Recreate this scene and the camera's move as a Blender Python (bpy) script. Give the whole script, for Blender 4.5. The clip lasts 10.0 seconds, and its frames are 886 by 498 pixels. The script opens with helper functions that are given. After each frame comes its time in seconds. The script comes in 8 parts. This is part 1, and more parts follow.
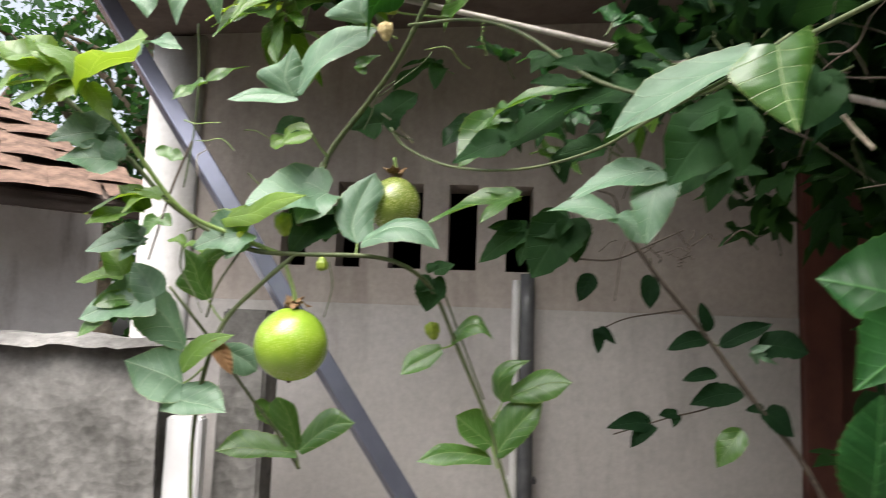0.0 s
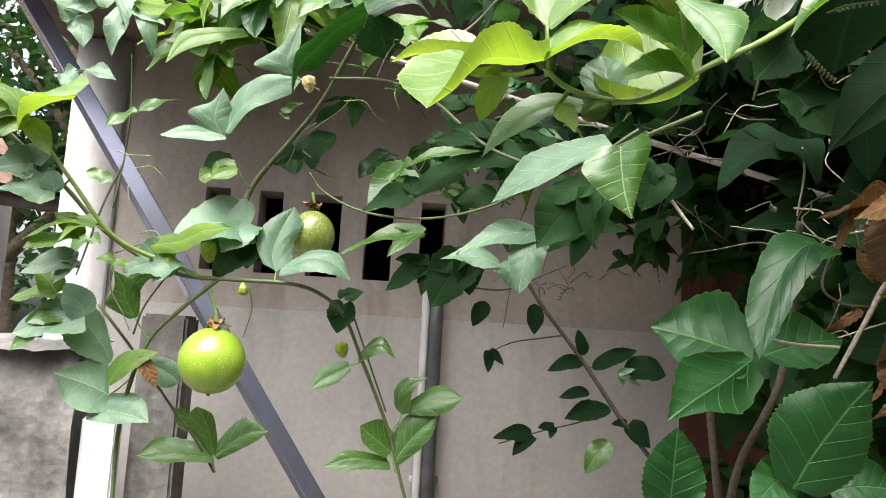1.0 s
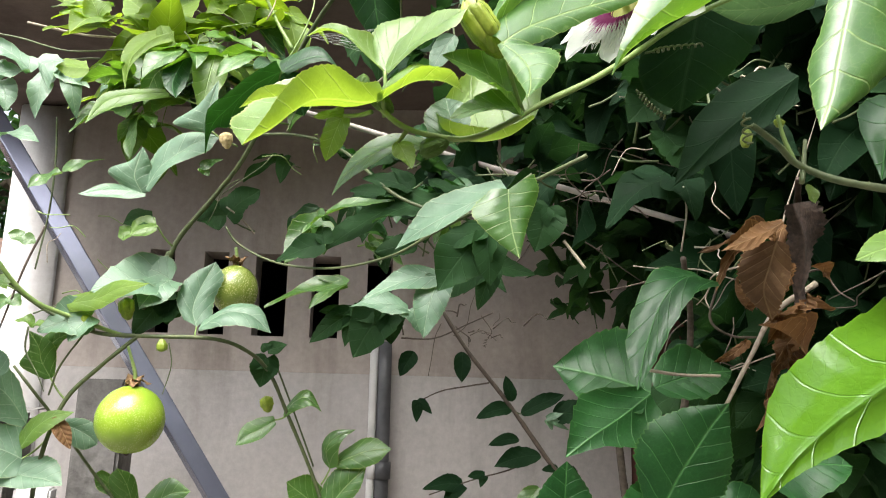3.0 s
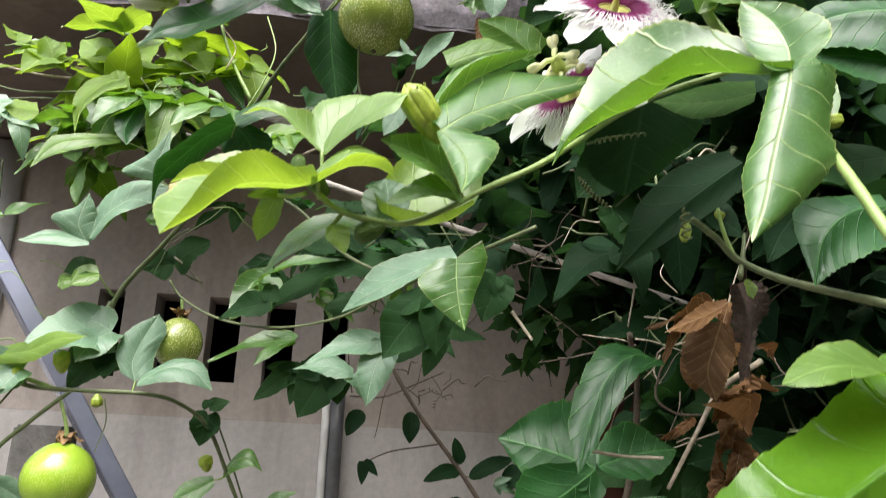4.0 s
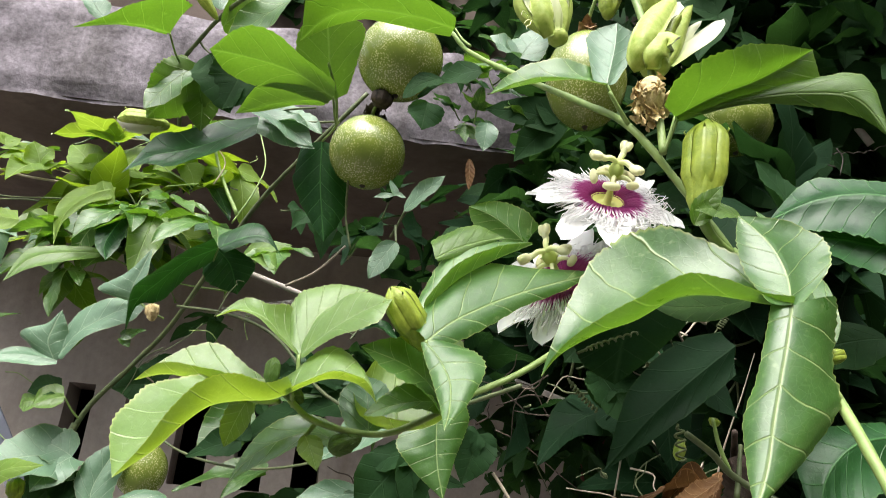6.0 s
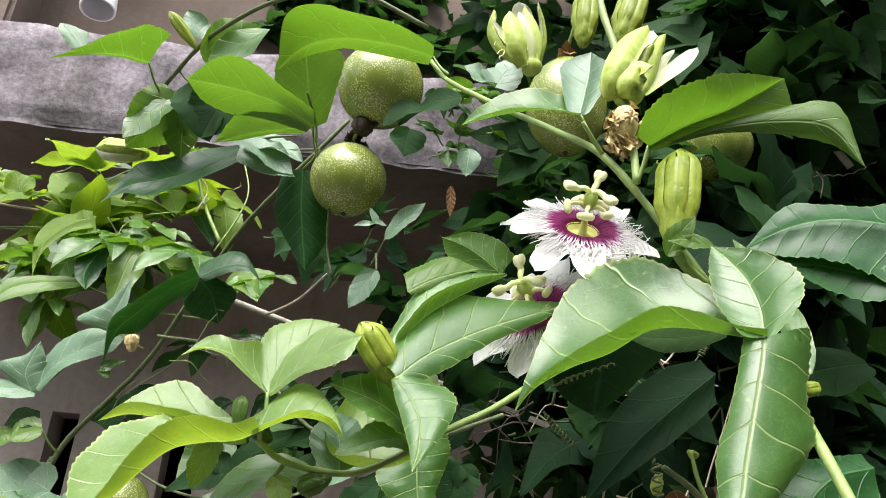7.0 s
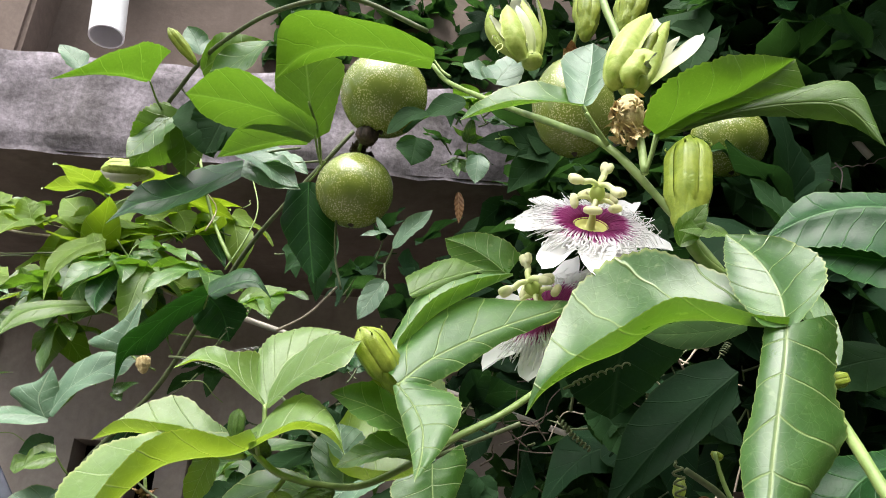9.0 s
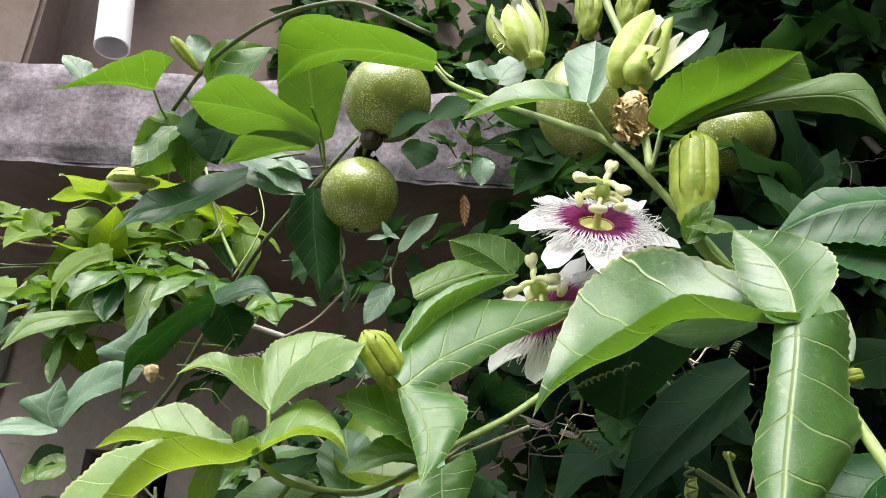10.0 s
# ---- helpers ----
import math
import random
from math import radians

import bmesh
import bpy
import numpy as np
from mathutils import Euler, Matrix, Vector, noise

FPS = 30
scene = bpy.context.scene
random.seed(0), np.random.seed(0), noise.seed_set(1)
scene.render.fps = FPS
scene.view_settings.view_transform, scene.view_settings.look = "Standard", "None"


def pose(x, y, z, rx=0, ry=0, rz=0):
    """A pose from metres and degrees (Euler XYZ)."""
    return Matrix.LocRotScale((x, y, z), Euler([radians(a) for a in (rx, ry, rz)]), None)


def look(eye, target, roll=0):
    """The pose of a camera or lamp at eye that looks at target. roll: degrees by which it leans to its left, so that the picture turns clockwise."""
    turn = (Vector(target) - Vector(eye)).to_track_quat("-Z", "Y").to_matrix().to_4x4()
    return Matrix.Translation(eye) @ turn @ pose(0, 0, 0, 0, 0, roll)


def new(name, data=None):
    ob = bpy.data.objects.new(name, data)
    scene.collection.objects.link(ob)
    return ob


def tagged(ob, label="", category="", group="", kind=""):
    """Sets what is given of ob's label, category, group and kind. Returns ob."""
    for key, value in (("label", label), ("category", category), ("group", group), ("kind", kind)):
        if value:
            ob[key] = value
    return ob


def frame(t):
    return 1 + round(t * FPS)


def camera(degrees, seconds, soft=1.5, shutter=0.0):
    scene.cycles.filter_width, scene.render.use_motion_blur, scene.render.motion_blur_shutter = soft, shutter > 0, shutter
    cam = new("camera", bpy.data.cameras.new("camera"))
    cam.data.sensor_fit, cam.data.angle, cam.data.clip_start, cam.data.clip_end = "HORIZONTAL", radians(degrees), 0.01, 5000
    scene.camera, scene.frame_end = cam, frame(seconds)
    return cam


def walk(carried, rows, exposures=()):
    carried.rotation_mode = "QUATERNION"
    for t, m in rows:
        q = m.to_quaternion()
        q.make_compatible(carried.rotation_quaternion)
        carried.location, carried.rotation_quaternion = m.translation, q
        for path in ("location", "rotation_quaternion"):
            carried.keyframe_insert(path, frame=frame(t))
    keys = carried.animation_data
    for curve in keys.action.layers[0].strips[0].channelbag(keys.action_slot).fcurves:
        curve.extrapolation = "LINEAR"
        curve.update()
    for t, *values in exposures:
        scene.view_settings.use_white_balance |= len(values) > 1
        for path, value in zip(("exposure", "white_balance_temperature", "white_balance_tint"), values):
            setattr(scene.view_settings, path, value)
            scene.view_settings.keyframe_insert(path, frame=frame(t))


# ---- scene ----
EXPO = 1.58
PATH = [
    (0, (0.127, 0.09, 1.617), (0.048, 2.073, 1.859), 2.1),
    (0.5, (0.156, 0.047, 1.618), (0.221, 2.026, 1.902), 3.5),
    (1, (0.14, -0.02, 1.648), (0.272, 1.961, 1.887), 3.5),
    (1.5, (0.18, -0.018, 1.624), (0.325, 1.943, 1.989), 3.3),
    (2, (0.196, -0.025, 1.629), (0.363, 1.937, 1.977), 1.8),
    (3.5, (0.204, -0.037, 1.644), (0.444, 1.897, 2.091), 2.1),
    (4, (0.213, -0.033, 1.661), (0.503, 1.88, 2.167), 2.7),
    (4.5, (0.217, -0.028, 1.688), (0.508, 1.862, 2.273), 2.4),
    (5, (0.215, -0.03, 1.711), (0.484, 1.838, 2.373), 3.5),
    (5.5, (0.214, -0.031, 1.717), (0.502, 1.829, 2.394), 4.0),
    (6, (0.209, -0.033, 1.723), (0.516, 1.811, 2.434), 4.8),
    (7.5, (0.221, -0.033, 1.732), (0.548, 1.783, 2.505), 3.7),
    (8, (0.218, -0.026, 1.733), (0.537, 1.793, 2.499), 3.6),
    (8.5, (0.22, -0.024, 1.732), (0.519, 1.799, 2.497), 3.7),
    (9, (0.229, -0.018, 1.73), (0.499, 1.795, 2.53), 2.4),
    (9.5, (0.23, -0.018, 1.731), (0.491, 1.793, 2.54), 1.8),
    (10, (0.232, -0.014, 1.73), (0.478, 1.797, 2.542), 1.7),
]
cam = camera(60.9, 10.0, soft=0.7, shutter=0.5)
walk(cam, [(t, look(eye, target, roll)) for t, eye, target, roll in PATH],
     exposures=[(0.0, EXPO), (1.0, EXPO + 0.3), (2.0, EXPO + 0.35), (3.5, EXPO + 0.25), (4.5, EXPO), (5.5, EXPO - 0.14), (7.5, EXPO - 0.05), (8.5, EXPO - 0.03), (9.0, EXPO - 0.2), (10.0, EXPO - 0.22)])

# ---- daylight: bright overcast sky, broad soft sun high in the south ----
world = bpy.data.worlds.new("overcast_sky")
scene.world = world
world.use_nodes = True
wn, wl = world.node_tree.nodes, world.node_tree.links
sky = wn.new("ShaderNodeTexSky")
sky.sky_type, sky.sun_disc = "NISHITA", False
sky.sun_elevation, sky.sun_rotation = radians(63), radians(205)
sky.air_density, sky.dust_density, sky.ozone_density = 1.0, 6.0, 1.0
haze = wn.new("ShaderNodeHueSaturation")
haze.inputs["Saturation"].default_value = 0.4
wl.new(sky.outputs[0], haze.inputs["Color"])
wl.new(haze.outputs[0], wn["Background"].inputs[0])
wn["Background"].inputs[1].default_value = 0.115
sun = new("sun", bpy.data.lights.new("sun", "SUN"))
sun.data.energy, sun.data.angle, sun.data.color = 2.0, radians(60), (1.0, 0.97, 0.93)
sun.matrix_world = look((-1.0, -2.1, 7.8), (0.3, 0.6, 1.8))


# ---- materials ----
def material(name, rough=0.6, spec=0.5, metal=0.0):
    m = bpy.data.materials.new(name)
    m.use_nodes = True
    nt = m.node_tree
    b = nt.nodes["Principled BSDF"]
    b.inputs["Roughness"].default_value = rough
    b.inputs["Specular IOR Level"].default_value = spec
    b.inputs["Metallic"].default_value = metal
    return m, nt, b


def node(nt, kind, **values):
    n = nt.nodes.new(kind)
    for k, v in values.items():
        n.inputs[k].default_value = v
    return n


def math_node(nt, op, a, b=None, c=None):
    n = nt.nodes.new("ShaderNodeMath")
    n.operation = op
    for i, v in enumerate((a, b, c)):
        if v is None:
            continue
        if isinstance(v, (int, float)):
            n.inputs[i].default_value = v
        else:
            nt.links.new(v, n.inputs[i])
    return n.outputs[0]


def ramp(nt, fac, stops):
    n = nt.nodes.new("ShaderNodeValToRGB")
    while len(n.color_ramp.elements) < len(stops):
        n.color_ramp.elements.new(0.5)
    for e, (p, c) in zip(n.color_ramp.elements, stops):
        e.position, e.color = p, (*c, 1)
    nt.links.new(fac, n.inputs[0])
    return n.outputs[0]


def mix(nt, fac, a, b, blend="MIX"):
    n = nt.nodes.new("ShaderNodeMix")
    n.data_type, n.blend_type = "RGBA", blend
    for sock, v in ((n.inputs[0], fac), (n.inputs[6], a), (n.inputs[7], b)):
        if isinstance(v, (int, float)):
            sock.default_value = v
        elif isinstance(v, tuple):
            sock.default_value = (*v, 1)
        else:
            nt.links.new(v, sock)
    return n.outputs[2]


def noise_tex(nt, scale, detail=4.0, rough=0.55, vec=None):
    n = node(nt, "ShaderNodeTexNoise", Scale=scale, Detail=detail, Roughness=rough)
    if vec is None:
        tc = nt.nodes.new("ShaderNodeTexCoord")
        vec = tc.outputs["Object"]
    nt.links.new(vec, n.inputs["Vector"])
    return n.outputs["Fac"]


def bump(nt, b, height, strength, dist):
    n = node(nt, "ShaderNodeBump", Strength=strength, Distance=dist)
    nt.links.new(height, n.inputs["Height"])
    nt.links.new(n.outputs[0], b.inputs["Normal"])
    return n


def plaster(name, light, dark, stain, scale=3.0, rough=0.9, pits=0.15, grain=0.12, relief=0.35, fineness=60.0):
    """Rough plaster with large damp stains, fine grain and pits."""
    m, nt, b = material(name, rough, 0.2)
    geo = nt.nodes.new("ShaderNodeNewGeometry").outputs["Position"]
    big = noise_tex(nt, scale, 6, 0.6, geo)
    fine = noise_tex(nt, fineness, 6, 0.65, geo)
    streak = node(nt, "ShaderNodeMapping")
    streak.inputs["Scale"].default_value = (7, 7, 1.2)
    nt.links.new(geo, streak.inputs[0])
    run = noise_tex(nt, 1.6, 5, 0.6, streak.outputs[0])
    col = ramp(nt, big, [(0.35, dark), (0.62, light)])
    col = mix(nt, ramp(nt, run, [(0.5, (0, 0, 0)), (0.72, (0.75, 0.75, 0.75))]), col, stain)
    col = mix(nt, grain, col, ramp(nt, fine, [(0.3, (0.1, 0.1, 0.1)), (0.7, (0.9, 0.9, 0.9))]), "OVERLAY")
    nt.links.new(col, b.inputs["Base Color"])
    vo = node(nt, "ShaderNodeTexVoronoi", Scale=45.0)
    nt.links.new(geo, vo.inputs["Vector"])
    h = math_node(nt, "ADD", fine, math_node(nt, "MULTIPLY", vo.outputs[0], pits))
    bump(nt, b, h, relief, 0.003)
    return m


def leaf_material(name, face, deep, vein, glow, rough=0.33, through_share=0.3, spec=0.7, ribs=5.0, quilt=0.22, vein_width=0.022, relief=0.55, wax=0.0):
    """A leaf blade: pale midrib and side veins from the blade's own UV, blotches, quilted relief, light through the blade."""
    m, nt, b = material(name, rough, spec)
    uv = nt.nodes.new("ShaderNodeUVMap").outputs[0]
    sep = nt.nodes.new("ShaderNodeSeparateXYZ")
    nt.links.new(uv, sep.inputs[0])
    u, v = sep.outputs[0], sep.outputs[1]
    side = math_node(nt, "ABSOLUTE", math_node(nt, "SUBTRACT", v, 0.5))
    geo = nt.nodes.new("ShaderNodeTexCoord").outputs["Object"]
    wob = noise_tex(nt, 30, 2, 0.5, geo)
    mid = math_node(nt, "SUBTRACT", 1.0, math_node(nt, "SMOOTH_MIN", math_node(nt, "DIVIDE", side, vein_width), 1.0, 0.1))
    along = math_node(nt, "SUBTRACT", math_node(nt, "MULTIPLY", u, ribs), math_node(nt, "MULTIPLY", math_node(nt, "POWER", side, 0.8), 2.4))
    along = math_node(nt, "ADD", along, math_node(nt, "MULTIPLY", wob, 0.5))
    saw = math_node(nt, "ABSOLUTE", math_node(nt, "SUBTRACT", math_node(nt, "FRACT", along), 0.5))
    ribv = math_node(nt, "MAXIMUM", math_node(nt, "SUBTRACT", 1.0, math_node(nt, "DIVIDE", saw, 0.034)), 0.0)
    net = node(nt, "ShaderNodeTexVoronoi", Scale=20.0)
    net.feature = "DISTANCE_TO_EDGE"
    stretch = node(nt, "ShaderNodeMapping")
    stretch.inputs["Scale"].default_value = (1.0, 0.8, 1)
    nt.links.new(uv, stretch.inputs[0])
    nt.links.new(stretch.outputs[0], net.inputs["Vector"])
    fine = math_node(nt, "MAXIMUM", math_node(nt, "SUBTRACT", 1.0, math_node(nt, "DIVIDE", net.outputs[0], 0.045)), 0.0)
    veins = math_node(nt, "MAXIMUM", mid, math_node(nt, "MULTIPLY", ribv, 0.9))
    ribs_only = veins
    veins = math_node(nt, "MAXIMUM", veins, math_node(nt, "MULTIPLY", fine, 0.12))
    rnd = nt.nodes.new("ShaderNodeObjectInfo").outputs["Random"]
    blot = noise_tex(nt, 38, 5, 0.6, geo)
    tone = math_node(nt, "ADD", math_node(nt, "MULTIPLY", blot, 0.75), math_node(nt, "MULTIPLY", rnd, 0.25))
    col = ramp(nt, tone, [(0.32, deep), (0.66, face)])
    speck = noise_tex(nt, 170, 2, 0.5, geo)
    col = mix(nt, ramp(nt, speck, [(0.66, (0, 0, 0)), (0.74, (0.35, 0.35, 0.35))]), col, vein)
    col = mix(nt, math_node(nt, "MULTIPLY", veins, 0.9), col, vein)
    at = nt.nodes.new("ShaderNodeAttribute")
    at.attribute_name = "rim"
    col = mix(nt, ramp(nt, at.outputs["Fac"], [(0.96, (0, 0, 0)), (0.99, (0.45, 0.45, 0.45))]), col, (vein[0] * 1.35, vein[1] * 1.1, vein[2] * 0.8))
    tiny = noise_tex(nt, 420, 3, 0.6, geo)
    col = mix(nt, 0.22, col, ramp(nt, tiny, [(0.3, (0.25, 0.25, 0.25)), (0.7, (0.75, 0.75, 0.75))]), "OVERLAY")
    nt.links.new(col, b.inputs["Base Color"])
    nt.links.new(ramp(nt, blot, [(0.3, (rough - 0.1,) * 3), (0.7, (rough + 0.12,) * 3)]), b.inputs["Roughness"])
    h = math_node(nt, "SUBTRACT", math_node(nt, "MULTIPLY", saw, quilt), math_node(nt, "MULTIPLY", ribs_only, 0.45))
    h = math_node(nt, "ADD", h, math_node(nt, "MULTIPLY", blot, 0.7))
    h = math_node(nt, "ADD", h, math_node(nt, "MULTIPLY", fine, -0.03))
    h = math_node(nt, "ADD", h, math_node(nt, "MULTIPLY", tiny, 0.06))
    bm_ = bump(nt, b, h, relief, 0.0018)
    b.inputs["Coat Weight"].default_value, b.inputs["Coat Roughness"].default_value = wax, 0.32
    tr = nt.nodes.new("ShaderNodeBsdfTranslucent")
    nt.links.new(mix(nt, 0.85, col, glow), tr.inputs[0])
    nt.links.new(bm_.outputs[0], tr.inputs["Normal"])
    ms = node(nt, "ShaderNodeMixShader", Fac=through_share)
    nt.links.new(b.outputs[0], ms.inputs[1])
    nt.links.new(tr.outputs[0], ms.inputs[2])
    nt.links.new(ms.outputs[0], nt.nodes["Material Output"].inputs[0])
    return m


def plain(name, a, c, rough=0.5, scale=80.0, spec=0.5, metal=0.0, relief=0.15, depth=0.0006):
    """Two-tone mottled surface with fine relief."""
    m, nt, b = material(name, rough, spec, metal)
    geo = nt.nodes.new("ShaderNodeTexCoord").outputs["Object"]
    n = noise_tex(nt, scale, 5, 0.6, geo)
    nt.links.new(ramp(nt, n, [(0.3, a), (0.7, c)]), b.inputs["Base Color"])
    bump(nt, b, n, relief, depth)
    return m


def fruit_material(name, skin, shade, fleck, amount):
    """Glossy rind with pale flecks."""
    m, nt, b = material(name, 0.22, 0.7)
    geo = nt.nodes.new("ShaderNodeTexCoord").outputs["Object"]
    vo = node(nt, "ShaderNodeTexVoronoi", Scale=520.0, Randomness=1.0)
    nt.links.new(geo, vo.inputs["Vector"])
    big = noise_tex(nt, 22, 4, 0.6, geo)
    col = ramp(nt, big, [(0.3, shade), (0.7, skin)])
    dots = ramp(nt, vo.outputs[0], [(0.26, (amount,) * 3), (0.46, (0, 0, 0))])
    patch = ramp(nt, noise_tex(nt, 34, 3, 0.6, geo), [(0.36, (0, 0, 0)), (0.58, (1, 1, 1))])
    col = mix(nt, mix(nt, 1.0, dots, patch, "MULTIPLY"), col, fleck)
    nt.links.new(col, b.inputs["Base Color"])
    bump(nt, b, math_node(nt, "ADD", vo.outputs[0], big), 0.12, 0.0006)
    b.inputs["Subsurface Weight"].default_value = 0.05
    b.inputs["Subsurface Radius"].default_value = (0.004, 0.006, 0.002)
    return m


def uv_ramp_material(name, stops, rough=0.6, through_share=0.25):
    """Colour by the first UV coordinate (from root to tip), a little light through."""
    m, nt, b = material(name, rough, 0.3)
    uv = nt.nodes.new("ShaderNodeUVMap").outputs[0]
    sep = nt.nodes.new("ShaderNodeSeparateXYZ")
    nt.links.new(uv, sep.inputs[0])
    geo = nt.nodes.new("ShaderNodeTexCoord").outputs["Object"]
    f = math_node(nt, "ADD", sep.outputs[0], math_node(nt, "MULTIPLY", math_node(nt, "SUBTRACT", noise_tex(nt, 220, 3, 0.5, geo), 0.5), 0.12))
    col = ramp(nt, f, stops)
    nt.links.new(col, b.inputs["Base Color"])
    tr = nt.nodes.new("ShaderNodeBsdfTranslucent")
    nt.links.new(col, tr.inputs[0])
    ms = node(nt, "ShaderNodeMixShader", Fac=through_share)
    nt.links.new(b.outputs[0], ms.inputs[1])
    nt.links.new(tr.outputs[0], ms.inputs[2])
    nt.links.new(ms.outputs[0], nt.nodes["Material Output"].inputs[0])
    return m


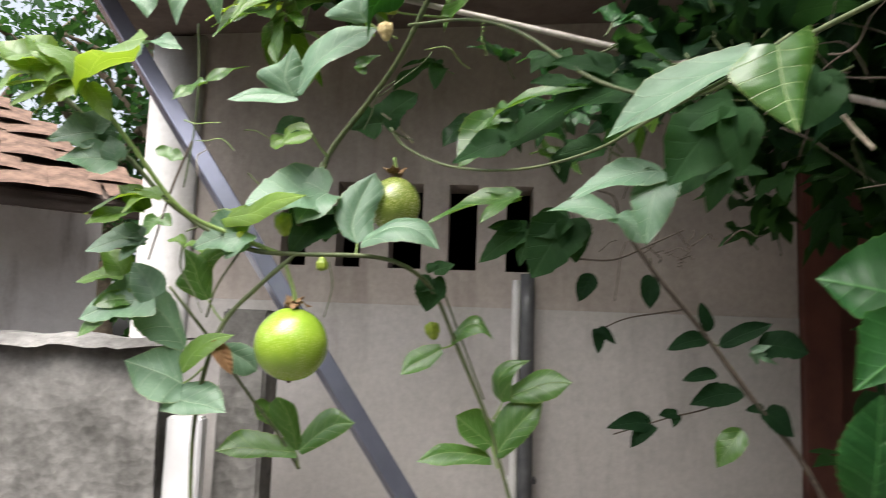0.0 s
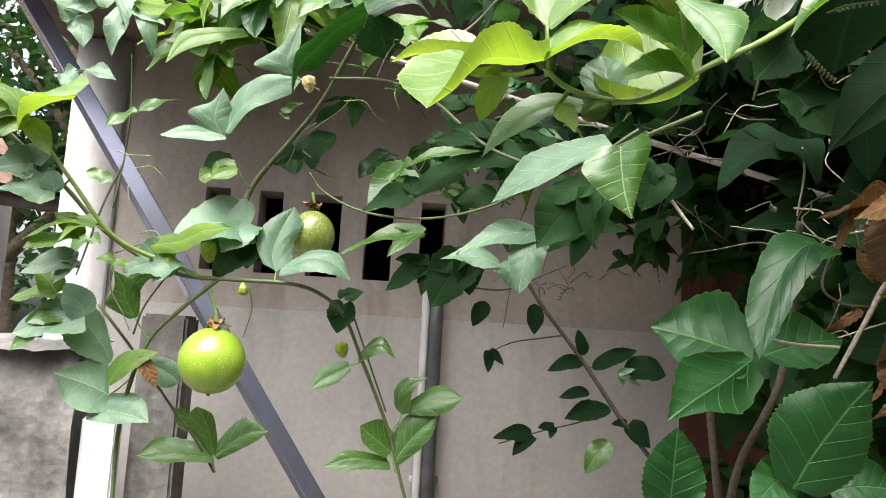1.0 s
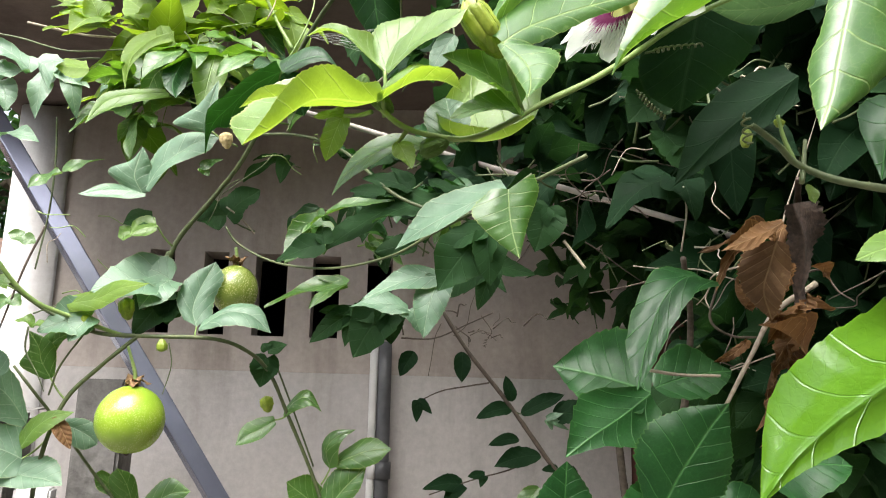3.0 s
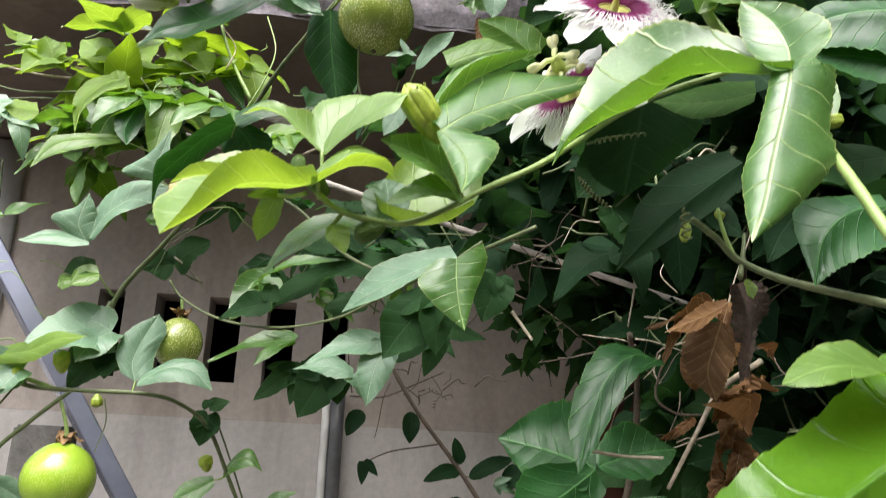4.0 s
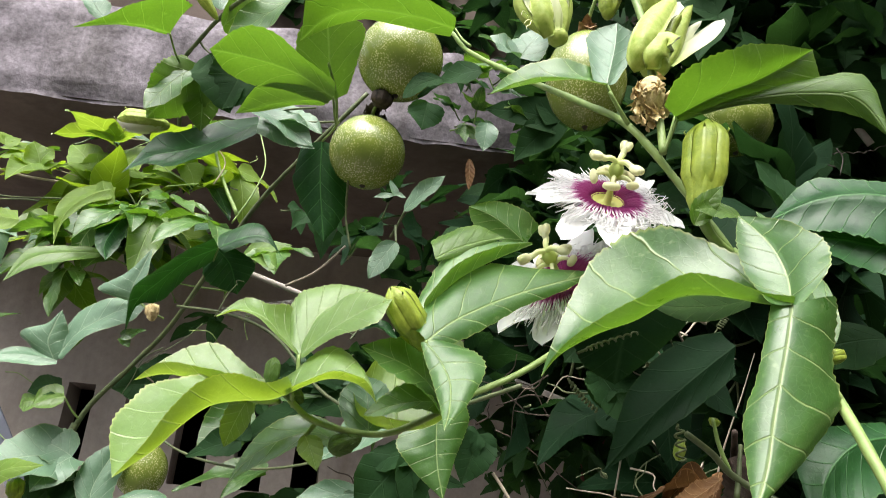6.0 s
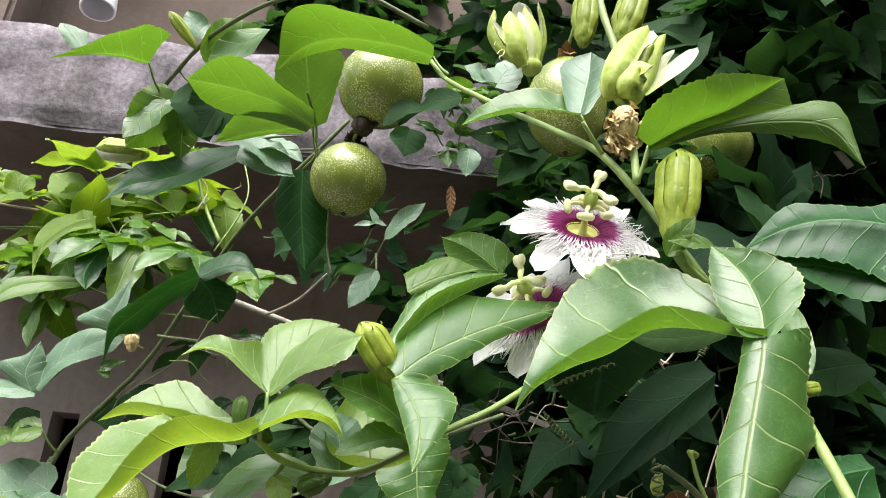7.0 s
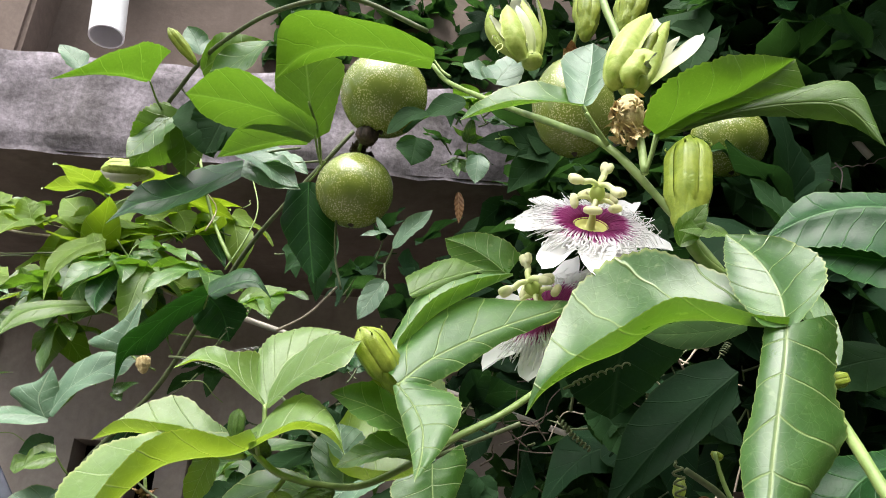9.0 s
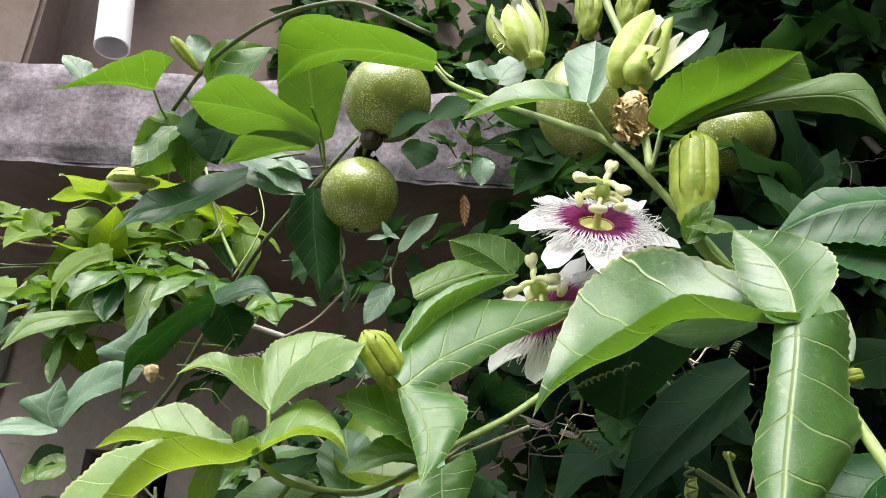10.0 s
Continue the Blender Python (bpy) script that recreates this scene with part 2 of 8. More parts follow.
M = {
    "green": leaf_material("leaf_green", (0.072, 0.175, 0.032), (0.038, 0.115, 0.020), (0.36, 0.47, 0.18), (0.18, 0.38, 0.015), 0.36, 0.28, 0.7, vein_width=0.013, wax=0.2),
    "young": leaf_material("leaf_young", (0.165, 0.268, 0.075), (0.115, 0.215, 0.048), (0.42, 0.52, 0.26), (0.38, 0.56, 0.02), 0.42, 0.36, 0.7, vein_width=0.016),
    "near": leaf_material("leaf_glossy", (0.060, 0.150, 0.009), (0.040, 0.108, 0.007), (0.055, 0.145, 0.014), (0.28, 0.50, 0.015), 0.16, 0.30, 0.45, 5.0, 0.6),
    # Lime green; also a lighter leaf copy with backlight put into its colour.
    "lime": leaf_material("leaf_lime_backlit", (0.115, 0.205, 0.036), (0.075, 0.15, 0.024), (0.26, 0.40, 0.12), (0.15, 0.33, 0.012), 0.40, 0.36, 0.5),
    "spray": leaf_material("leaf_spray", (0.165, 0.265, 0.04), (0.10, 0.185, 0.026), (0.33, 0.44, 0.13), (0.36, 0.54, 0.015), 0.5, 0.42, 0.3),
    # Blue-grey sky sheen is put into this leaf's base colour.
    "pale": leaf_material("leaf_bluish_sheen", (0.135, 0.235, 0.145), (0.085, 0.17, 0.10), (0.34, 0.44, 0.30), (0.18, 0.40, 0.08), 0.45, 0.20, 0.55, vein_width=0.015, wax=0.1),
    # Shaded copy of leaf_green: the shade is put into its colour.
    "dark": leaf_material("leaf_green_shaded", (0.022, 0.060, 0.020), (0.014, 0.040, 0.014), (0.04, 0.085, 0.035), (0.06, 0.16, 0.025), 0.6, 0.30, 0.08),
    # Near-black second copy of the leaf green, deep shade painted in.
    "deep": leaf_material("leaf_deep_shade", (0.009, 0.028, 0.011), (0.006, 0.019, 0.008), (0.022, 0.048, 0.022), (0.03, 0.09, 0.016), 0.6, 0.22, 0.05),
    "hib": leaf_material("leaf_hibiscus", (0.019, 0.082, 0.019), (0.010, 0.046, 0.013), (0.07, 0.20, 0.055), (0.07, 0.30, 0.02), 0.40, 0.12, 0.30, 6.0, 0.4, 0.018, 0.6, 0.05),
    "stem": plain("stem_green", (0.16, 0.25, 0.06), (0.26, 0.36, 0.11), 0.5, 150),
    "vine": plain("stem_dark", (0.06, 0.09, 0.035), (0.13, 0.15, 0.06), 0.6, 150),
    "twig": plain("twig_brown", (0.05, 0.038, 0.028), (0.13, 0.10, 0.075), 0.8, 200, relief=0.5),
    "drytwig": plain("twig_pale", (0.28, 0.23, 0.17), (0.46, 0.40, 0.31), 0.85, 200, relief=0.5),
    "dry": leaf_material("leaf_withered", (0.19, 0.10, 0.042), (0.06, 0.03, 0.016), (0.40, 0.26, 0.13), (0.34, 0.17, 0.05), 0.7, 0.2, 0.2, 6.0, 1.2),
    "tan": leaf_material("leaf_withered_tan", (0.215, 0.125, 0.055), (0.10, 0.055, 0.026), (0.30, 0.20, 0.10), (0.24, 0.13, 0.05), 0.6, 0.25, 0.3, 6.0, 1.0),
    "husk": plain("dried_bloom", (0.36, 0.25, 0.10), (0.72, 0.60, 0.32), 0.8, 260, relief=0.6, depth=0.002),
    "calyx": plain("dried_calyx", (0.14, 0.07, 0.03), (0.40, 0.25, 0.12), 0.8, 200, relief=0.6, depth=0.002),
    "blackcalyx": plain("rotted_calyx", (0.02, 0.015, 0.01), (0.09, 0.06, 0.045), 0.8, 200, relief=0.6, depth=0.002),
    "fruit": fruit_material("rind_green", (0.24, 0.30, 0.05), (0.13, 0.18, 0.03), (0.62, 0.62, 0.30), 0.9),
    "fruit_bright": fruit_material("rind_lime", (0.31, 0.46, 0.04), (0.22, 0.36, 0.03), (0.62, 0.70, 0.25), 0.35),
    "bud": plain("bud_green", (0.16, 0.235, 0.018), (0.31, 0.38, 0.045), 0.42, 170, 0.5, 0.0, 0.6, 0.0012),
    "bud_pale": plain("bud_pale", (0.25, 0.36, 0.04), (0.43, 0.51, 0.12), 0.5, 210, 0.4, 0.0, 0.6, 0.0012),
    "tepal": uv_ramp_material("tepal_cream", [(0.0, (0.45, 0.56, 0.16)), (0.35, (0.62, 0.68, 0.36)), (1.0, (0.86, 0.87, 0.76))]),
    "petal": uv_ramp_material("petal_white", [(0.0, (0.84, 0.86, 0.76)), (0.3, (0.92, 0.92, 0.91)), (1.0, (0.94, 0.94, 0.94))], 0.6, 0.3),
    "corona": uv_ramp_material("corona_filament", [(0.0, (0.24, 0.015, 0.12)), (0.42, (0.30, 0.022, 0.16)), (0.51, (0.62, 0.32, 0.52)), (0.58, (0.92, 0.90, 0.91)), (1.0, (0.94, 0.94, 0.93))], 0.5, 0.35),
    "cup": uv_ramp_material("nectar_cup", [(0.0, (0.60, 0.62, 0.20)), (0.5, (0.72, 0.70, 0.22)), (1.0, (0.74, 0.78, 0.34))], 0.5, 0.2),
    "style": uv_ramp_material("style_cream", [(0.0, (0.72, 0.80, 0.34)), (0.6, (0.84, 0.87, 0.55)), (1.0, (0.88, 0.88, 0.66))], 0.5, 0.35),
    "ovary": uv_ramp_material("ovary_green", [(0.0, (0.55, 0.68, 0.16)), (1.0, (0.68, 0.78, 0.28))], 0.45, 0.3),
    "anther": uv_ramp_material("anther_cream", [(0.0, (0.86, 0.86, 0.55)), (0.5, (0.90, 0.89, 0.70)), (1.0, (0.86, 0.86, 0.55))], 0.6, 0.35),
    "plaster": plaster("wall_plaster", (0.49, 0.46, 0.44), (0.40, 0.375, 0.36), (0.33, 0.30, 0.28), 2.2),
    "band": plaster("wall_band", (0.44, 0.385, 0.345), (0.35, 0.305, 0.275), (0.27, 0.225, 0.195), 2.5),
    # Paler than the wall: light from the side is put into it.
    "column": plaster("column_plaster_lit", (0.66, 0.645, 0.63), (0.54, 0.525, 0.51), (0.44, 0.41, 0.38)),
    "concrete": plaster("rough_concrete", (0.25, 0.24, 0.228), (0.12, 0.115, 0.108), (0.09, 0.085, 0.08), 6.0, 0.95, 1.2, 0.3, 0.7),
    "beam": plaster("mossy_concrete", (0.255, 0.23, 0.255), (0.10, 0.09, 0.096), (0.10, 0.092, 0.085), 16.0, 0.95, 0.8, 0.45, 0.6, 120.0),
    "white_wall": plaster("whitewash", (0.80, 0.77, 0.75), (0.62, 0.58, 0.56), (0.34, 0.30, 0.28)),
    # Brown plaster; on soffit and east wall its darkness holds their shade.
    "shade_wall": plaster("brown_shade_plaster", (0.165, 0.13, 0.112), (0.10, 0.078, 0.066), (0.09, 0.07, 0.06)),
    # Near-black: the room's lack of light is put into the colour.
    "inside": plaster("inside_painted_dark", (0.03, 0.028, 0.026), (0.02, 0.018, 0.017), (0.02, 0.017, 0.015)),
    "steel": plain("painted_tube", (0.20, 0.21, 0.28), (0.25, 0.26, 0.34), 0.26, 25, 1.0, 0.6, 0.05),
    "pvc": plain("pvc_grey", (0.50, 0.49, 0.48), (0.64, 0.63, 0.61), 0.4, 20),
    "pvc_dark": plain("pvc_dark", (0.055, 0.055, 0.06), (0.11, 0.11, 0.115), 0.4, 20),
    "pvc_white": plain("pvc_white", (0.76, 0.76, 0.77), (0.84, 0.84, 0.85), 0.35, 20),
    "timber": plain("painted_timber", (0.07, 0.022, 0.016), (0.13, 0.042, 0.028), 0.6, 12, relief=0.4),
    "tile": plain("clay_tile", (0.065, 0.043, 0.034), (0.24, 0.155, 0.115), 0.9, 14, 0.2, 0.0, 0.6, 0.004),
    "board": plain("white_board", (0.66, 0.65, 0.66), (0.78, 0.77, 0.78), 0.6, 12),
    "rod": plain("weathered_rod", (0.33, 0.29, 0.26), (0.52, 0.47, 0.43), 0.7, 60),
    # Ground tone chosen for the light it throws up under the eaves.
    "soil": plain("yard_bounce_ground", (0.13, 0.12, 0.105), (0.21, 0.195, 0.175), 0.9, 6, 0.2, 0.0, 0.8, 0.01),
    "bark": plain("bark", (0.07, 0.055, 0.04), (0.18, 0.14, 0.10), 0.9, 20, 0.2, 0.0, 0.8, 0.01),
    "web": plain("spider_silk", (0.30, 0.30, 0.29), (0.45, 0.45, 0.44), 0.5, 300),
    "wire": plain("rusty_wire", (0.06, 0.05, 0.045), (0.14, 0.11, 0.09), 0.6, 300),
}


# ---- building blocks ----
def attach(ob, parent):
    """Makes ob a part of parent; the parts of a top-level empty keep their world places."""
    if parent is not None:
        ob.parent = parent
        if parent.type == "EMPTY" and parent.parent is None:
            ob.matrix_parent_inverse = Matrix.Translation(-parent.location)
    return ob


def mesh_object(name, verts, faces, mat, parent=None, label="", uvs=None, smooth=True):
    me = bpy.data.meshes.new(name)
    me.from_pydata([tuple(v) for v in verts], [], faces)
    if uvs is not None:
        lay = me.uv_layers.new(name="UVMap")
        idx = np.zeros(len(me.loops), dtype=np.int32)
        me.loops.foreach_get("vertex_index", idx)
        table = np.asarray(uvs, dtype=np.float32)
        lay.data.foreach_set("uv", table[idx, :2].ravel())
        if table.shape[1] > 2:
            rim = me.attributes.new("rim", "FLOAT", "POINT")
            rim.data.foreach_set("value", table[:, 2].copy())
    if smooth:
        me.polygons.foreach_set("use_smooth", [True] * len(me.polygons))
    me.materials.append(mat)
    ob = new(name, me)
    attach(ob, parent)
    if label:
        ob["label"] = label
    return ob


def part(name, bm, mat, parent=None, label="", smooth=False):
    me = bpy.data.meshes.new(name)
    bm.to_mesh(me)
    bm.free()
    if smooth:
        me.polygons.foreach_set("use_smooth", [True] * len(me.polygons))
    me.materials.append(mat)
    ob = new(name, me)
    attach(ob, parent)
    if label:
        ob["label"] = label
    return ob


def add_box(bm, lo, hi, bevel=0.0):
    c = [(a + b) / 2 for a, b in zip(lo, hi)]
    s = [b - a for a, b in zip(lo, hi)]
    r = bmesh.ops.create_cube(bm, size=1.0, matrix=Matrix.Translation(c) @ Matrix.Diagonal((*s, 1)))
    if bevel:
        es = list({e for v in r["verts"] for e in v.link_edges})
        bmesh.ops.bevel(bm, geom=es, offset=bevel, segments=2, affect="EDGES", clamp_overlap=True)


def box(name, lo, hi, mat, parent=None, label="", bevel=0.004):
    bm = bmesh.new()
    add_box(bm, lo, hi, bevel)
    return part(name, bm, mat, parent, label)


def spline(pts, steps=6):
    """A smooth line through the points (Catmull-Rom)."""
    p = [Vector(a) for a in pts]
    p = [p[0] * 2 - p[1]] + p + [p[-1] * 2 - p[-2]]
    out = []
    for i in range(1, len(p) - 2):
        for k in range(steps):
            t = k / steps
            a, b, c, d = p[i - 1], p[i], p[i + 1], p[i + 2]
            out.append(0.5 * ((2 * b) + (c - a) * t + (2 * a - 5 * b + 4 * c - d) * t * t + (3 * b - a - 3 * c + d) * t ** 3))
    out.append(p[-2])
    return out


def tube_data(line, r0, r1, sides=8, rough=0.0, base=0):
    verts, faces, uvs = [], [], []
    n = len(line)
    nrm = None
    for i, c in enumerate(line):
        d = (line[min(i + 1, n - 1)] - line[max(i - 1, 0)]).normalized()
        if nrm is None:
            nrm = d.orthogonal().normalized()
        nrm = (nrm - d * nrm.dot(d)).normalized()
        bi = d.cross(nrm)
        f = i / max(n - 1, 1)
        r = r0 + (r1 - r0) * f
        if rough:
            r *= 1 + rough * noise.noise(c * 90)
        for k in range(sides):
            a = 2 * math.pi * k / sides
            verts.append(c + (nrm * math.cos(a) + bi * math.sin(a)) * r)
            uvs.append((f, k / sides))
    for i in range(n - 1):
        for k in range(sides):
            k2 = (k + 1) % sides
            faces.append((base + i * sides + k, base + i * sides + k2, base + (i + 1) * sides + k2, base + (i + 1) * sides + k))
    faces.append(tuple(base + k for k in reversed(range(sides))))
    faces.append(tuple(base + (n - 1) * sides + k for k in range(sides)))
    return verts, faces, uvs


def stem(parent, pts, r0, r1=None, mat="stem", name="stem", steps=6, sides=8, rough=0.18, label=""):
    v, f, uv = tube_data(spline(pts, steps), r0, r0 if r1 is None else r1, sides, rough)
    return mesh_object(name, v, f, M[mat], parent, label, uv)


def vec(a):
    return Vector(a)


def lobe(data, hub, tip, width, up, lift, fold, base, teeth, nu, nv, wave, phase, ripple_n=3.0, tail=0.95):
    """One blade of a leaf from hub to tip: arched by lift, edges turned by fold, toothed and waved."""
    verts, faces, uvs = data
    start = len(verts)
    a = tip - hub
    length = a.length
    ax = a / length
    n = up - ax * up.dot(ax)
    n = n.normalized() if n.length > 1e-4 else ax.orthogonal().normalized()
    s = ax.cross(n)
    rise = Vector((0, 0, 1)) - ax * ax.z
    rise = rise.normalized() if rise.length > 0.35 else n
    prof = lambda u: ((u + base) ** 0.62) * (max(1 - u, 0.0) ** tail)
    top = max(prof(i / 60) for i in range(61))
    count = max(6, round(length / 0.0042))
    for i in range(nu + 1):
        u = i / nu
        u2 = u
        half = width / 2 * prof(u) / top
        c = hub + ax * (length * u2) + rise * (lift * length * math.sin(math.pi * u ** 0.85))
        saw = ((u * count) % 1.0)
        for j in range(-nv, nv + 1):
            v = j / nv
            h = half * v
            if abs(j) == nv:
                h *= 1 + teeth * (saw - 0.5)
            av = abs(v)
            z = half * fold * av ** 1.6
            z += wave * half * av * av * math.sin(phase + ripple_n * 2.1 * u + (1.9 if v > 0 else 0.0))
            z += 0.035 * width * math.sin(phase * 2 + 7 * u) * (0.3 + v)
            z += 0.016 * width * av * math.cos(6.283 * (5 * u - 1.25 * av) + phase) * math.sin(math.pi * min(1, u * 1.1))
            w = max(0.45, 1 - 0.25 * abs(fold) * av)
            verts.append(c + s * (h * w) + n * z)
            uvs.append((u, 0.5 + 0.5 * v * prof(u) / top, max(av, 0.0 if u < 0.9 else (u - 0.9) * 10)))
    row = 2 * nv + 1
    for i in range(nu):
        for j in range(2 * nv):
            k = start + i * row + j
            faces.append((k, k + 1, k + row + 1, k + row))


leaf_count = [0]


def leaf(parent, hub, lobes, up=(0, -0.6, 0.8), mat="green", lift=0.08, fold=0.25, stalk=None, fine=1, teeth=0.10, wave=0.25, base=None, name="leaf", label="", ears=0.0, tail=0.95):
    """A leaf with one blade for each (tip, width), and its stalk from the vine to the hub."""
    leaf_count[0] += 1
    rnd = random.Random(leaf_count[0] * 7 + 1)
    data = ([], [], [])
    nu, nv = ((10, 2), (22, 4), (44, 6))[fine]
    hub, up = Vector(hub), Vector(up).normalized()
    many = len(lobes) > 1
    if ears:
        tip, width = Vector(lobes[0][0]), lobes[0][1]
        d = tip - hub
        sd = d.cross(up).normalized() * d.length
        lobes = list(lobes) + [(hub + (d * 0.50 + sd * (q * 0.42 * rnd.uniform(0.8, 1.2))) * ears, width * 0.62) for q in (-1, 1)]
        many = True
    for k, (tip, width, *own) in enumerate(lobes):
        lf = own[0] if own else lift
        fd = own[1] if len(own) > 1 else fold
        b = base if base is not None else (0.16 if many else 0.01)
        lobe(data, hub + up * (0.0004 * k), Vector(tip), width, up, lf * (1 + 0.1 * rnd.uniform(-1, 1)), fd, b,
             teeth if fine else 0.0, nu, nv, wave, rnd.uniform(0, 6.28), tail=tail)
    verts, faces, uvs = data
    ob = mesh_object(name, verts, faces, M[mat], parent, label, uvs)
    if stalk is not None:
        st = Vector(stalk)
        midp = (st + hub) / 2 + Vector((0, 0, -0.06)) * (st - hub).length
        v, f, uv = tube_data(spline([st, midp, hub], 5), 0.0013, 0.0009, 6)
        mesh_object("stalk", v, f, M["stem" if mat in ("young", "green", "bud") else "vine"], ob, "", uv)
    return ob


def run(values, n):
    """A smooth run of n + 1 numbers through the given ones."""
    return [p.x for p in spline([(q, 0, 0) for q in values], n)]


def blade(data, rib, one, two, teeth, wave, phase, per=9, nv=7, veins=5.0):
    """One lobe along a curved midrib; each half goes off in its own direction (at the base, at the tip) by its widths,
    bowed, puckered between the side veins, toothed and waved at the margin."""
    verts, faces, uvs = data
    start = len(verts)
    line = spline(rib, per)
    nu = len(line) - 1
    length = sum((b - a).length for a, b in zip(line, line[1:]))
    sides = []
    for d0, d1, widths in (one, two):
        sides.append((Vector(d0), Vector(d1), [max(0.0, w) for w in run(widths, per)]))
    widest = max(max(s[2]) for s in sides)
    count = max(8, round(length / 0.0034))
    for i, c in enumerate(line):
        u = i / nu
        t = (line[min(i + 1, nu)] - line[max(i - 1, 0)]).normalized()
        row = []
        for k, (d0, d1, widths) in enumerate(sides):
            d = d0.lerp(d1, u).normalized()
            w = widths[i]
            n = t.cross(d)
            n = n.normalized() if n.length > 1e-5 else d.orthogonal().normalized()
            if k:
                n = -n
            for j in range(1, nv + 1):
                v = j / nv
                reach = w * v
                if j == nv:
                    reach *= 1 + teeth * (((u * count) % 1.0) - 0.5)
                s = v * w / widest
                a = u * veins - 2.4 * (0.5 * s) ** 0.8
                saw = abs(a - math.floor(a) - 0.5)
                h = w * 0.10 * math.sin(math.pi * v)
                h -= 0.030 * widest * (s ** 0.5) * (1 - 0.8 * v) * max(0.0, 1 - saw / 0.16)
                h += wave * w * v * v * 0.16 * math.sin(phase + 8 * u + 2.3 * k)
                h += 0.012 * w * v * math.sin(phase * 1.7 + 23 * u + k)
                row.append((c + d * reach + n * h, (u, 0.5 + (0.5 if k else -0.5) * s, max(v, 0.0 if u < 0.9 else (u - 0.9) * 10))))
        half = row[:nv][::-1] + [(c - Vector((0, 0, 0.0002)), (u, 0.5, 0.0))] + row[nv:]
        for p, q in half:
            verts.append(p)
            uvs.append(q)
    wide = 2 * nv + 1
    for i in range(nu):
        for j in range(2 * nv):
            k = start + i * wide + j
            faces.append((k, k + 1, k + wide + 1, k + wide))


def blade_leaf(parent, lobes, mat, stalk=None, teeth=0.07, wave=0.3, label="", name="leaf"):
    """A large leaf of one or more curved lobes round a hub, with its stalk."""
    leaf_count[0] += 1
    rnd = random.Random(leaf_count[0] * 13 + 5)
    data = ([], [], [])
    for rib, one, two in lobes:
        blade(data, rib, one, two, teeth, wave, rnd.uniform(0, 6.28), 9 if len(rib) > 5 else 12)
    ob = mesh_object(name, data[0], data[1], M[mat], parent, label, data[2])
    if stalk is not None:
        hub, st = Vector(lobes[0][0][0]), Vector(stalk)
        v, f, uv = tube_data(spline([st, (st + hub) / 2 - Vector((0, 0, 0.06)) * (st - hub).length, hub], 5), 0.0013, 0.0010, 7)
        mesh_object("stalk", v, f, M["stem"], ob, "", uv)
    return ob


def revolve(profile, sides=24):
    """Verts, faces, uvs of a closed turned shape about z: profile of (radius, height) from bottom to top."""
    verts, faces, uvs = [], [], []
    for i, (r, z) in enumerate(profile):
        for k in range(sides):
            a = 2 * math.pi * k / sides
            verts.append(Vector((r * math.cos(a), r * math.sin(a), z)))
            uvs.append((i / (len(profile) - 1), k / sides))
    n = len(profile)
    for i in range(n - 1):
        for k in range(sides):
            k2 = (k + 1) % sides
            faces.append((i * sides + k, i * sides + k2, (i + 1) * sides + k2, (i + 1) * sides + k))
    faces.append(tuple(reversed(range(sides))))
    faces.append(tuple((n - 1) * sides + k for k in range(sides)))
    return verts, faces, uvs


def bean(center, axis, length, r):
    """Verts and faces of a plump oblong body."""
    prof = [(r * math.sin(math.pi * (i + 0.25) / 10.5) ** 0.6, -length / 2 * math.cos(math.pi * i / 10)) for i in range(11)]
    v, f, uv = revolve(prof, 10)
    m = axis_matrix(center, axis)
    return [m @ p for p in v], f


def axis_matrix(center, axis, spin=0.0):
    return Matrix.Translation(center) @ Vector(axis).normalized().to_track_quat("Z", "Y").to_matrix().to_4x4() @ Matrix.Rotation(spin, 4, "Z")


def place(verts, m):
    return [m @ v for v in verts]


def fruit(parent, center, r, mat="fruit", tall=1.05, axis=(0, 0, 1), calyx="calyx", hang=None, label=""):
    """A passion fruit: round rind, slightly ribbed, with its dried calyx and stalk at the top and a small blossom scar below."""
    prof = []
    for i in range(25):
        a = math.pi * (i + 0.15) / 24.3
        prof.append((r * math.sin(a) * (1 + 0.015 * math.cos(a)), -r * tall * math.cos(a)))
    v, f, uv = revolve(prof, 32)
    for p in v:
        p *= 1 + 0.012 * noise.noise(p * 40 + Vector(center))
    ob = mesh_object("fruit", v, f, M[mat], parent, label, uv)
    ob.matrix_basis = axis_matrix(center, axis)
    top = r * tall
    data = ([], [], [])
    rnd = random.Random(int(center[0] * 9999))
    for k in range(10):
        a = k * 2 * math.pi / 10 + rnd.uniform(-0.2, 0.2)
        d = Vector((math.cos(a), math.sin(a), 0))
        lobe(data, Vector((0, 0, top * 1.10)), d * (r * rnd.uniform(0.15, 0.55)) + Vector((0, 0, top * rnd.uniform(0.92, 1.4))), r * 0.34,
             Vector((0, 0, 1)), 0.1, -0.3, 0.2, 0.0, 6, 2, 0.8, rnd.uniform(0, 6))
    mesh_object("calyx", data[0], data[1], M[calyx], ob, "dried brown calyx", data[2])
    v, f, uv = tube_data([Vector((0, 0, -top * 1.06)), Vector((0.0005, 0, -top * 0.99))], 0.0012, 0.0035, 7)
    mesh_object("blossom_scar", v, f, M["blackcalyx"], ob, "", uv)
    if hang is not None:
        inv = ob.matrix_basis.inverted()
        p = inv @ Vector(hang)
        v, f, uv = tube_data(spline([Vector((0, 0, top * 0.98)), Vector((0, 0, top + 0.3 * (p.length - top))), p], 5), 0.0026, 0.0018, 8, 0.2)
        mesh_object("stalk", v, f, M["stem"], ob, "", uv)
    return ob


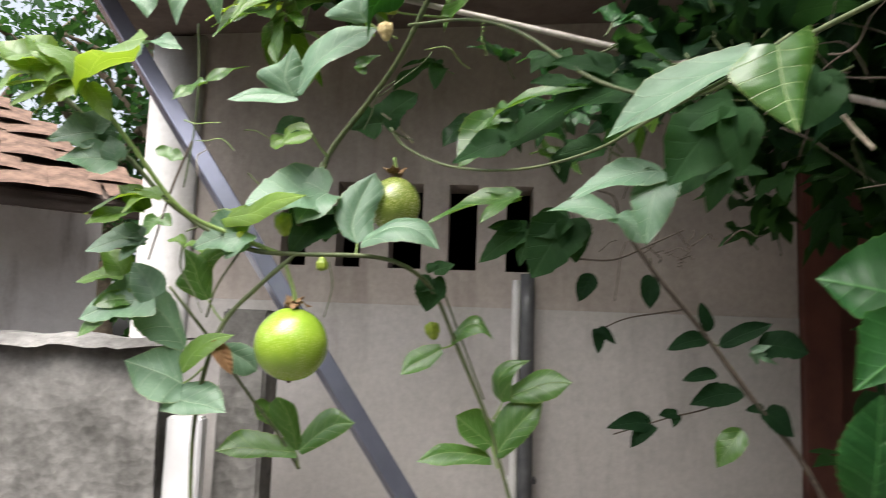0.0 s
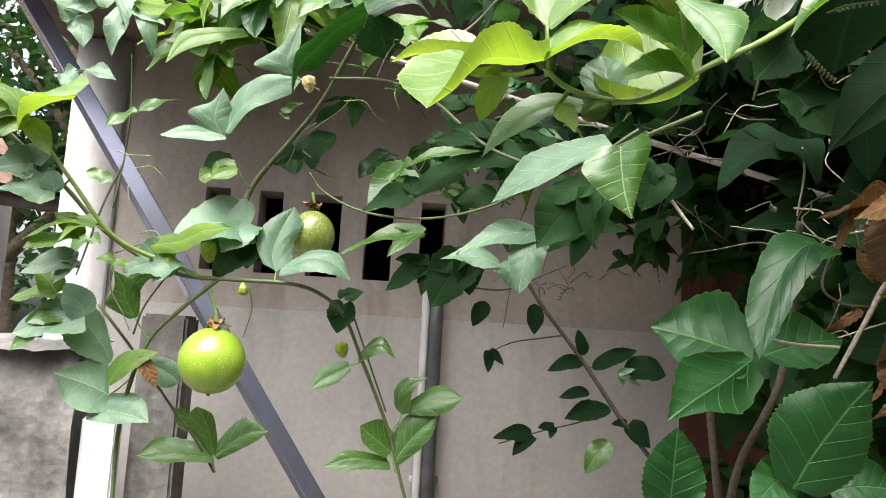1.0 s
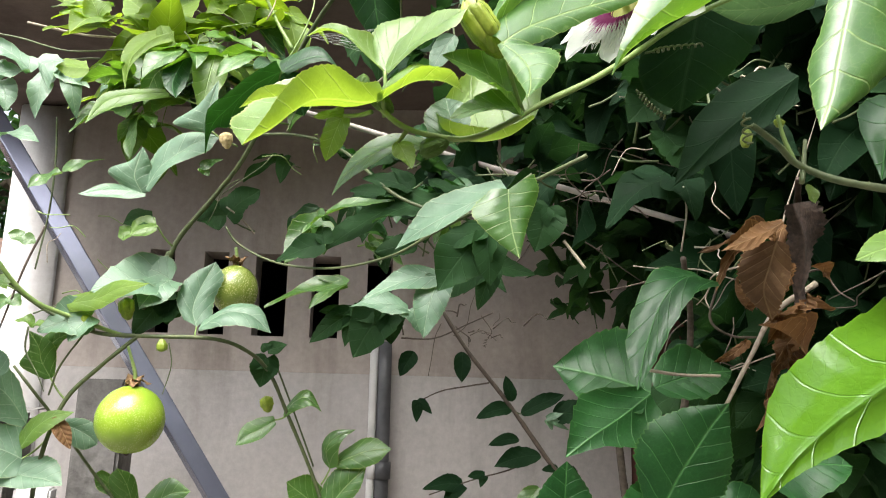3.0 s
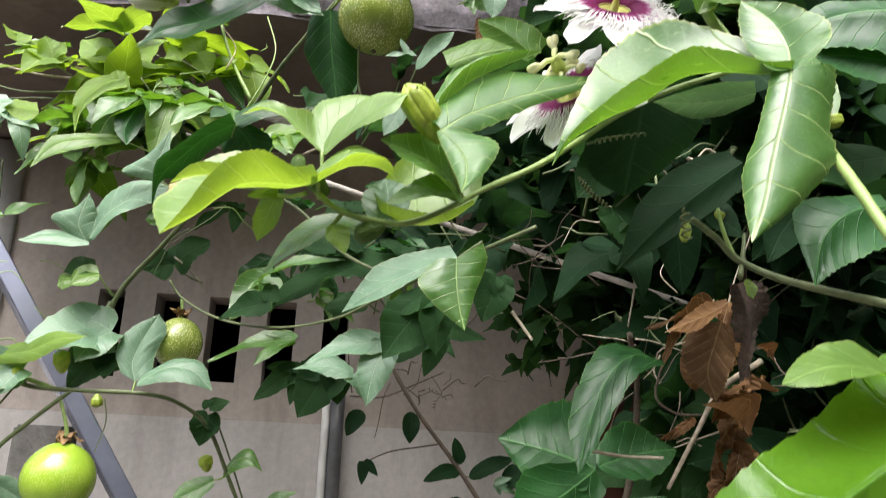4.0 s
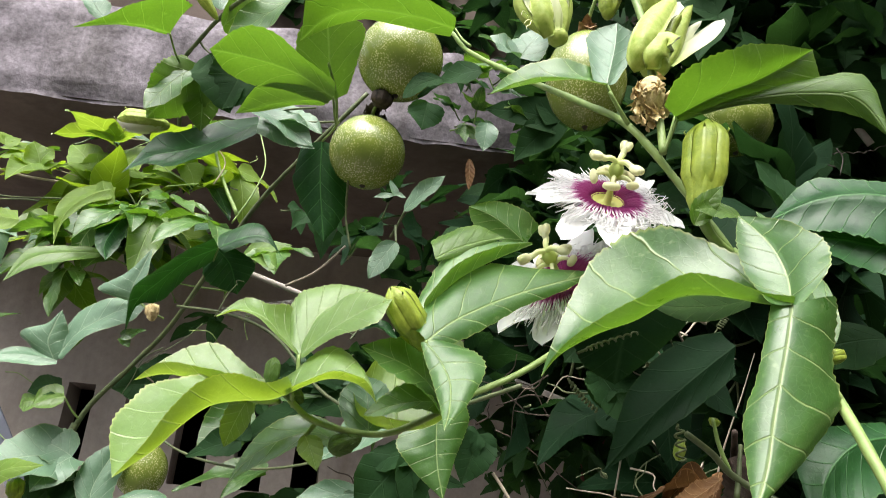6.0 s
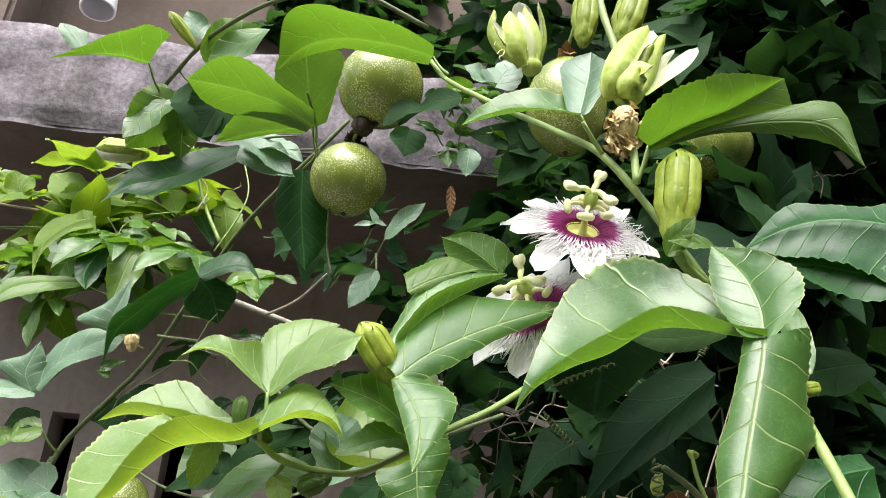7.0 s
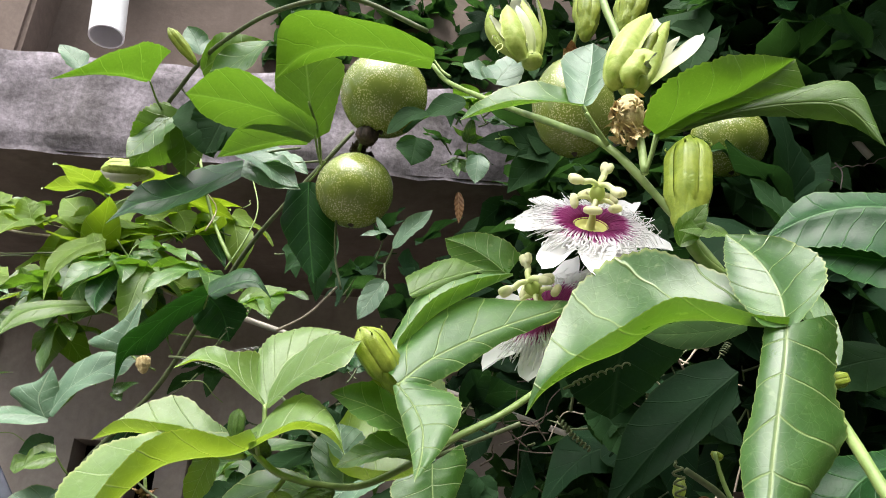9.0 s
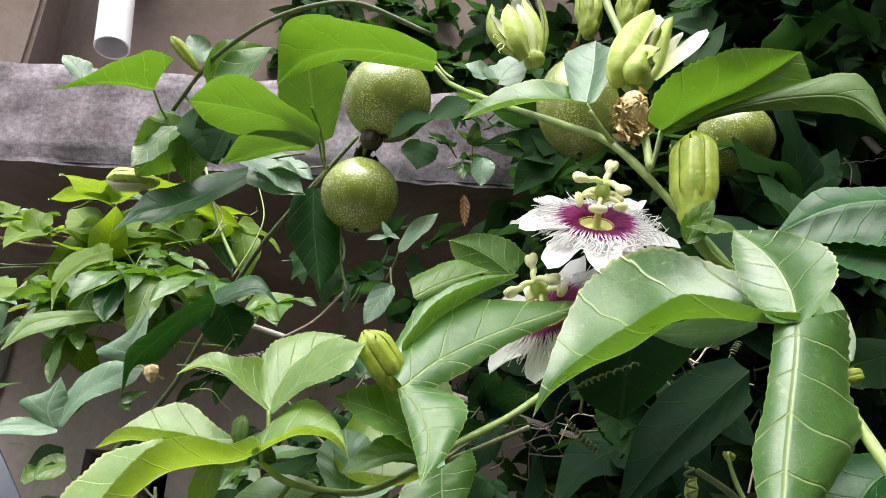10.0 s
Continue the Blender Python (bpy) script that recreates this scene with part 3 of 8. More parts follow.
def flower(parent, center, axis, size, spin=0.0, label="", stigmas=True):
    """A passion flower: five sepals, five petals, wavy corona in two rows, cup, column with anthers, ovary and stigmas."""
    root = new("flower")
    attach(root, parent)
    root.matrix_basis = axis_matrix(center, axis, spin)
    if label:
        root["label"] = label
    R = size / 2
    rnd = random.Random(11 + int(center[0] * 1000))
    z = Vector((0, 0, 1))
    for k in range(5):
        for kind, off, wide, drop in (("sepal", 0.0, 0.50, -0.14), ("petal", math.pi / 5, 0.50, -0.05)):
            a = k * 2 * math.pi / 5 + off
            d = Vector((math.cos(a), math.sin(a), 0))
            data = ([], [], [])
            lobe(data, d * (0.12 * R) - z * (0.10 * R), d * (R * rnd.uniform(1.04, 1.24)) + z * (drop * R * rnd.uniform(-0.6, 2.2)), wide * R, z, 0.05, 0.35, 0.25, 0.0, 16, 3, 0.25, rnd.uniform(0, 6), tail=0.42)
            mesh_object(kind, data[0], data[1], M["petal"], root, "", data[2])
    for row, (count, reach, rise) in enumerate(((130, 0.90, 0.05), (110, 0.76, 0.09))):
        V, F_, U = [], [], []
        for k in range(count):
            a = 2 * math.pi * (k + rnd.uniform(-0.35, 0.35)) / count
            d = Vector((math.cos(a), math.sin(a), 0))
            t = Vector((-d.y, d.x, 0))
            w = rnd.uniform(0, 6.28)
            ln = reach * rnd.uniform(0.88, 1.08)
            line = []
            for i in range(9):
                u = i / 8
                kink = max(0.0, u - 0.55) * 0.17
                line.append(d * (R * (0.22 + (ln - 0.22) * u)) + z * (R * (0.02 + rise * math.sin(math.pi * u ** 0.8))) + (t * math.sin(w + 13 * u) + z * math.cos(w + 11 * u)) * (kink * R))
            v, f, uv = tube_data(line, 0.015 * R, 0.006 * R, 5, 0.0, len(V))
            V += v
            F_ += f
            U += uv
        mesh_object("corona", V, F_, M["corona"], root, "purple filaments with white wavy tips", U)
    v, f, uv = revolve([(0.10 * R, -0.12 * R), (0.22 * R, -0.10 * R), (0.255 * R, 0.02 * R), (0.23 * R, 0.045 * R), (0.17 * R, -0.02 * R), (0.06 * R, 0.0), (0.042 * R, 0.20 * R), (0.042 * R, 0.36 * R)], 28)
    mesh_object("cup", v, f, M["cup"], root, "yellow-green nectar cup", uv)
    if stigmas:
        prof = [(0.10 * R * math.sin(math.pi * (i + 0.1) / 12.2), R * (0.50 - 0.12 * math.cos(math.pi * i / 12))) for i in range(13)]
        v, f, uv = revolve(prof, 18)
        mesh_object("ovary", v, f, M["ovary"], root, "", uv)
        for k in range(5):
            a = k * 2 * math.pi / 5 + 0.4
            d = Vector((math.cos(a), math.sin(a), 0))
            t = Vector((-d.y, d.x, 0))
            v, f, uv = tube_data(spline([z * (0.37 * R), d * (0.11 * R) + z * (0.43 * R), d * (0.20 * R) + z * (0.43 * R), d * (0.27 * R) + z * (0.39 * R)], 4), 0.040 * R, 0.022 * R, 8)
            fil = mesh_object("stamen", v, f, M["style"], root, "", uv)
            lean = (t + d * rnd.uniform(-0.5, 0.5) - z * rnd.uniform(-0.1, 0.35)).normalized()
            c = d * (0.28 * R) + z * (0.37 * R)
            mesh_object("anther", *bean(c, lean, 0.25 * R, 0.058 * R), M["anther"], fil)
        for k in range(3):
            a = k * 2 * math.pi / 3 + 0.9
            d = Vector((math.cos(a), math.sin(a), 0))
            high = (0.74, 0.68, 0.64)[k]
            pts = [z * (0.60 * R), d * (0.11 * R) + z * (0.66 * R), d * (0.20 * R) + z * (0.65 * R), d * (0.26 * R) + z * ((0.2 * 0.64 + 0.8 * high) * R), d * (0.32 * R) + z * (high * R)]
            v, f, uv = tube_data(spline(pts, 4), 0.036 * R, 0.050 * R, 9)
            st = mesh_object("style", v, f, M["style"], root, "", uv)
            for q in (-1, 1):
                t = Vector((-d.y, d.x, 0)) * (0.028 * q * R)
                mesh_object("stigma", *bean(pts[-1] + t, (pts[-1] - pts[-2]).normalized() + t * (6 / R), 0.18 * R, 0.060 * R), M["anther"], st)
    return root


def boat(root, pts, width, out, mat, inner, name, cup):
    """A thick boat-shaped sepal or petal along a curved line: one colour without, another within."""
    line = spline([Vector(p) - root.matrix_basis.translation for p in pts], 5)
    out = Vector(out)
    n, nv = len(line) - 1, 4
    sheets, uvs = ([], []), []
    for i, p in enumerate(line):
        u = i / n
        tan = line[min(i + 1, n)] - line[max(i - 1, 0)]
        sd = tan.cross(out).normalized()
        o = sd.cross(tan).normalized()
        half = 0.5 * width * (0.50 + 0.50 * math.sin(math.pi * min(1, 0.10 + u * 0.60))) * max(0.0, 1 - u ** 5) ** 0.5
        for j in range(-nv, nv + 1):
            v = j / nv
            q = p + sd * (half * v) - o * (half * cup * v * v) + o * (0.07 * width * (1 - abs(v)) ** 3 * (1 - u))
            q += o * (0.02 * width * noise.noise(q * 400))
            sheets[0].append(q)
            sheets[1].append(q - o * (0.02 * width + 0.08 * width * (1 - v * v)))
            uvs.append((u, 0.5 + 0.5 * v))
    row = 2 * nv + 1
    faces = [(i * row + j, i * row + j + 1, (i + 1) * row + j + 1, (i + 1) * row + j) for i in range(n) for j in range(2 * nv)]
    count = len(sheets[0])
    ring = [j for j in range(row)] + [i * row + row - 1 for i in range(1, n + 1)] + [n * row + j for j in range(row - 2, -1, -1)] + [i * row for i in range(n - 1, 0, -1)]
    rim = [(a, ring[(k + 1) % len(ring)], ring[(k + 1) % len(ring)] + count, a + count) for k, a in enumerate(ring)]
    back = [tuple(reversed([a + count for a in f])) for f in faces]
    me = bpy.data.meshes.new(name)
    me.from_pydata([tuple(q) for q in sheets[0] + sheets[1]], [], faces + back + rim)
    lay = me.uv_layers.new(name="UVMap")
    for lp in me.loops:
        lay.data[lp.index].uv = uvs[lp.vertex_index % count]
    me.materials.append(M[mat])
    me.materials.append(M[inner])
    me.polygons.foreach_set("material_index", [0] * len(faces) + [1] * (len(back) + len(rim)))
    me.polygons.foreach_set("use_smooth", [True] * len(me.polygons))
    attach(new(name, me), root)


def parted_bud(parent, base, top, r, label=""):
    """The green cup of a bud coming open, which carries boat-shaped sepals and petals."""
    base, top = Vector(base), Vector(top)
    root = new("flower_bud")
    attach(root, parent)
    root.matrix_basis = Matrix.Translation(base)
    root["label"] = label
    ln = (top - base).length
    v, f, uv = revolve([(0.35 * r, -0.12 * ln), (0.95 * r, 0.0), (1.2 * r, 0.2 * ln), (1.15 * r, 0.42 * ln), (1.0 * r, 0.6 * ln), (1.1 * r, 0.85 * ln), (0.6 * r, 1.2 * ln)], 20)
    mesh_object("cup", place(v, axis_matrix((0, 0, 0), top - base)), f, M["bud_pale"], root, "", uv)
    return root


def bud(parent, base, tip, r, mat="bud", bracts=3, label="", name="flower_bud", cream=0.0):
    """A closed flower bud of five overlapping sepals on a calyx, with leafy bracts at its base."""
    base, tip = Vector(base), Vector(tip)
    ln = (tip - base).length
    root = new(name)
    attach(root, parent)
    root.matrix_basis = axis_matrix(base, tip - base)
    if label:
        root["label"] = label
    rnd = random.Random(int(base.x * 7777) + 3)
    prof = [(0.2 * r, 0), (0.5 * r, 0.06 * ln), (0.64 * r, 0.16 * ln), (0.9 * r, 0.38 * ln), (0.97 * r, 0.6 * ln), (0.92 * r, 0.82 * ln), (0.66 * r, 0.94 * ln), (0.2 * r, 0.99 * ln)]
    prof = [(a * 0.90, b * 0.985) for a, b in prof]
    v, f, uv = revolve(prof, 20)
    mesh_object("core", v, f, M[mat], root, "", uv)
    for k in range(5):
        a0 = k * 2 * math.pi / 5
        V, F_, U = [], [], []
        nu, nv = 12, 5
        for i in range(nu + 1):
            u = i / nu
            foot = 0.30 + 0.42 * min(1, u / 0.14) + 0.30 * max(0.0, min(1, (u - 0.26) / 0.12))
            rr = r * foot * (1 - (max(0, (u - 0.70) / 0.30)) ** 2.4 * 0.86)
            ang = 0.60 * (1 - 0.2 * u ** 4)
            for j in range(-nv, nv + 1):
                a = a0 + ang * j / nv
                ridge = 1 + 0.05 * (1 - abs(j / nv)) ** 2 + 0.07 * (j == 0) - 0.09 * abs(j / nv) ** 3 + 0.03 * noise.noise(Vector((a * 5, u * 14, k)))
                V.append(Vector((math.cos(a) * rr * ridge, math.sin(a) * rr * ridge, ln * (0.04 + 0.97 * u))))
                U.append((u, 0.5 + 0.5 * j / nv))
        row = 2 * nv + 1
        for i in range(nu):
            for j in range(2 * nv):
                q = i * row + j
                F_.append((q, q + 1, q + row + 1, q + row))
        if r > 0.004:
            top = V[(nu - 2) * row + nv]
            v, f, uv = tube_data([top * 0.99, top + Vector((math.cos(a0), math.sin(a0), 0.9)) * (0.10 * r), top + Vector((math.cos(a0) * 0.4, math.sin(a0) * 0.4, 2.2)) * (0.09 * r)], 0.06 * r, 0.02 * r, 5)
            mesh_object("horn", v, f, M[mat], root, "", uv)
        mesh_object("sepal", V, F_, M["tepal" if rnd.random() < cream else mat], root, "", U)
    for k in range(bracts):
        a = k * 2 * math.pi / bracts + 0.6
        d = Vector((math.cos(a), math.sin(a), 0))
        data = ([], [], [])
        lobe(data, Vector((0, 0, 0.0)), d * (r * 0.98) + Vector((0, 0, ln * 0.38)), r * 1.05, -d + Vector((0, 0, 0.4)), -0.1, 0.5, 0.1, 0.3, 16, 3, 0.2, k)
        mesh_object("bract", data[0], data[1], M[mat], root, "toothed green bract", data[2])
    return root


def tendril(parent, pts, coil_r, turns, r=0.0007, mat="vine", straight=0.4):
    """A tendril: a straight run that ends in a coil."""
    line = spline(pts, 30)
    n = len(line)
    d = (line[-1] - line[0]).normalized()
    a1 = d.orthogonal().normalized()
    a2 = d.cross(a1)
    out = []
    dense = [line[min(n - 1, int(i / 4))].lerp(line[min(n - 1, int(i / 4) + 1)], (i % 4) / 4) for i in range(4 * n)]
    for i, p in enumerate(dense):
        u = max(0.0, i / len(dense) - straight) / (1 - straight)
        a = u * turns * 2 * math.pi
        out.append(p + (a1 * math.cos(a) + a2 * math.sin(a)) * (coil_r * min(1, u * 6)))
    v, f, uv = tube_data(out, r, r * 0.7, 5)
    return mesh_object("tendril", v, f, M[mat], parent, "", uv)


def foliage(name, boxes, count, size, mat, label, category, seed, up=(0, -0.5, 0.85), spread=0.6, parts=3, flat=0.3):
    """Many small lobed leaves in one mesh, for growth that nobody could count."""
    rnd = random.Random(seed)
    data = ([], [], [])
    for i in range(count):
        lo, hi = boxes[i % len(boxes)]
        c = Vector([rnd.uniform(a, b) for a, b in zip(lo, hi)])
        s = size * rnd.uniform(0.6, 1.35)
        n = (Vector(up) + Vector([rnd.gauss(0, spread) for _ in range(3)])).normalized()
        d = Vector((rnd.gauss(0, 1), rnd.gauss(0, 0.6), rnd.gauss(-0.5, 0.6)))
        d = (d - n * d.dot(n)).normalized()
        sd = d.cross(n)
        for k in range(parts):
            t = (k - (parts - 1) / 2) * 0.95
            lobe(data, c, c + (d * math.cos(t) + sd * math.sin(t)) * (s * (1.0 if abs(t) < 0.1 else 0.78)), s * 0.5, n, 0.06, flat, 0.18, 0.0, 5, 1, 0.3, rnd.uniform(0, 6))
    return tagged(mesh_object(name, data[0], data[1], M[mat], None, "", data[2]), label, category, kind="stuff")


def sprig(parent, corners, n, size, mats, seed, depth=0.08, jitter=0.02, droop=-0.3, fine=0.5, face=(0, -0.6, 0.75), bias=(0, -0.2)):
    """Lobed leaves, each a part with its stalk, scattered over the triangle or line of the corners."""
    rnd = random.Random(seed)
    cs = [Vector(c) for c in corners]
    for k in range(n):
        w = [rnd.random() ** 1.2 + 1e-3 for _ in cs]
        c = sum((a * b for a, b in zip(cs, w)), Vector()) / sum(w)
        c += Vector((rnd.gauss(0, jitter), rnd.uniform(-depth, depth), rnd.gauss(0, jitter)))
        s = rnd.uniform(*size)
        d = Vector((rnd.gauss(bias[0], 0.8), rnd.gauss(bias[1], 0.35), rnd.gauss(droop, 0.4))).normalized()
        n_ = Vector(face) + Vector((rnd.gauss(0, 0.35), rnd.gauss(0, 0.25), rnd.gauss(0, 0.25)))
        sd = d.cross(n_).normalized()
        if rnd.random() < 0.75:
            tips = [(c + d * s, s * 0.50), (c + (d * 0.62 + sd * 0.78) * (s * 0.80), s * 0.40), (c + (d * 0.62 - sd * 0.78) * (s * 0.80), s * 0.40)]
        else:
            tips = [(c + d * s, s * 0.62)]
        leaf(parent, c, tips, n_, rnd.choice(mats), rnd.uniform(0.02, 0.14), rnd.uniform(-0.1, 0.5), stalk=c - d * (0.3 * s) - Vector((0, 0, 0.25 * s)), fine=1 if rnd.random() < fine else 0, wave=0.4)


def wisps(parent, corners, n, length, seed, mats=("vine", "twig", "drytwig"), r=0.0008, depth=0.08):
    """Loose thin runners and curling tendrils between the corners."""
    rnd = random.Random(seed)
    cs = [Vector(c) for c in corners]
    for k in range(n):
        w = [rnd.random() + 1e-3 for _ in cs]
        c = sum((a * b for a, b in zip(cs, w)), Vector()) / sum(w) + Vector((0, rnd.uniform(-depth, depth), 0))
        ln = length * rnd.uniform(0.4, 1.4)
        d = Vector((rnd.gauss(0, 0.8), rnd.gauss(0, 0.3), rnd.gauss(0, 0.7))).normalized()
        e = Vector((rnd.gauss(0, 0.8), rnd.gauss(0, 0.3), rnd.gauss(-0.3, 0.7))).normalized()
        pts = [c, c + d * (ln * 0.35), c + d * (ln * 0.6) + e * (ln * 0.25), c + d * (ln * 0.8) + e * (ln * 0.4)]
        if rnd.random() < 0.12:
            tendril(parent, pts, 0.0022, rnd.uniform(2, 6), r * 0.7, rnd.choice(mats), 0.5)
        else:
            stem(parent, pts, r * rnd.uniform(0.7, 1.6), r * 0.6, rnd.choice(mats), "runner", 4, 5, 0.2)


def thing(name, label, category, at=(0, 0, 0), group="", kind=""):
    ob = new(name)
    ob.location = at
    return tagged(ob, label, category, group, kind)


# ---- the place: house wall with vents, beam, left yard, ground ----
WALL = 1.90
SLOTS = [(-0.342, -0.281), (-0.207, -0.147), (-0.078, 0.002), (0.066, 0.136), (0.207, 0.271)]
SLOT_Z = (1.788, 1.998)


def house_wall():
    """The front wall, cut through by five upright vent slots; a raised band of browner plaster round them."""
    xs = [-0.60] + [x for p in SLOTS for x in p] + [0.90]
    bm = bmesh.new()
    lo, hi = SLOT_Z
    add_box(bm, (-0.60, WALL, 0.0), (0.90, WALL + 0.12, 1.6995))
    wall = part("wall_north", bm, M["plaster"])
    tagged(wall, "grey-brown stained plaster wall with five vent slots", "wall", kind="structure")
    bm = bmesh.new()
    add_box(bm, (-0.60, WALL + 0.003, 1.700), (0.90, WALL + 0.117, lo))
    add_box(bm, (-0.60, WALL + 0.003, hi), (0.90, WALL + 0.117, 3.0))
    edges = [-0.60] + [x for p in SLOTS for x in p] + [0.90]
    for k in range(0, len(edges), 2):
        add_box(bm, (edges[k], WALL + 0.003, lo), (edges[k + 1], WALL + 0.117, hi))
    part("vent_band", bm, M["band"], wall, "browner plaster band around the vent slots")
    return wall


house_wall()
# rounded house corner column, widened and whitened to carry light from the left
bm = bmesh.new()
add_box(bm, (-0.695, WALL - 0.009, 0.0), (-0.560, WALL + 0.0, 2.36), 0.004)
add_box(bm, (-0.695, WALL + 0.0005, 0.0), (-0.6005, WALL + 0.20, 2.36), 0.004)
tagged(part("corner_column", bm, M["column"], None, "", True), "plaster corner column with worn edges, whitened to look lit", "column", kind="structure")
# the room behind the slots, its darkness put into near-black surfaces
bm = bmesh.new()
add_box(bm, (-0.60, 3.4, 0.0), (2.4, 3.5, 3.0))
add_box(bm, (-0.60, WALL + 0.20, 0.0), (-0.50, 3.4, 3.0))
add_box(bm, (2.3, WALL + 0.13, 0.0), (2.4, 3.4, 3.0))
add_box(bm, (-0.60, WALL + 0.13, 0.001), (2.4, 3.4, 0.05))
tagged(part("wall_inside", bm, M["inside"]), "bare walls of the room behind, coloured near-black to keep it dark", "wall", kind="structure")
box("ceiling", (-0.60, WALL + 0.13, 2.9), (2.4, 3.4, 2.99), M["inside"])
tagged(bpy.data.objects["ceiling"], "ceiling of the room behind, coloured near-black to keep it dark", "ceiling", kind="structure")
# red-brown door frame; the wall beyond it has shade put into its colour
door = thing("door_1", "red-brown painted timber door frame in the wall", "door", (0.96, WALL, 0), kind="structure")
box("jamb", (0.903, WALL - 0.03, 0.0), (0.985, WALL + 0.10, 2.25), M["timber"], door)
box("jamb", (1.70, WALL - 0.03, 0.0), (1.78, WALL + 0.10, 2.25), M["timber"], door)
box("lintel", (0.903, WALL - 0.028, 2.253), (1.78, WALL + 0.10, 2.34), M["timber"], door)
box("door_leaf", (0.988, WALL + 0.03, 0.01), (1.697, WALL + 0.07, 2.25), M["timber"], door, "dark red-brown closed door leaf")
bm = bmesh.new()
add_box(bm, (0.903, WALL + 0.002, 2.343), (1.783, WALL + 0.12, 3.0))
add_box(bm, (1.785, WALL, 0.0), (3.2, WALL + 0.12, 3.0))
tagged(part("wall_east", bm, M["shade_wall"]), "brown plastered wall beside the door, shade put into its colour", "wall", kind="structure")


def roof_beam():
    """Weathered concrete eaves beam with chipped, mossy edges, its soffit and the slab over it."""
    bm = bmesh.new()
    nx, nz = 120, 14
    x0, x1, z0, z1, y = -0.74, 2.2, BEAM_LO, BEAM_HI, BEAM_Y
    grid = {}
    for i in range(nx + 1):
        for j in range(nz + 1):
            x = x0 + (x1 - x0) * i / nx
            z = z0 + (z1 - z0) * j / nz + 0.05 * (x + 0.6)
            edge = min(j, nz - j) / nz
            p = Vector((x, y, z))
            d = 0.006 * noise.noise(p * 14) + 0.004 * noise.noise(p * 45)
            if edge < 0.08:
                d += 0.012 + 0.012 * noise.noise(p * 22)
                p.z += 0.004 * noise.noise(p * 30)
            p.y += d
            grid[i, j] = bm.verts.new(p)
    back = {}
    for i in range(nx + 1):
        for j in (0, nz):
            p = grid[i, j].co.copy()
            p.y = WALL + 0.30
            back[i, j] = bm.verts.new(p)
    for i in range(nx):
        for j in range(nz):
            bm.faces.new((grid[i, j], grid[i + 1, j], grid[i + 1, j + 1], grid[i, j + 1]))
        bm.faces.new((grid[i, nz], grid[i + 1, nz], back[i + 1, nz], back[i, nz]))
    ob = part("roof_beam", bm, M["beam"], None, "", True)
    bm = bmesh.new()
    low = [bm.verts.new((x0 + (x1 - x0) * i / 8, yy, z0 + 0.006 + 0.05 * (x0 + (x1 - x0) * i / 8 + 0.6))) for yy in (y + 0.012, WALL + 0.30) for i in range(9)]
    for i in range(8):
        bm.faces.new((low[i + 1], low[i], low[i + 9], low[i + 10]))
    # eaves shade is put into the dark plaster of the soffit
    part("soffit", bm, M["shade_wall"], ob, "brown stained underside of the eaves, darkened to hold its shade")
    return tagged(ob, "weathered grey concrete eaves beam with dark mossy stains", "beam", kind="structure")


BEAM_Y, BEAM_LO, BEAM_HI = 1.20, 2.362, 2.567
roof_beam()
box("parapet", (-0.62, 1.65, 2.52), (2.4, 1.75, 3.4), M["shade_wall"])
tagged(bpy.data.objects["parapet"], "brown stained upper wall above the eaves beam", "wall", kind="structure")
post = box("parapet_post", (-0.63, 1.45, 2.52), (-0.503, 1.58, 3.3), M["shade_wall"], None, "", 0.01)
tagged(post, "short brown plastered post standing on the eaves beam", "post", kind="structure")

# white drain spout above the beam
spout = thing("drain_pipe", "white plastic drain pipe with an open lower end", "pipe", (-0.30, 1.5, 3.3))
top, low = Vector((-0.445, 1.52, 3.66)), Vector((-0.334, 1.45, 2.811))
v, f, uv = tube_data([low, top], 0.038, 0.038, 28)
mesh_object("pipe_wall", v, f[:-2], M["pvc_white"], spout)
v, f, uv = tube_data([low, top], 0.034, 0.034, 28)
mesh_object("bore", v, [tuple(reversed(q)) for q in f[:-2]], M["pvc_white"], spout)
d = (top - low).normalized()
vo, _, _ = tube_data([low, low + d * 0.001], 0.038, 0.038, 28)
vi, _, _ = tube_data([low, low + d * 0.001], 0.034, 0.034, 28)
at = low + d * ((3.22 - low.z) / d.z)
box("bracket", (at.x - 0.045, at.y - 0.042, 3.205), (at.x + 0.045, 1.651, 3.235), M["pvc_white"], spout)
mesh_object("rim", vo[:28] + vi[:28], [(k, 28 + k, 28 + (k + 1) % 28, (k + 1) % 28) for k in range(28)], M["pvc_white"], spout)

# conduits on the wall
for name, x, r, mat, z1, lab in (("pale_conduit", 0.232, 0.010, "pvc", 1.765, "pale grey plastic conduit fixed upright on the wall"),
                                 ("drain_conduit", 0.259, 0.017, "pvc_dark", 1.78, "dark grey plastic drain pipe fixed upright on the wall")):
    t = thing(name, lab, "pipe", (x, WALL - 0.03, 0))
    stem(t, [(x + 0.01, WALL - 0.03, 0.0), (x + 0.006, WALL - 0.03, 0.9), (x, WALL - 0.03, z1)], r, r, mat, "pipe", 8, 16, 0.0)
    stem(t, [(x + 0.008, WALL - 0.03, 0.7), (x + 0.008, WALL - 0.03, 0.76)], r * 1.18, r * 1.18, mat, "coupling", 2, 16, 0.0)
    stem(t, [(x + 0.004, WALL - 0.03, 1.45), (x + 0.004, WALL - 0.03, 1.49)], r * 1.18, r * 1.18, mat, "coupling", 2, 16, 0.0)
    for z in (0.5, 1.3):
        box("clip", (x - r - 0.004, WALL - 0.034, z), (x + r + 0.012, WALL + 0.001, z + 0.012), M[mat], t, "", 0.002)

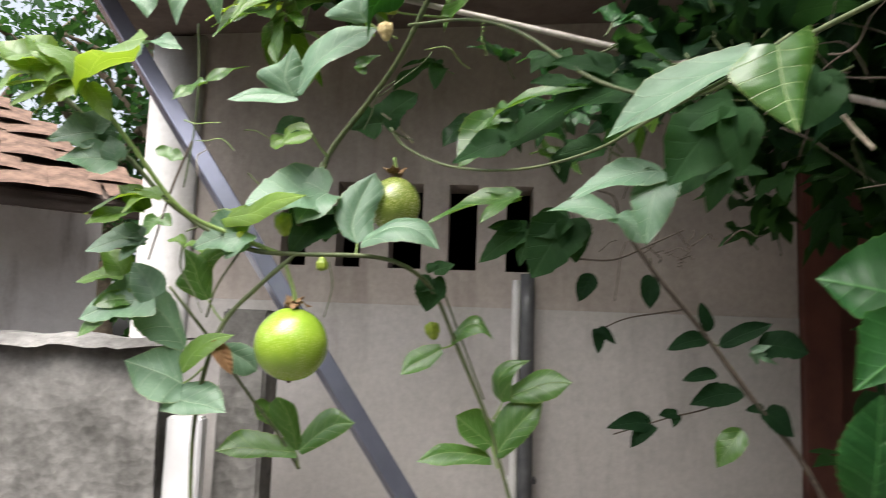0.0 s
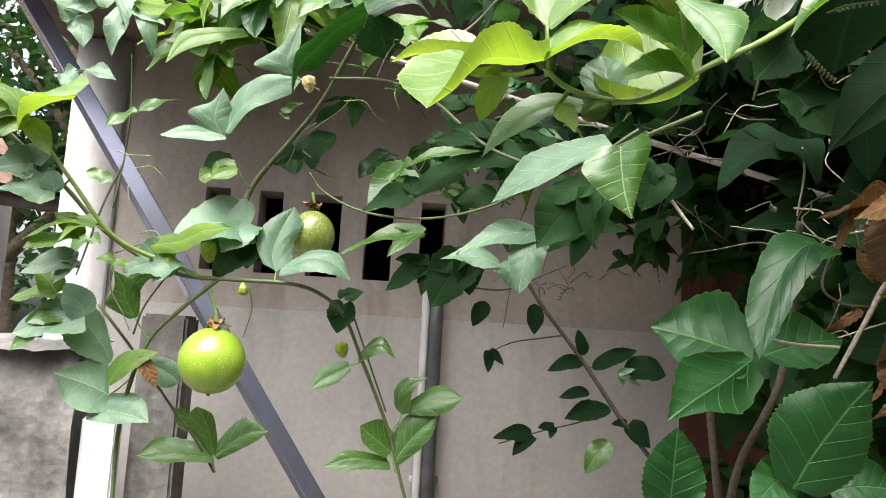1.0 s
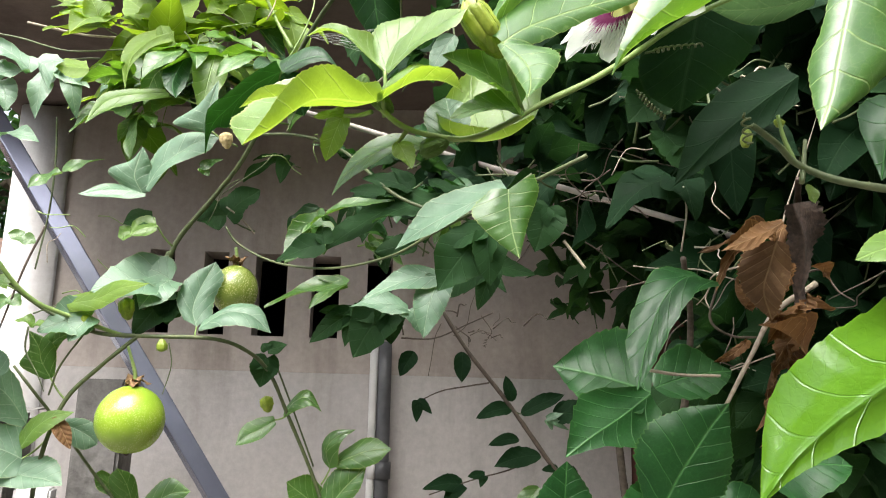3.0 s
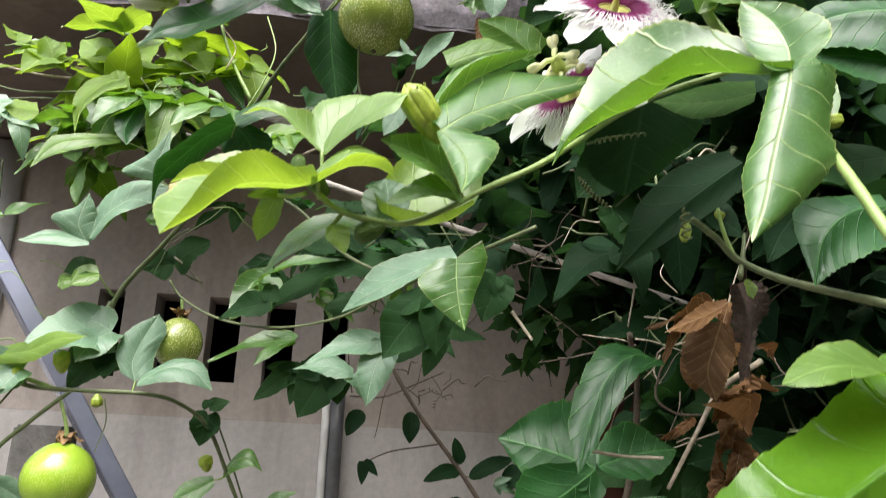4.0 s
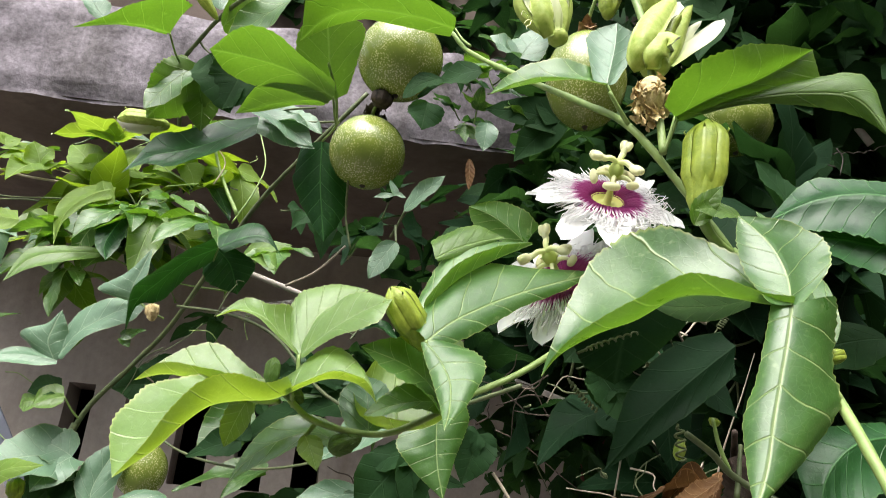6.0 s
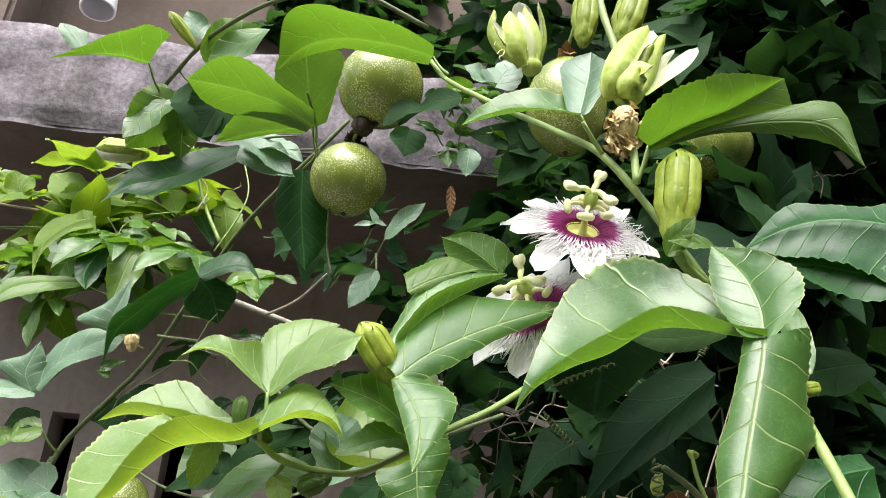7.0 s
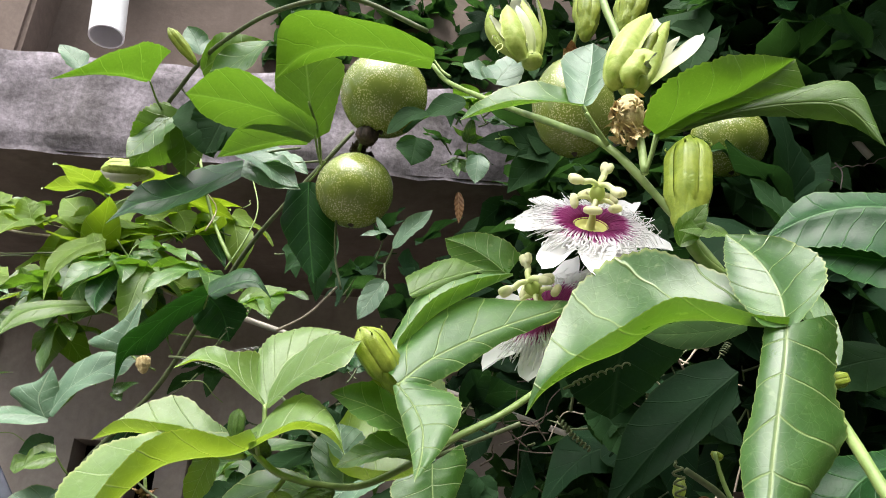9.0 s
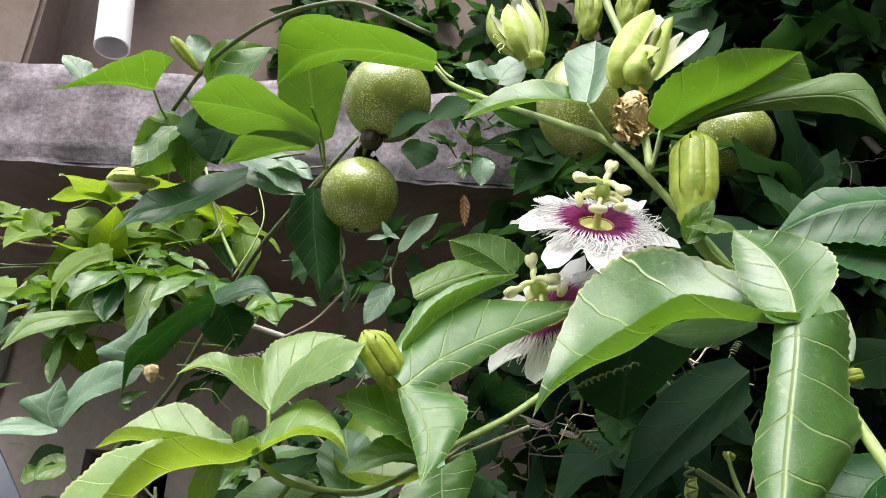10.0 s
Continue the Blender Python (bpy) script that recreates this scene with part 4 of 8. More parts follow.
# slanting steel tube
pole = thing("steel_tube", "slanting dark blue-grey painted square steel tube leaning beside the wall", "pole", (0.75, 1.5, 0.0))
a, b = Vector((-0.623, 1.5, 2.27)), Vector((0.017, 1.5, 1.331))
d = (b - a).normalized()
low = a + d * ((0.0 - a.z) / d.z)
high = a + d * ((2.335 - a.z) / d.z)
turn = radians(28)
up_right, back = d.cross(Vector((0, 1, 0))).normalized(), Vector((0, 1, 0))
across, front = up_right * math.cos(turn) + back * math.sin(turn), back * math.cos(turn) - up_right * math.sin(turn)
for name, start, end, half, mat in (("tube", low, high, 0.0170, "steel"), ("end_cap", high, high - d * 0.03, 0.0195, "pvc_dark")):
    ring = []
    for k in range(4):
        for e in range(4):
            t = (k + e / 3) * math.pi / 2
            o = (math.copysign(1, math.cos(k * math.pi / 2 + math.pi / 4)), math.copysign(1, math.sin(k * math.pi / 2 + math.pi / 4)))
            ring.append((o[0] * (half - 0.003) + 0.003 * math.cos(t), o[1] * (half - 0.003) + 0.003 * math.sin(t)))
    n = len(ring)
    v = [p + across * x + front * y for p in (start, end) for x, y in ring]
    f = [(k, (k + 1) % n, n + (k + 1) % n, n + k) for k in range(n)] + [tuple(range(n - 1, -1, -1)), tuple(range(n, 2 * n))]
    mesh_object(name, v, f, M[mat], pole, smooth=False)

# left yard: low rough wall, white board, neighbour's shed with a tiled roof
bm = bmesh.new()
bmesh.ops.create_grid(bm, x_segments=60, y_segments=60, size=0.5)
for q in bm.verts:
    x, z = -1.9 + (q.co.x + 0.5) * 1.46, (q.co.y + 0.5) * 1.60
    p = Vector((x, 1.48, z))
    p.y += 0.012 * noise.noise(p * 9) + 0.008 * noise.noise(p * 26)
    q.co = p
lowwall = part("low_wall", bm, M["concrete"], None, "", True)
tagged(lowwall, "rough grey concrete yard wall with drips of mortar", "wall", kind="structure")
box("core", (-1.9, 1.495, 0.0), (-0.445, 1.60, 1.595), M["concrete"], lowwall, "", 0.01)
bm = bmesh.new()
bmesh.ops.create_grid(bm, x_segments=70, y_segments=6, size=0.5)
for q in bm.verts:
    p = Vector((-1.9 + (q.co.x + 0.5) * 1.47, 1.45 + (q.co.y + 0.5) * 0.18, 1.602))
    p.z += 0.008 * noise.noise(p * 12) + 0.006 * noise.noise(p * 40)
    if q.co.y < -0.45:
        p.z -= 0.016 + 0.01 * noise.noise(p * 15)
    q.co = p
part("coping", bm, M["concrete"], lowwall, "uneven mortar coping", True)
box("concrete_post", (-0.36, 1.56, 0.0), (-0.268, 1.66, 1.665), M["concrete"], None, "", 0.006)
tagged(bpy.data.objects["concrete_post"], "short grey concrete post beside the wall", "post")
board = box("white_board", (-0.432, 1.50, 0.0), (-0.365, 1.535, 1.46), M["board"], None, "", 0.004)
tagged(board, "upright white painted board leaning by the wall", "board")

shed = thing("shed", "whitewashed shed with a worn red-brown clay tile roof", "shed", (-2.6, 3.6, 0))
box("wall", (-4.2, 3.5, 0.0), (-1.30, 3.62, 2.16), M["white_wall"], shed)
box("wall", (-1.42, 3.62, 0.0), (-1.30, 6.0, 2.16), M["white_wall"], shed)
box("eaves_board", (-4.2, 3.02, 2.06), (-1.18, 3.05, 2.13), M["shade_wall"], shed)
roof = box("roof", (-4.25, 3.0, -0.02), (-1.2, 6.0, 0.0), M["shade_wall"], shed)
roof.rotation_euler = (0, 0, 0)
for v_ in roof.data.vertices:
    v_.co.z += 2.12 + (v_.co.y - 3.0) * 0.55
    if v_.co.x > -2.0:
        v_.co.x -= (v_.co.y - 3.0) * 0.55
tv, tf, _ = [], [], None
for j in range(5):
    for k in range(-3, 4):
        a_ = k / 3 * 1.2
        tv.append(Vector((0.10 * k / 3.0, -0.02 + 0.30 * j / 4, 0.012 * math.cos(a_) + 0.012 - 0.010 * j / 4)))
for j in range(4):
    for k in range(6):
        q = j * 7 + k
        tf.append((q, q + 1, q + 8, q + 7))
tile_mesh = bpy.data.meshes.new("tile")
tile_mesh.from_pydata([tuple(p) for p in tv], [], tf)
tile_mesh.materials.append(M["tile"])
rnd = random.Random(5)
for r_ in range(15):
    for c_ in range(15):
        y = 2.98 + r_ * 0.15
        ob = attach(new("tile", tile_mesh), shed)
        ob.matrix_basis = pose(-1.28 - c_ * 0.20 - 0.083 * r_ + rnd.uniform(-0.02, 0.02), y + rnd.uniform(-0.025, 0.025), 2.125 + (y - 3.0) * 0.55 + rnd.uniform(0, 0.012), 27 + rnd.uniform(-2, 2), rnd.uniform(-2.5, 2.5), rnd.uniform(-5, 5))

shed.rotation_euler = (0, 0, radians(36))
shed.location = (-2.66, 2.72, 0)

# unseen walls added to the south, east and west to block low sky light
box("blocker_south", (-3.52, -2.5, 0.0), (2.5, -2.38, 3.3), M["shade_wall"])
tagged(bpy.data.objects["blocker_south"], "unseen brown plastered wall added to block low sky light", "wall", kind="structure")
box("blocker_east", (2.3, -2.38, 0.0), (2.42, WALL - 0.002, 3.6), M["shade_wall"])
tagged(bpy.data.objects["blocker_east"], "unseen brown plastered wall added to block low sky light", "wall", kind="structure")

box("blocker_west", (-3.52, -2.378, 0.0), (-3.40, 1.2, 2.0), M["shade_wall"])
tagged(bpy.data.objects["blocker_west"], "unseen brown plastered wall added to block low sky light", "wall", kind="structure")

# unseen ground to the horizon, its tone set to bounce light on the wall
bm = bmesh.new()
bmesh.ops.create_grid(bm, x_segments=80, y_segments=80, size=60)
for q in bm.verts:
    q.co.z = 0.02 * noise.noise(q.co * 0.7)
tagged(part("ground", bm, M["soil"]), "plain unseen yard ground, toned for the light it bounces", "ground", kind="structure")


def tree(at, height, spread, n, seed, name="tree"):
    """A tree far off: tapered trunk, limbs and a ragged crown of leaf clumps."""
    rnd = random.Random(seed)
    t = thing(name, "tall leafy dark green tree behind the yard", "tree", at)
    b = Vector(at)
    stem(t, [b, b + Vector((0.1, 0, height * 0.35)), b + Vector((-0.1, 0.1, height * 0.8))], 0.16, 0.04, "bark", "trunk", 6, 10, 0.3)
    ends = []
    for k in range(9):
        a = rnd.uniform(0, 6.28)
        s0 = b + Vector((0, 0, height * rnd.uniform(0.3, 0.7)))
        e = s0 + Vector((math.cos(a) * spread * rnd.uniform(0.5, 1), math.sin(a) * spread * rnd.uniform(0.5, 1), height * rnd.uniform(0.1, 0.35)))
        stem(t, [s0, (s0 + e) / 2 + Vector((0, 0, 0.2)), e], 0.05, 0.015, "bark", "limb", 4, 6, 0.3)
        ends.append((s0, e))
    data = ([], [], [])
    for i in range(n):
        s0, e = ends[i % len(ends)]
        c = s0.lerp(e, rnd.uniform(0.3, 1.1)) + Vector([rnd.gauss(0, 0.33) for _ in range(3)])
        d = Vector([rnd.gauss(0, 1), rnd.gauss(0, 1), rnd.gauss(-0.3, 0.7)]).normalized()
        lobe(data, c, c + d * rnd.uniform(0.07, 0.14), rnd.uniform(0.04, 0.07), Vector((rnd.gauss(0, 0.5), rnd.gauss(0, 0.5), 1)).normalized(), 0.05, 0.2, 0.02, 0.0, 3, 1, 0.2, 0)
    mesh_object("crown", data[0], data[1], M["dark"], t, "", data[2])


tree((-2.9, 6.0, 0), 4.2, 1.7, 3000, 3)
tree((-1.9, 5.6, 0), 7.0, 1.5, 1700, 4)
tree((-2.6, 6.3, 0), 5.4, 1.1, 1500, 9)
tree((-4.6, 7.0, 0), 5.5, 2.2, 5000, 5)
tree((2.8, 4.6, 0), 6.4, 1.8, 2000, 6)


# ---- front shoot of the passion vine: young leaves, flowers, buds ----
vine = thing("passion_vine", "climbing passion fruit vine with flowers, buds and green fruit", "vine", (0.9, 0.5, 0))
stem(vine, [(0.203, 0.308, 1.774), (0.213, 0.31, 1.767), (0.227, 0.313, 1.764), (0.246, 0.315, 1.764), (0.264, 0.315, 1.772), (0.284, 0.315, 1.785), (0.309, 0.315, 1.799), (0.333, 0.32, 1.817), (0.364, 0.33, 1.843), (0.4, 0.34, 1.867), (0.435, 0.33, 1.879)], 0.0014, 0.0017, 'stem')
stem(vine, [(0.418, 0.3, 1.869), (0.41, 0.295, 1.874), (0.39, 0.3, 1.905), (0.365, 0.31, 1.943), (0.349, 0.34, 1.973), (0.33, 0.4, 2.024), (0.303, 0.48, 2.096), (0.293, 0.52, 2.142)], 0.0023, 0.002, 'stem')
stem(vine, [(0.365, 0.31, 1.943), (0.349, 0.3, 1.956)], 0.0014, 0.0011, 'stem')
stem(vine, [(0.377, 0.295, 1.921), (0.378, 0.3, 1.944), (0.379, 0.31, 1.98), (0.379, 0.32, 2.023), (0.375, 0.33, 2.061), (0.374, 0.34, 2.107)], 0.0022, 0.0024, 'stem')
stem(vine, [(0.377, 0.295, 1.921), (0.383, 0.29, 1.94)], 0.0013, 0.001, 'stem')
stem(vine, [(0.407, 0.245, 1.83), (0.419, 0.25, 1.814), (0.42, 0.24, 1.793), (0.415, 0.22, 1.769), (0.413, 0.2, 1.739)], 0.0021, 0.0023, 'stem')
# smaller leaves of the shoot
leaf(vine, (0.272, 0.312, 1.78), [((0.231, 0.298, 1.799), 0.0378, 0.12, 0.4), ((0.236, 0.305, 1.77), 0.0200)], (-0.2, -0.8, 0.5), 'green', 0.08, 0.3, stalk=(0.274, 0.315, 1.78), fine=2)
leaf(vine, (0.185, 0.32, 1.774), [((0.17, 0.325, 1.774), 0.0103), ((0.177, 0.33, 1.753), 0.0153)], (0, -0.88, 0.48), 'young', 0.05, 0.2, stalk=(0.199, 0.31, 1.773))
leaf(vine, (0.212, 0.315, 1.76), [((0.219, 0.31, 1.745), 0.0118)], (0, -0.88, 0.48), 'young', 0.03, 0.2, stalk=(0.216, 0.315, 1.766))
leaf(vine, (0.314, 0.36, 2.011), [((0.286, 0.36, 2.023), 0.0261), ((0.337, 0.37, 2.046), 0.0275)], (0, -0.7, 0.7), 'pale', 0.05, 0.2)
leaf(vine, (0.439, 0.26, 1.818), [((0.459, 0.34, 1.919), 0.0191)], (0, -0.4, 0.9), 'green', 0.05, 0.2)
# large leaves with lobes along curved ribs
# young leaf low on the shoot: three folded lobes
first_lobe = ([(0.2037, 0.3030, 1.7765), (0.1952, 0.2945, 1.7710), (0.1844, 0.2860, 1.7682), (0.1737, 0.2775, 1.7637), (0.1659, 0.2690, 1.7546), (0.1589, 0.2605, 1.7437), (0.1489, 0.2520, 1.7330)], ((-0.641, 0.695, 0.326), (-0.672, 0.701, 0.238), (0.0201, 0.0335, 0.0388, 0.0435, 0.0421, 0.0311, 0.0000)), ((-0.17, -0.915, 0.366), (-0.092, -0.918, 0.387), (0.0121, 0.0134, 0.0219, 0.0181, 0.0140, 0.0089, 0.0000)))
second_lobe = ([(0.2010, 0.3030, 1.7747), (0.2086, 0.2974, 1.7787), (0.2184, 0.2918, 1.7821), (0.2286, 0.2862, 1.7808), (0.2351, 0.2806, 1.7761), (0.2385, 0.2750, 1.7711)], ((-0.033, 0.805, 0.593), (-0.022, 0.802, 0.597), (0.0213, 0.0230, 0.0315, 0.0288, 0.0166, 0.0000)), ((0.032, -0.998, 0.048), (-0.075, -0.995, 0.06), (0.0105, 0.0087, 0.0150, 0.0131, 0.0099, 0.0000)))
third_lobe = ([(0.1947, 0.3080, 1.7765), (0.1839, 0.3135, 1.7763), (0.1664, 0.3190, 1.7793), (0.1474, 0.3245, 1.7819), (0.1325, 0.3300, 1.7785)], ((-0.076, 0.69, 0.72), (-0.126, 0.681, 0.721), (0.0050, 0.0190, 0.0297, 0.0154, 0.0000)), ((-0.303, -0.795, 0.525), (-0.306, -0.796, 0.521), (0.0025, 0.0080, 0.0100, 0.0076, 0.0000)))
blade_leaf(vine, [first_lobe, second_lobe, third_lobe], 'young', stalk=(0.205, 0.312, 1.772), label='bright yellow-green young three-lobed leaf')
# young leaf above it
first_lobe = ([(0.2041, 0.3120, 1.7950), (0.1954, 0.3090, 1.8022), (0.1873, 0.3060, 1.8087), (0.1766, 0.3030, 1.8103), (0.1665, 0.3000, 1.8050)], ((0.053, 0.647, 0.761), (0.018, 0.647, 0.762), (0.0194, 0.0229, 0.0113, 0.0103, 0.0000)), ((-0.331, -0.9, -0.284), (-0.304, -0.888, -0.343), (0.0024, 0.0053, 0.0068, 0.0054, 0.0000)))
second_lobe = ([(0.2046, 0.3120, 1.7951), (0.2068, 0.3165, 1.8068), (0.2116, 0.3210, 1.8181), (0.2223, 0.3255, 1.8275), (0.2337, 0.3300, 1.8354)], ((-0.484, 0.567, 0.666), (-0.396, 0.553, 0.733), (0.0164, 0.0213, 0.0202, 0.0140, 0.0000)), ((0.853, -0.519, 0.054), (0.864, -0.503, -0.016), (0.0024, 0.0072, 0.0080, 0.0065, 0.0000)))
third_lobe = ([(0.2051, 0.3120, 1.7949), (0.2145, 0.3065, 1.8046), (0.2244, 0.3010, 1.8119), (0.2340, 0.2955, 1.8174), (0.2418, 0.2900, 1.8200)], ((-0.036, 0.639, 0.768), (-0.062, 0.629, 0.775), (0.0125, 0.0189, 0.0188, 0.0100, 0.0000)), ((0.179, -0.813, -0.555), (0.11, -0.788, -0.606), (0.0037, 0.0083, 0.0152, 0.0153, 0.0000)))
blade_leaf(vine, [first_lobe, second_lobe, third_lobe], 'young', stalk=(0.207, 0.312, 1.773), label='bright yellow-green young three-lobed leaf')
# the largest leaf: a folded lobe, a broad shiny one and a hanging one round one hub
first_lobe = ([(0.4010, 0.2340, 1.8227), (0.3930, 0.2434, 1.8258), (0.3782, 0.2529, 1.8299), (0.3647, 0.2623, 1.8298), (0.3499, 0.2717, 1.8202), (0.3348, 0.2811, 1.8139), (0.3213, 0.2906, 1.8050), (0.3153, 0.3000, 1.7957)], ((0.075, 0.503, 0.861), (0.009, 0.505, 0.863), (0.0269, 0.0333, 0.0410, 0.0499, 0.0569, 0.0453, 0.0153, 0.0000)), ((-0.406, -0.896, 0.179), (-0.286, -0.927, 0.242), (0.0082, 0.0089, 0.0154, 0.0216, 0.0215, 0.0132, 0.0053, 0.0000)))
second_lobe = ([(0.3983, 0.2300, 1.8222), (0.4028, 0.2375, 1.8374), (0.4028, 0.2450, 1.8523), (0.3999, 0.2525, 1.8639), (0.3960, 0.2600, 1.8735)], ((0.948, 0.132, 0.29), (0.914, 0.127, 0.384), (0.0061, 0.0238, 0.0319, 0.0239, 0.0000)), ((-0.931, 0.364, 0.027), (-0.936, 0.35, -0.027), (0.0091, 0.0165, 0.0156, 0.0090, 0.0000)))
third_lobe = ([(0.3992, 0.2310, 1.8226), (0.3934, 0.2272, 1.8072), (0.3862, 0.2234, 1.7893), (0.3790, 0.2196, 1.7711), (0.3727, 0.2158, 1.7547), (0.3642, 0.2120, 1.7382)], ((0.902, 0.284, 0.325), (0.898, 0.297, 0.324), (0.0315, 0.0357, 0.0328, 0.0402, 0.0280, 0.0000)), ((-0.557, 0.81, 0.186), (-0.529, 0.831, 0.169), (0.0089, 0.0092, 0.0095, 0.0120, 0.0080, 0.0000)))
blade_leaf(vine, [first_lobe, second_lobe, third_lobe], 'green', stalk=(0.415, 0.295, 1.872), label='large glossy green three-lobed leaf')
# leaf with a broad quilted lobe behind the flower and a hanging lobe
first_lobe = ([(0.2582, 0.2870, 1.8024), (0.2698, 0.2946, 1.8142), (0.2843, 0.3022, 1.8249), (0.3031, 0.3098, 1.8365), (0.3262, 0.3174, 1.8482), (0.3542, 0.3250, 1.8609)], ((-0.484, 0.597, 0.64), (-0.388, 0.573, 0.722), (0.0089, 0.0193, 0.0271, 0.0269, 0.0146, 0.0000)), ((0.675, 0, -0.738), (0.572, 0, -0.82), (0.0054, 0.0097, 0.0098, 0.0073, 0.0055, 0.0000)))
second_lobe = ([(0.2583, 0.2870, 1.8019), (0.2637, 0.2777, 1.7924), (0.2668, 0.2685, 1.7815), (0.2656, 0.2592, 1.7696), (0.2623, 0.2500, 1.7598)], ((0.792, 0.402, 0.46), (0.756, 0.387, 0.528), (0.0068, 0.0177, 0.0211, 0.0130, 0.0000)), ((-0.847, 0.53, -0.043), (-0.851, 0.521, 0.068), (0.0027, 0.0069, 0.0077, 0.0040, 0.0000)))
blade_leaf(vine, [first_lobe, second_lobe], 'green', stalk=(0.274, 0.315, 1.78), label='glossy green three-lobed leaf with toothed edge')
blade_leaf(vine, [([(0.2588, 0.3050, 1.8208), (0.2746, 0.3117, 1.8407), (0.2946, 0.3183, 1.8567), (0.3163, 0.3250, 1.8709)], ((-0.379, 0.651, 0.658), (-0.453, 0.647, 0.614), (0.0094, 0.0180, 0.0216, 0.0031)), ((-0.012, -0.687, 0.726), (-0.315, -0.653, 0.689), (0.0073, 0.0092, 0.0070, 0.0012)))], 'green')
blade_leaf(vine, [([(0.2638, 0.3180, 1.8528), (0.2751, 0.3220, 1.8615), (0.2885, 0.3260, 1.8689), (0.3022, 0.3300, 1.8747)], ((-0.105, 0.638, 0.763), (0.01, 0.622, 0.783), (0.0164, 0.0187, 0.0152, 0.0000)), ((0.735, 0, -0.678), (0.647, 0, -0.763), (0.0023, 0.0042, 0.0030, 0.0000)))], 'lime')
blade_leaf(vine, [([(0.3187, 0.3450, 1.8791), (0.3059, 0.3417, 1.8867), (0.2938, 0.3383, 1.8909), (0.2823, 0.3350, 1.8918)], ((0.516, 0.323, 0.793), (0.517, 0.325, 0.792), (0.0180, 0.0185, 0.0133, 0.0000)), ((-0.785, 0, -0.619), (-0.711, 0, -0.703), (0.0058, 0.0117, 0.0109, 0.0000)))], 'green')
# broad two-lobed leaf at the upper node, lit from above
first_lobe = ([(0.3820, 0.2900, 1.9414), (0.4015, 0.2863, 1.9549), (0.4247, 0.2825, 1.9672), (0.4434, 0.2787, 1.9797), (0.4576, 0.2750, 1.9900)], ((-0.749, -0.655, -0.102), (-0.747, -0.66, -0.08), (0.0142, 0.0389, 0.0412, 0.0239, 0.0000)), ((0.948, 0.203, -0.246), (0.958, 0.198, -0.209), (0.0040, 0.0103, 0.0139, 0.0209, 0.0000)))
second_lobe = ([(0.3841, 0.2910, 1.9420), (0.4182, 0.2845, 1.9554), (0.4507, 0.2780, 1.9627), (0.4786, 0.2715, 1.9605), (0.4911, 0.2650, 1.9343)], ((0.558, 0.194, 0.807), (0.548, 0.191, 0.814), (0.0046, 0.0080, 0.0160, 0.0211, 0.0000)), ((0.514, 0.634, -0.578), (0.339, 0.605, -0.72), (0.0027, 0.0029, 0.0075, 0.0100, 0.0000)))
blade_leaf(vine, [first_lobe, second_lobe], 'lime', stalk=(0.377, 0.295, 1.921), teeth=0.08, label='broad green two-lobed leaf lit from above')
# its companion with a pale bluish sheen
blade_leaf(vine, [([(0.3482, 0.3020, 1.9618), (0.3285, 0.2990, 1.9595), (0.3077, 0.2960, 1.9514), (0.2923, 0.2930, 1.9430), (0.2805, 0.2900, 1.9354)], ((0.09, 0.555, 0.827), (0.075, 0.557, 0.827), (0.0218, 0.0266, 0.0291, 0.0215, 0.0000)), ((0.042, -0.997, -0.057), (0.253, -0.966, 0.061), (0.0015, 0.0007, 0.0061, 0.0049, 0.0000)))], 'green', stalk=(0.365, 0.31, 1.943), label='green leaf with pale sheen')
blade_leaf(vine, [([(0.3482, 0.3020, 1.9618), (0.3551, 0.3113, 1.9835), (0.3615, 0.3207, 2.0048), (0.3668, 0.3300, 2.0282)], ((0.815, 0.275, 0.511), (0.79, 0.263, 0.554), (0.0079, 0.0171, 0.0240, 0.0000)), ((-0.792, 0.354, 0.498), (-0.792, 0.342, 0.506), (0.0085, 0.0157, 0.0184, 0.0000)))], 'pale', label='pale bluish green leaf')
# large leaf arched over a fruit, and the broad leaf beside it
blade_leaf(vine, [([(0.2921, 0.5000, 2.1315), (0.2579, 0.4900, 2.1282), (0.2159, 0.4800, 2.1188), (0.1867, 0.4700, 2.0975), (0.1686, 0.4600, 2.0636)], ((-0.148, -0.981, -0.124), (-0.221, -0.954, -0.203), (0.0172, 0.0353, 0.0504, 0.0527, 0.0000)), ((-0.078, 0.982, 0.173), (0.047, 0.986, 0.162), (0.0159, 0.0203, 0.0198, 0.0190, 0.0000)))], 'lime', stalk=(0.303, 0.48, 2.102), teeth=0.05, label='large green leaf arched over a fruit')
first_lobe = ([(0.1972, 0.5700, 2.0860), (0.1671, 0.5575, 2.0951), (0.1385, 0.5450, 2.0945), (0.1122, 0.5325, 2.0891), (0.0931, 0.5200, 2.0814)], ((0.002, -0.994, 0.105), (0.072, -0.993, 0.097), (0.0232, 0.0276, 0.0403, 0.0306, 0.0000)), ((-0.469, 0.833, -0.294), (-0.427, 0.837, -0.341), (0.0093, 0.0230, 0.0299, 0.0204, 0.0000)))
second_lobe = ([(0.1986, 0.5800, 2.0899), (0.1913, 0.5633, 2.1075), (0.1861, 0.5467, 2.1294), (0.1806, 0.5300, 2.1499)], ((0.819, -0.349, 0.456), (0.862, -0.347, 0.37), (0.0130, 0.0278, 0.0345, 0.0000)), ((-0.976, -0.199, 0.09), (-0.979, -0.2, 0.041), (0.0199, 0.0303, 0.0270, 0.0000)))
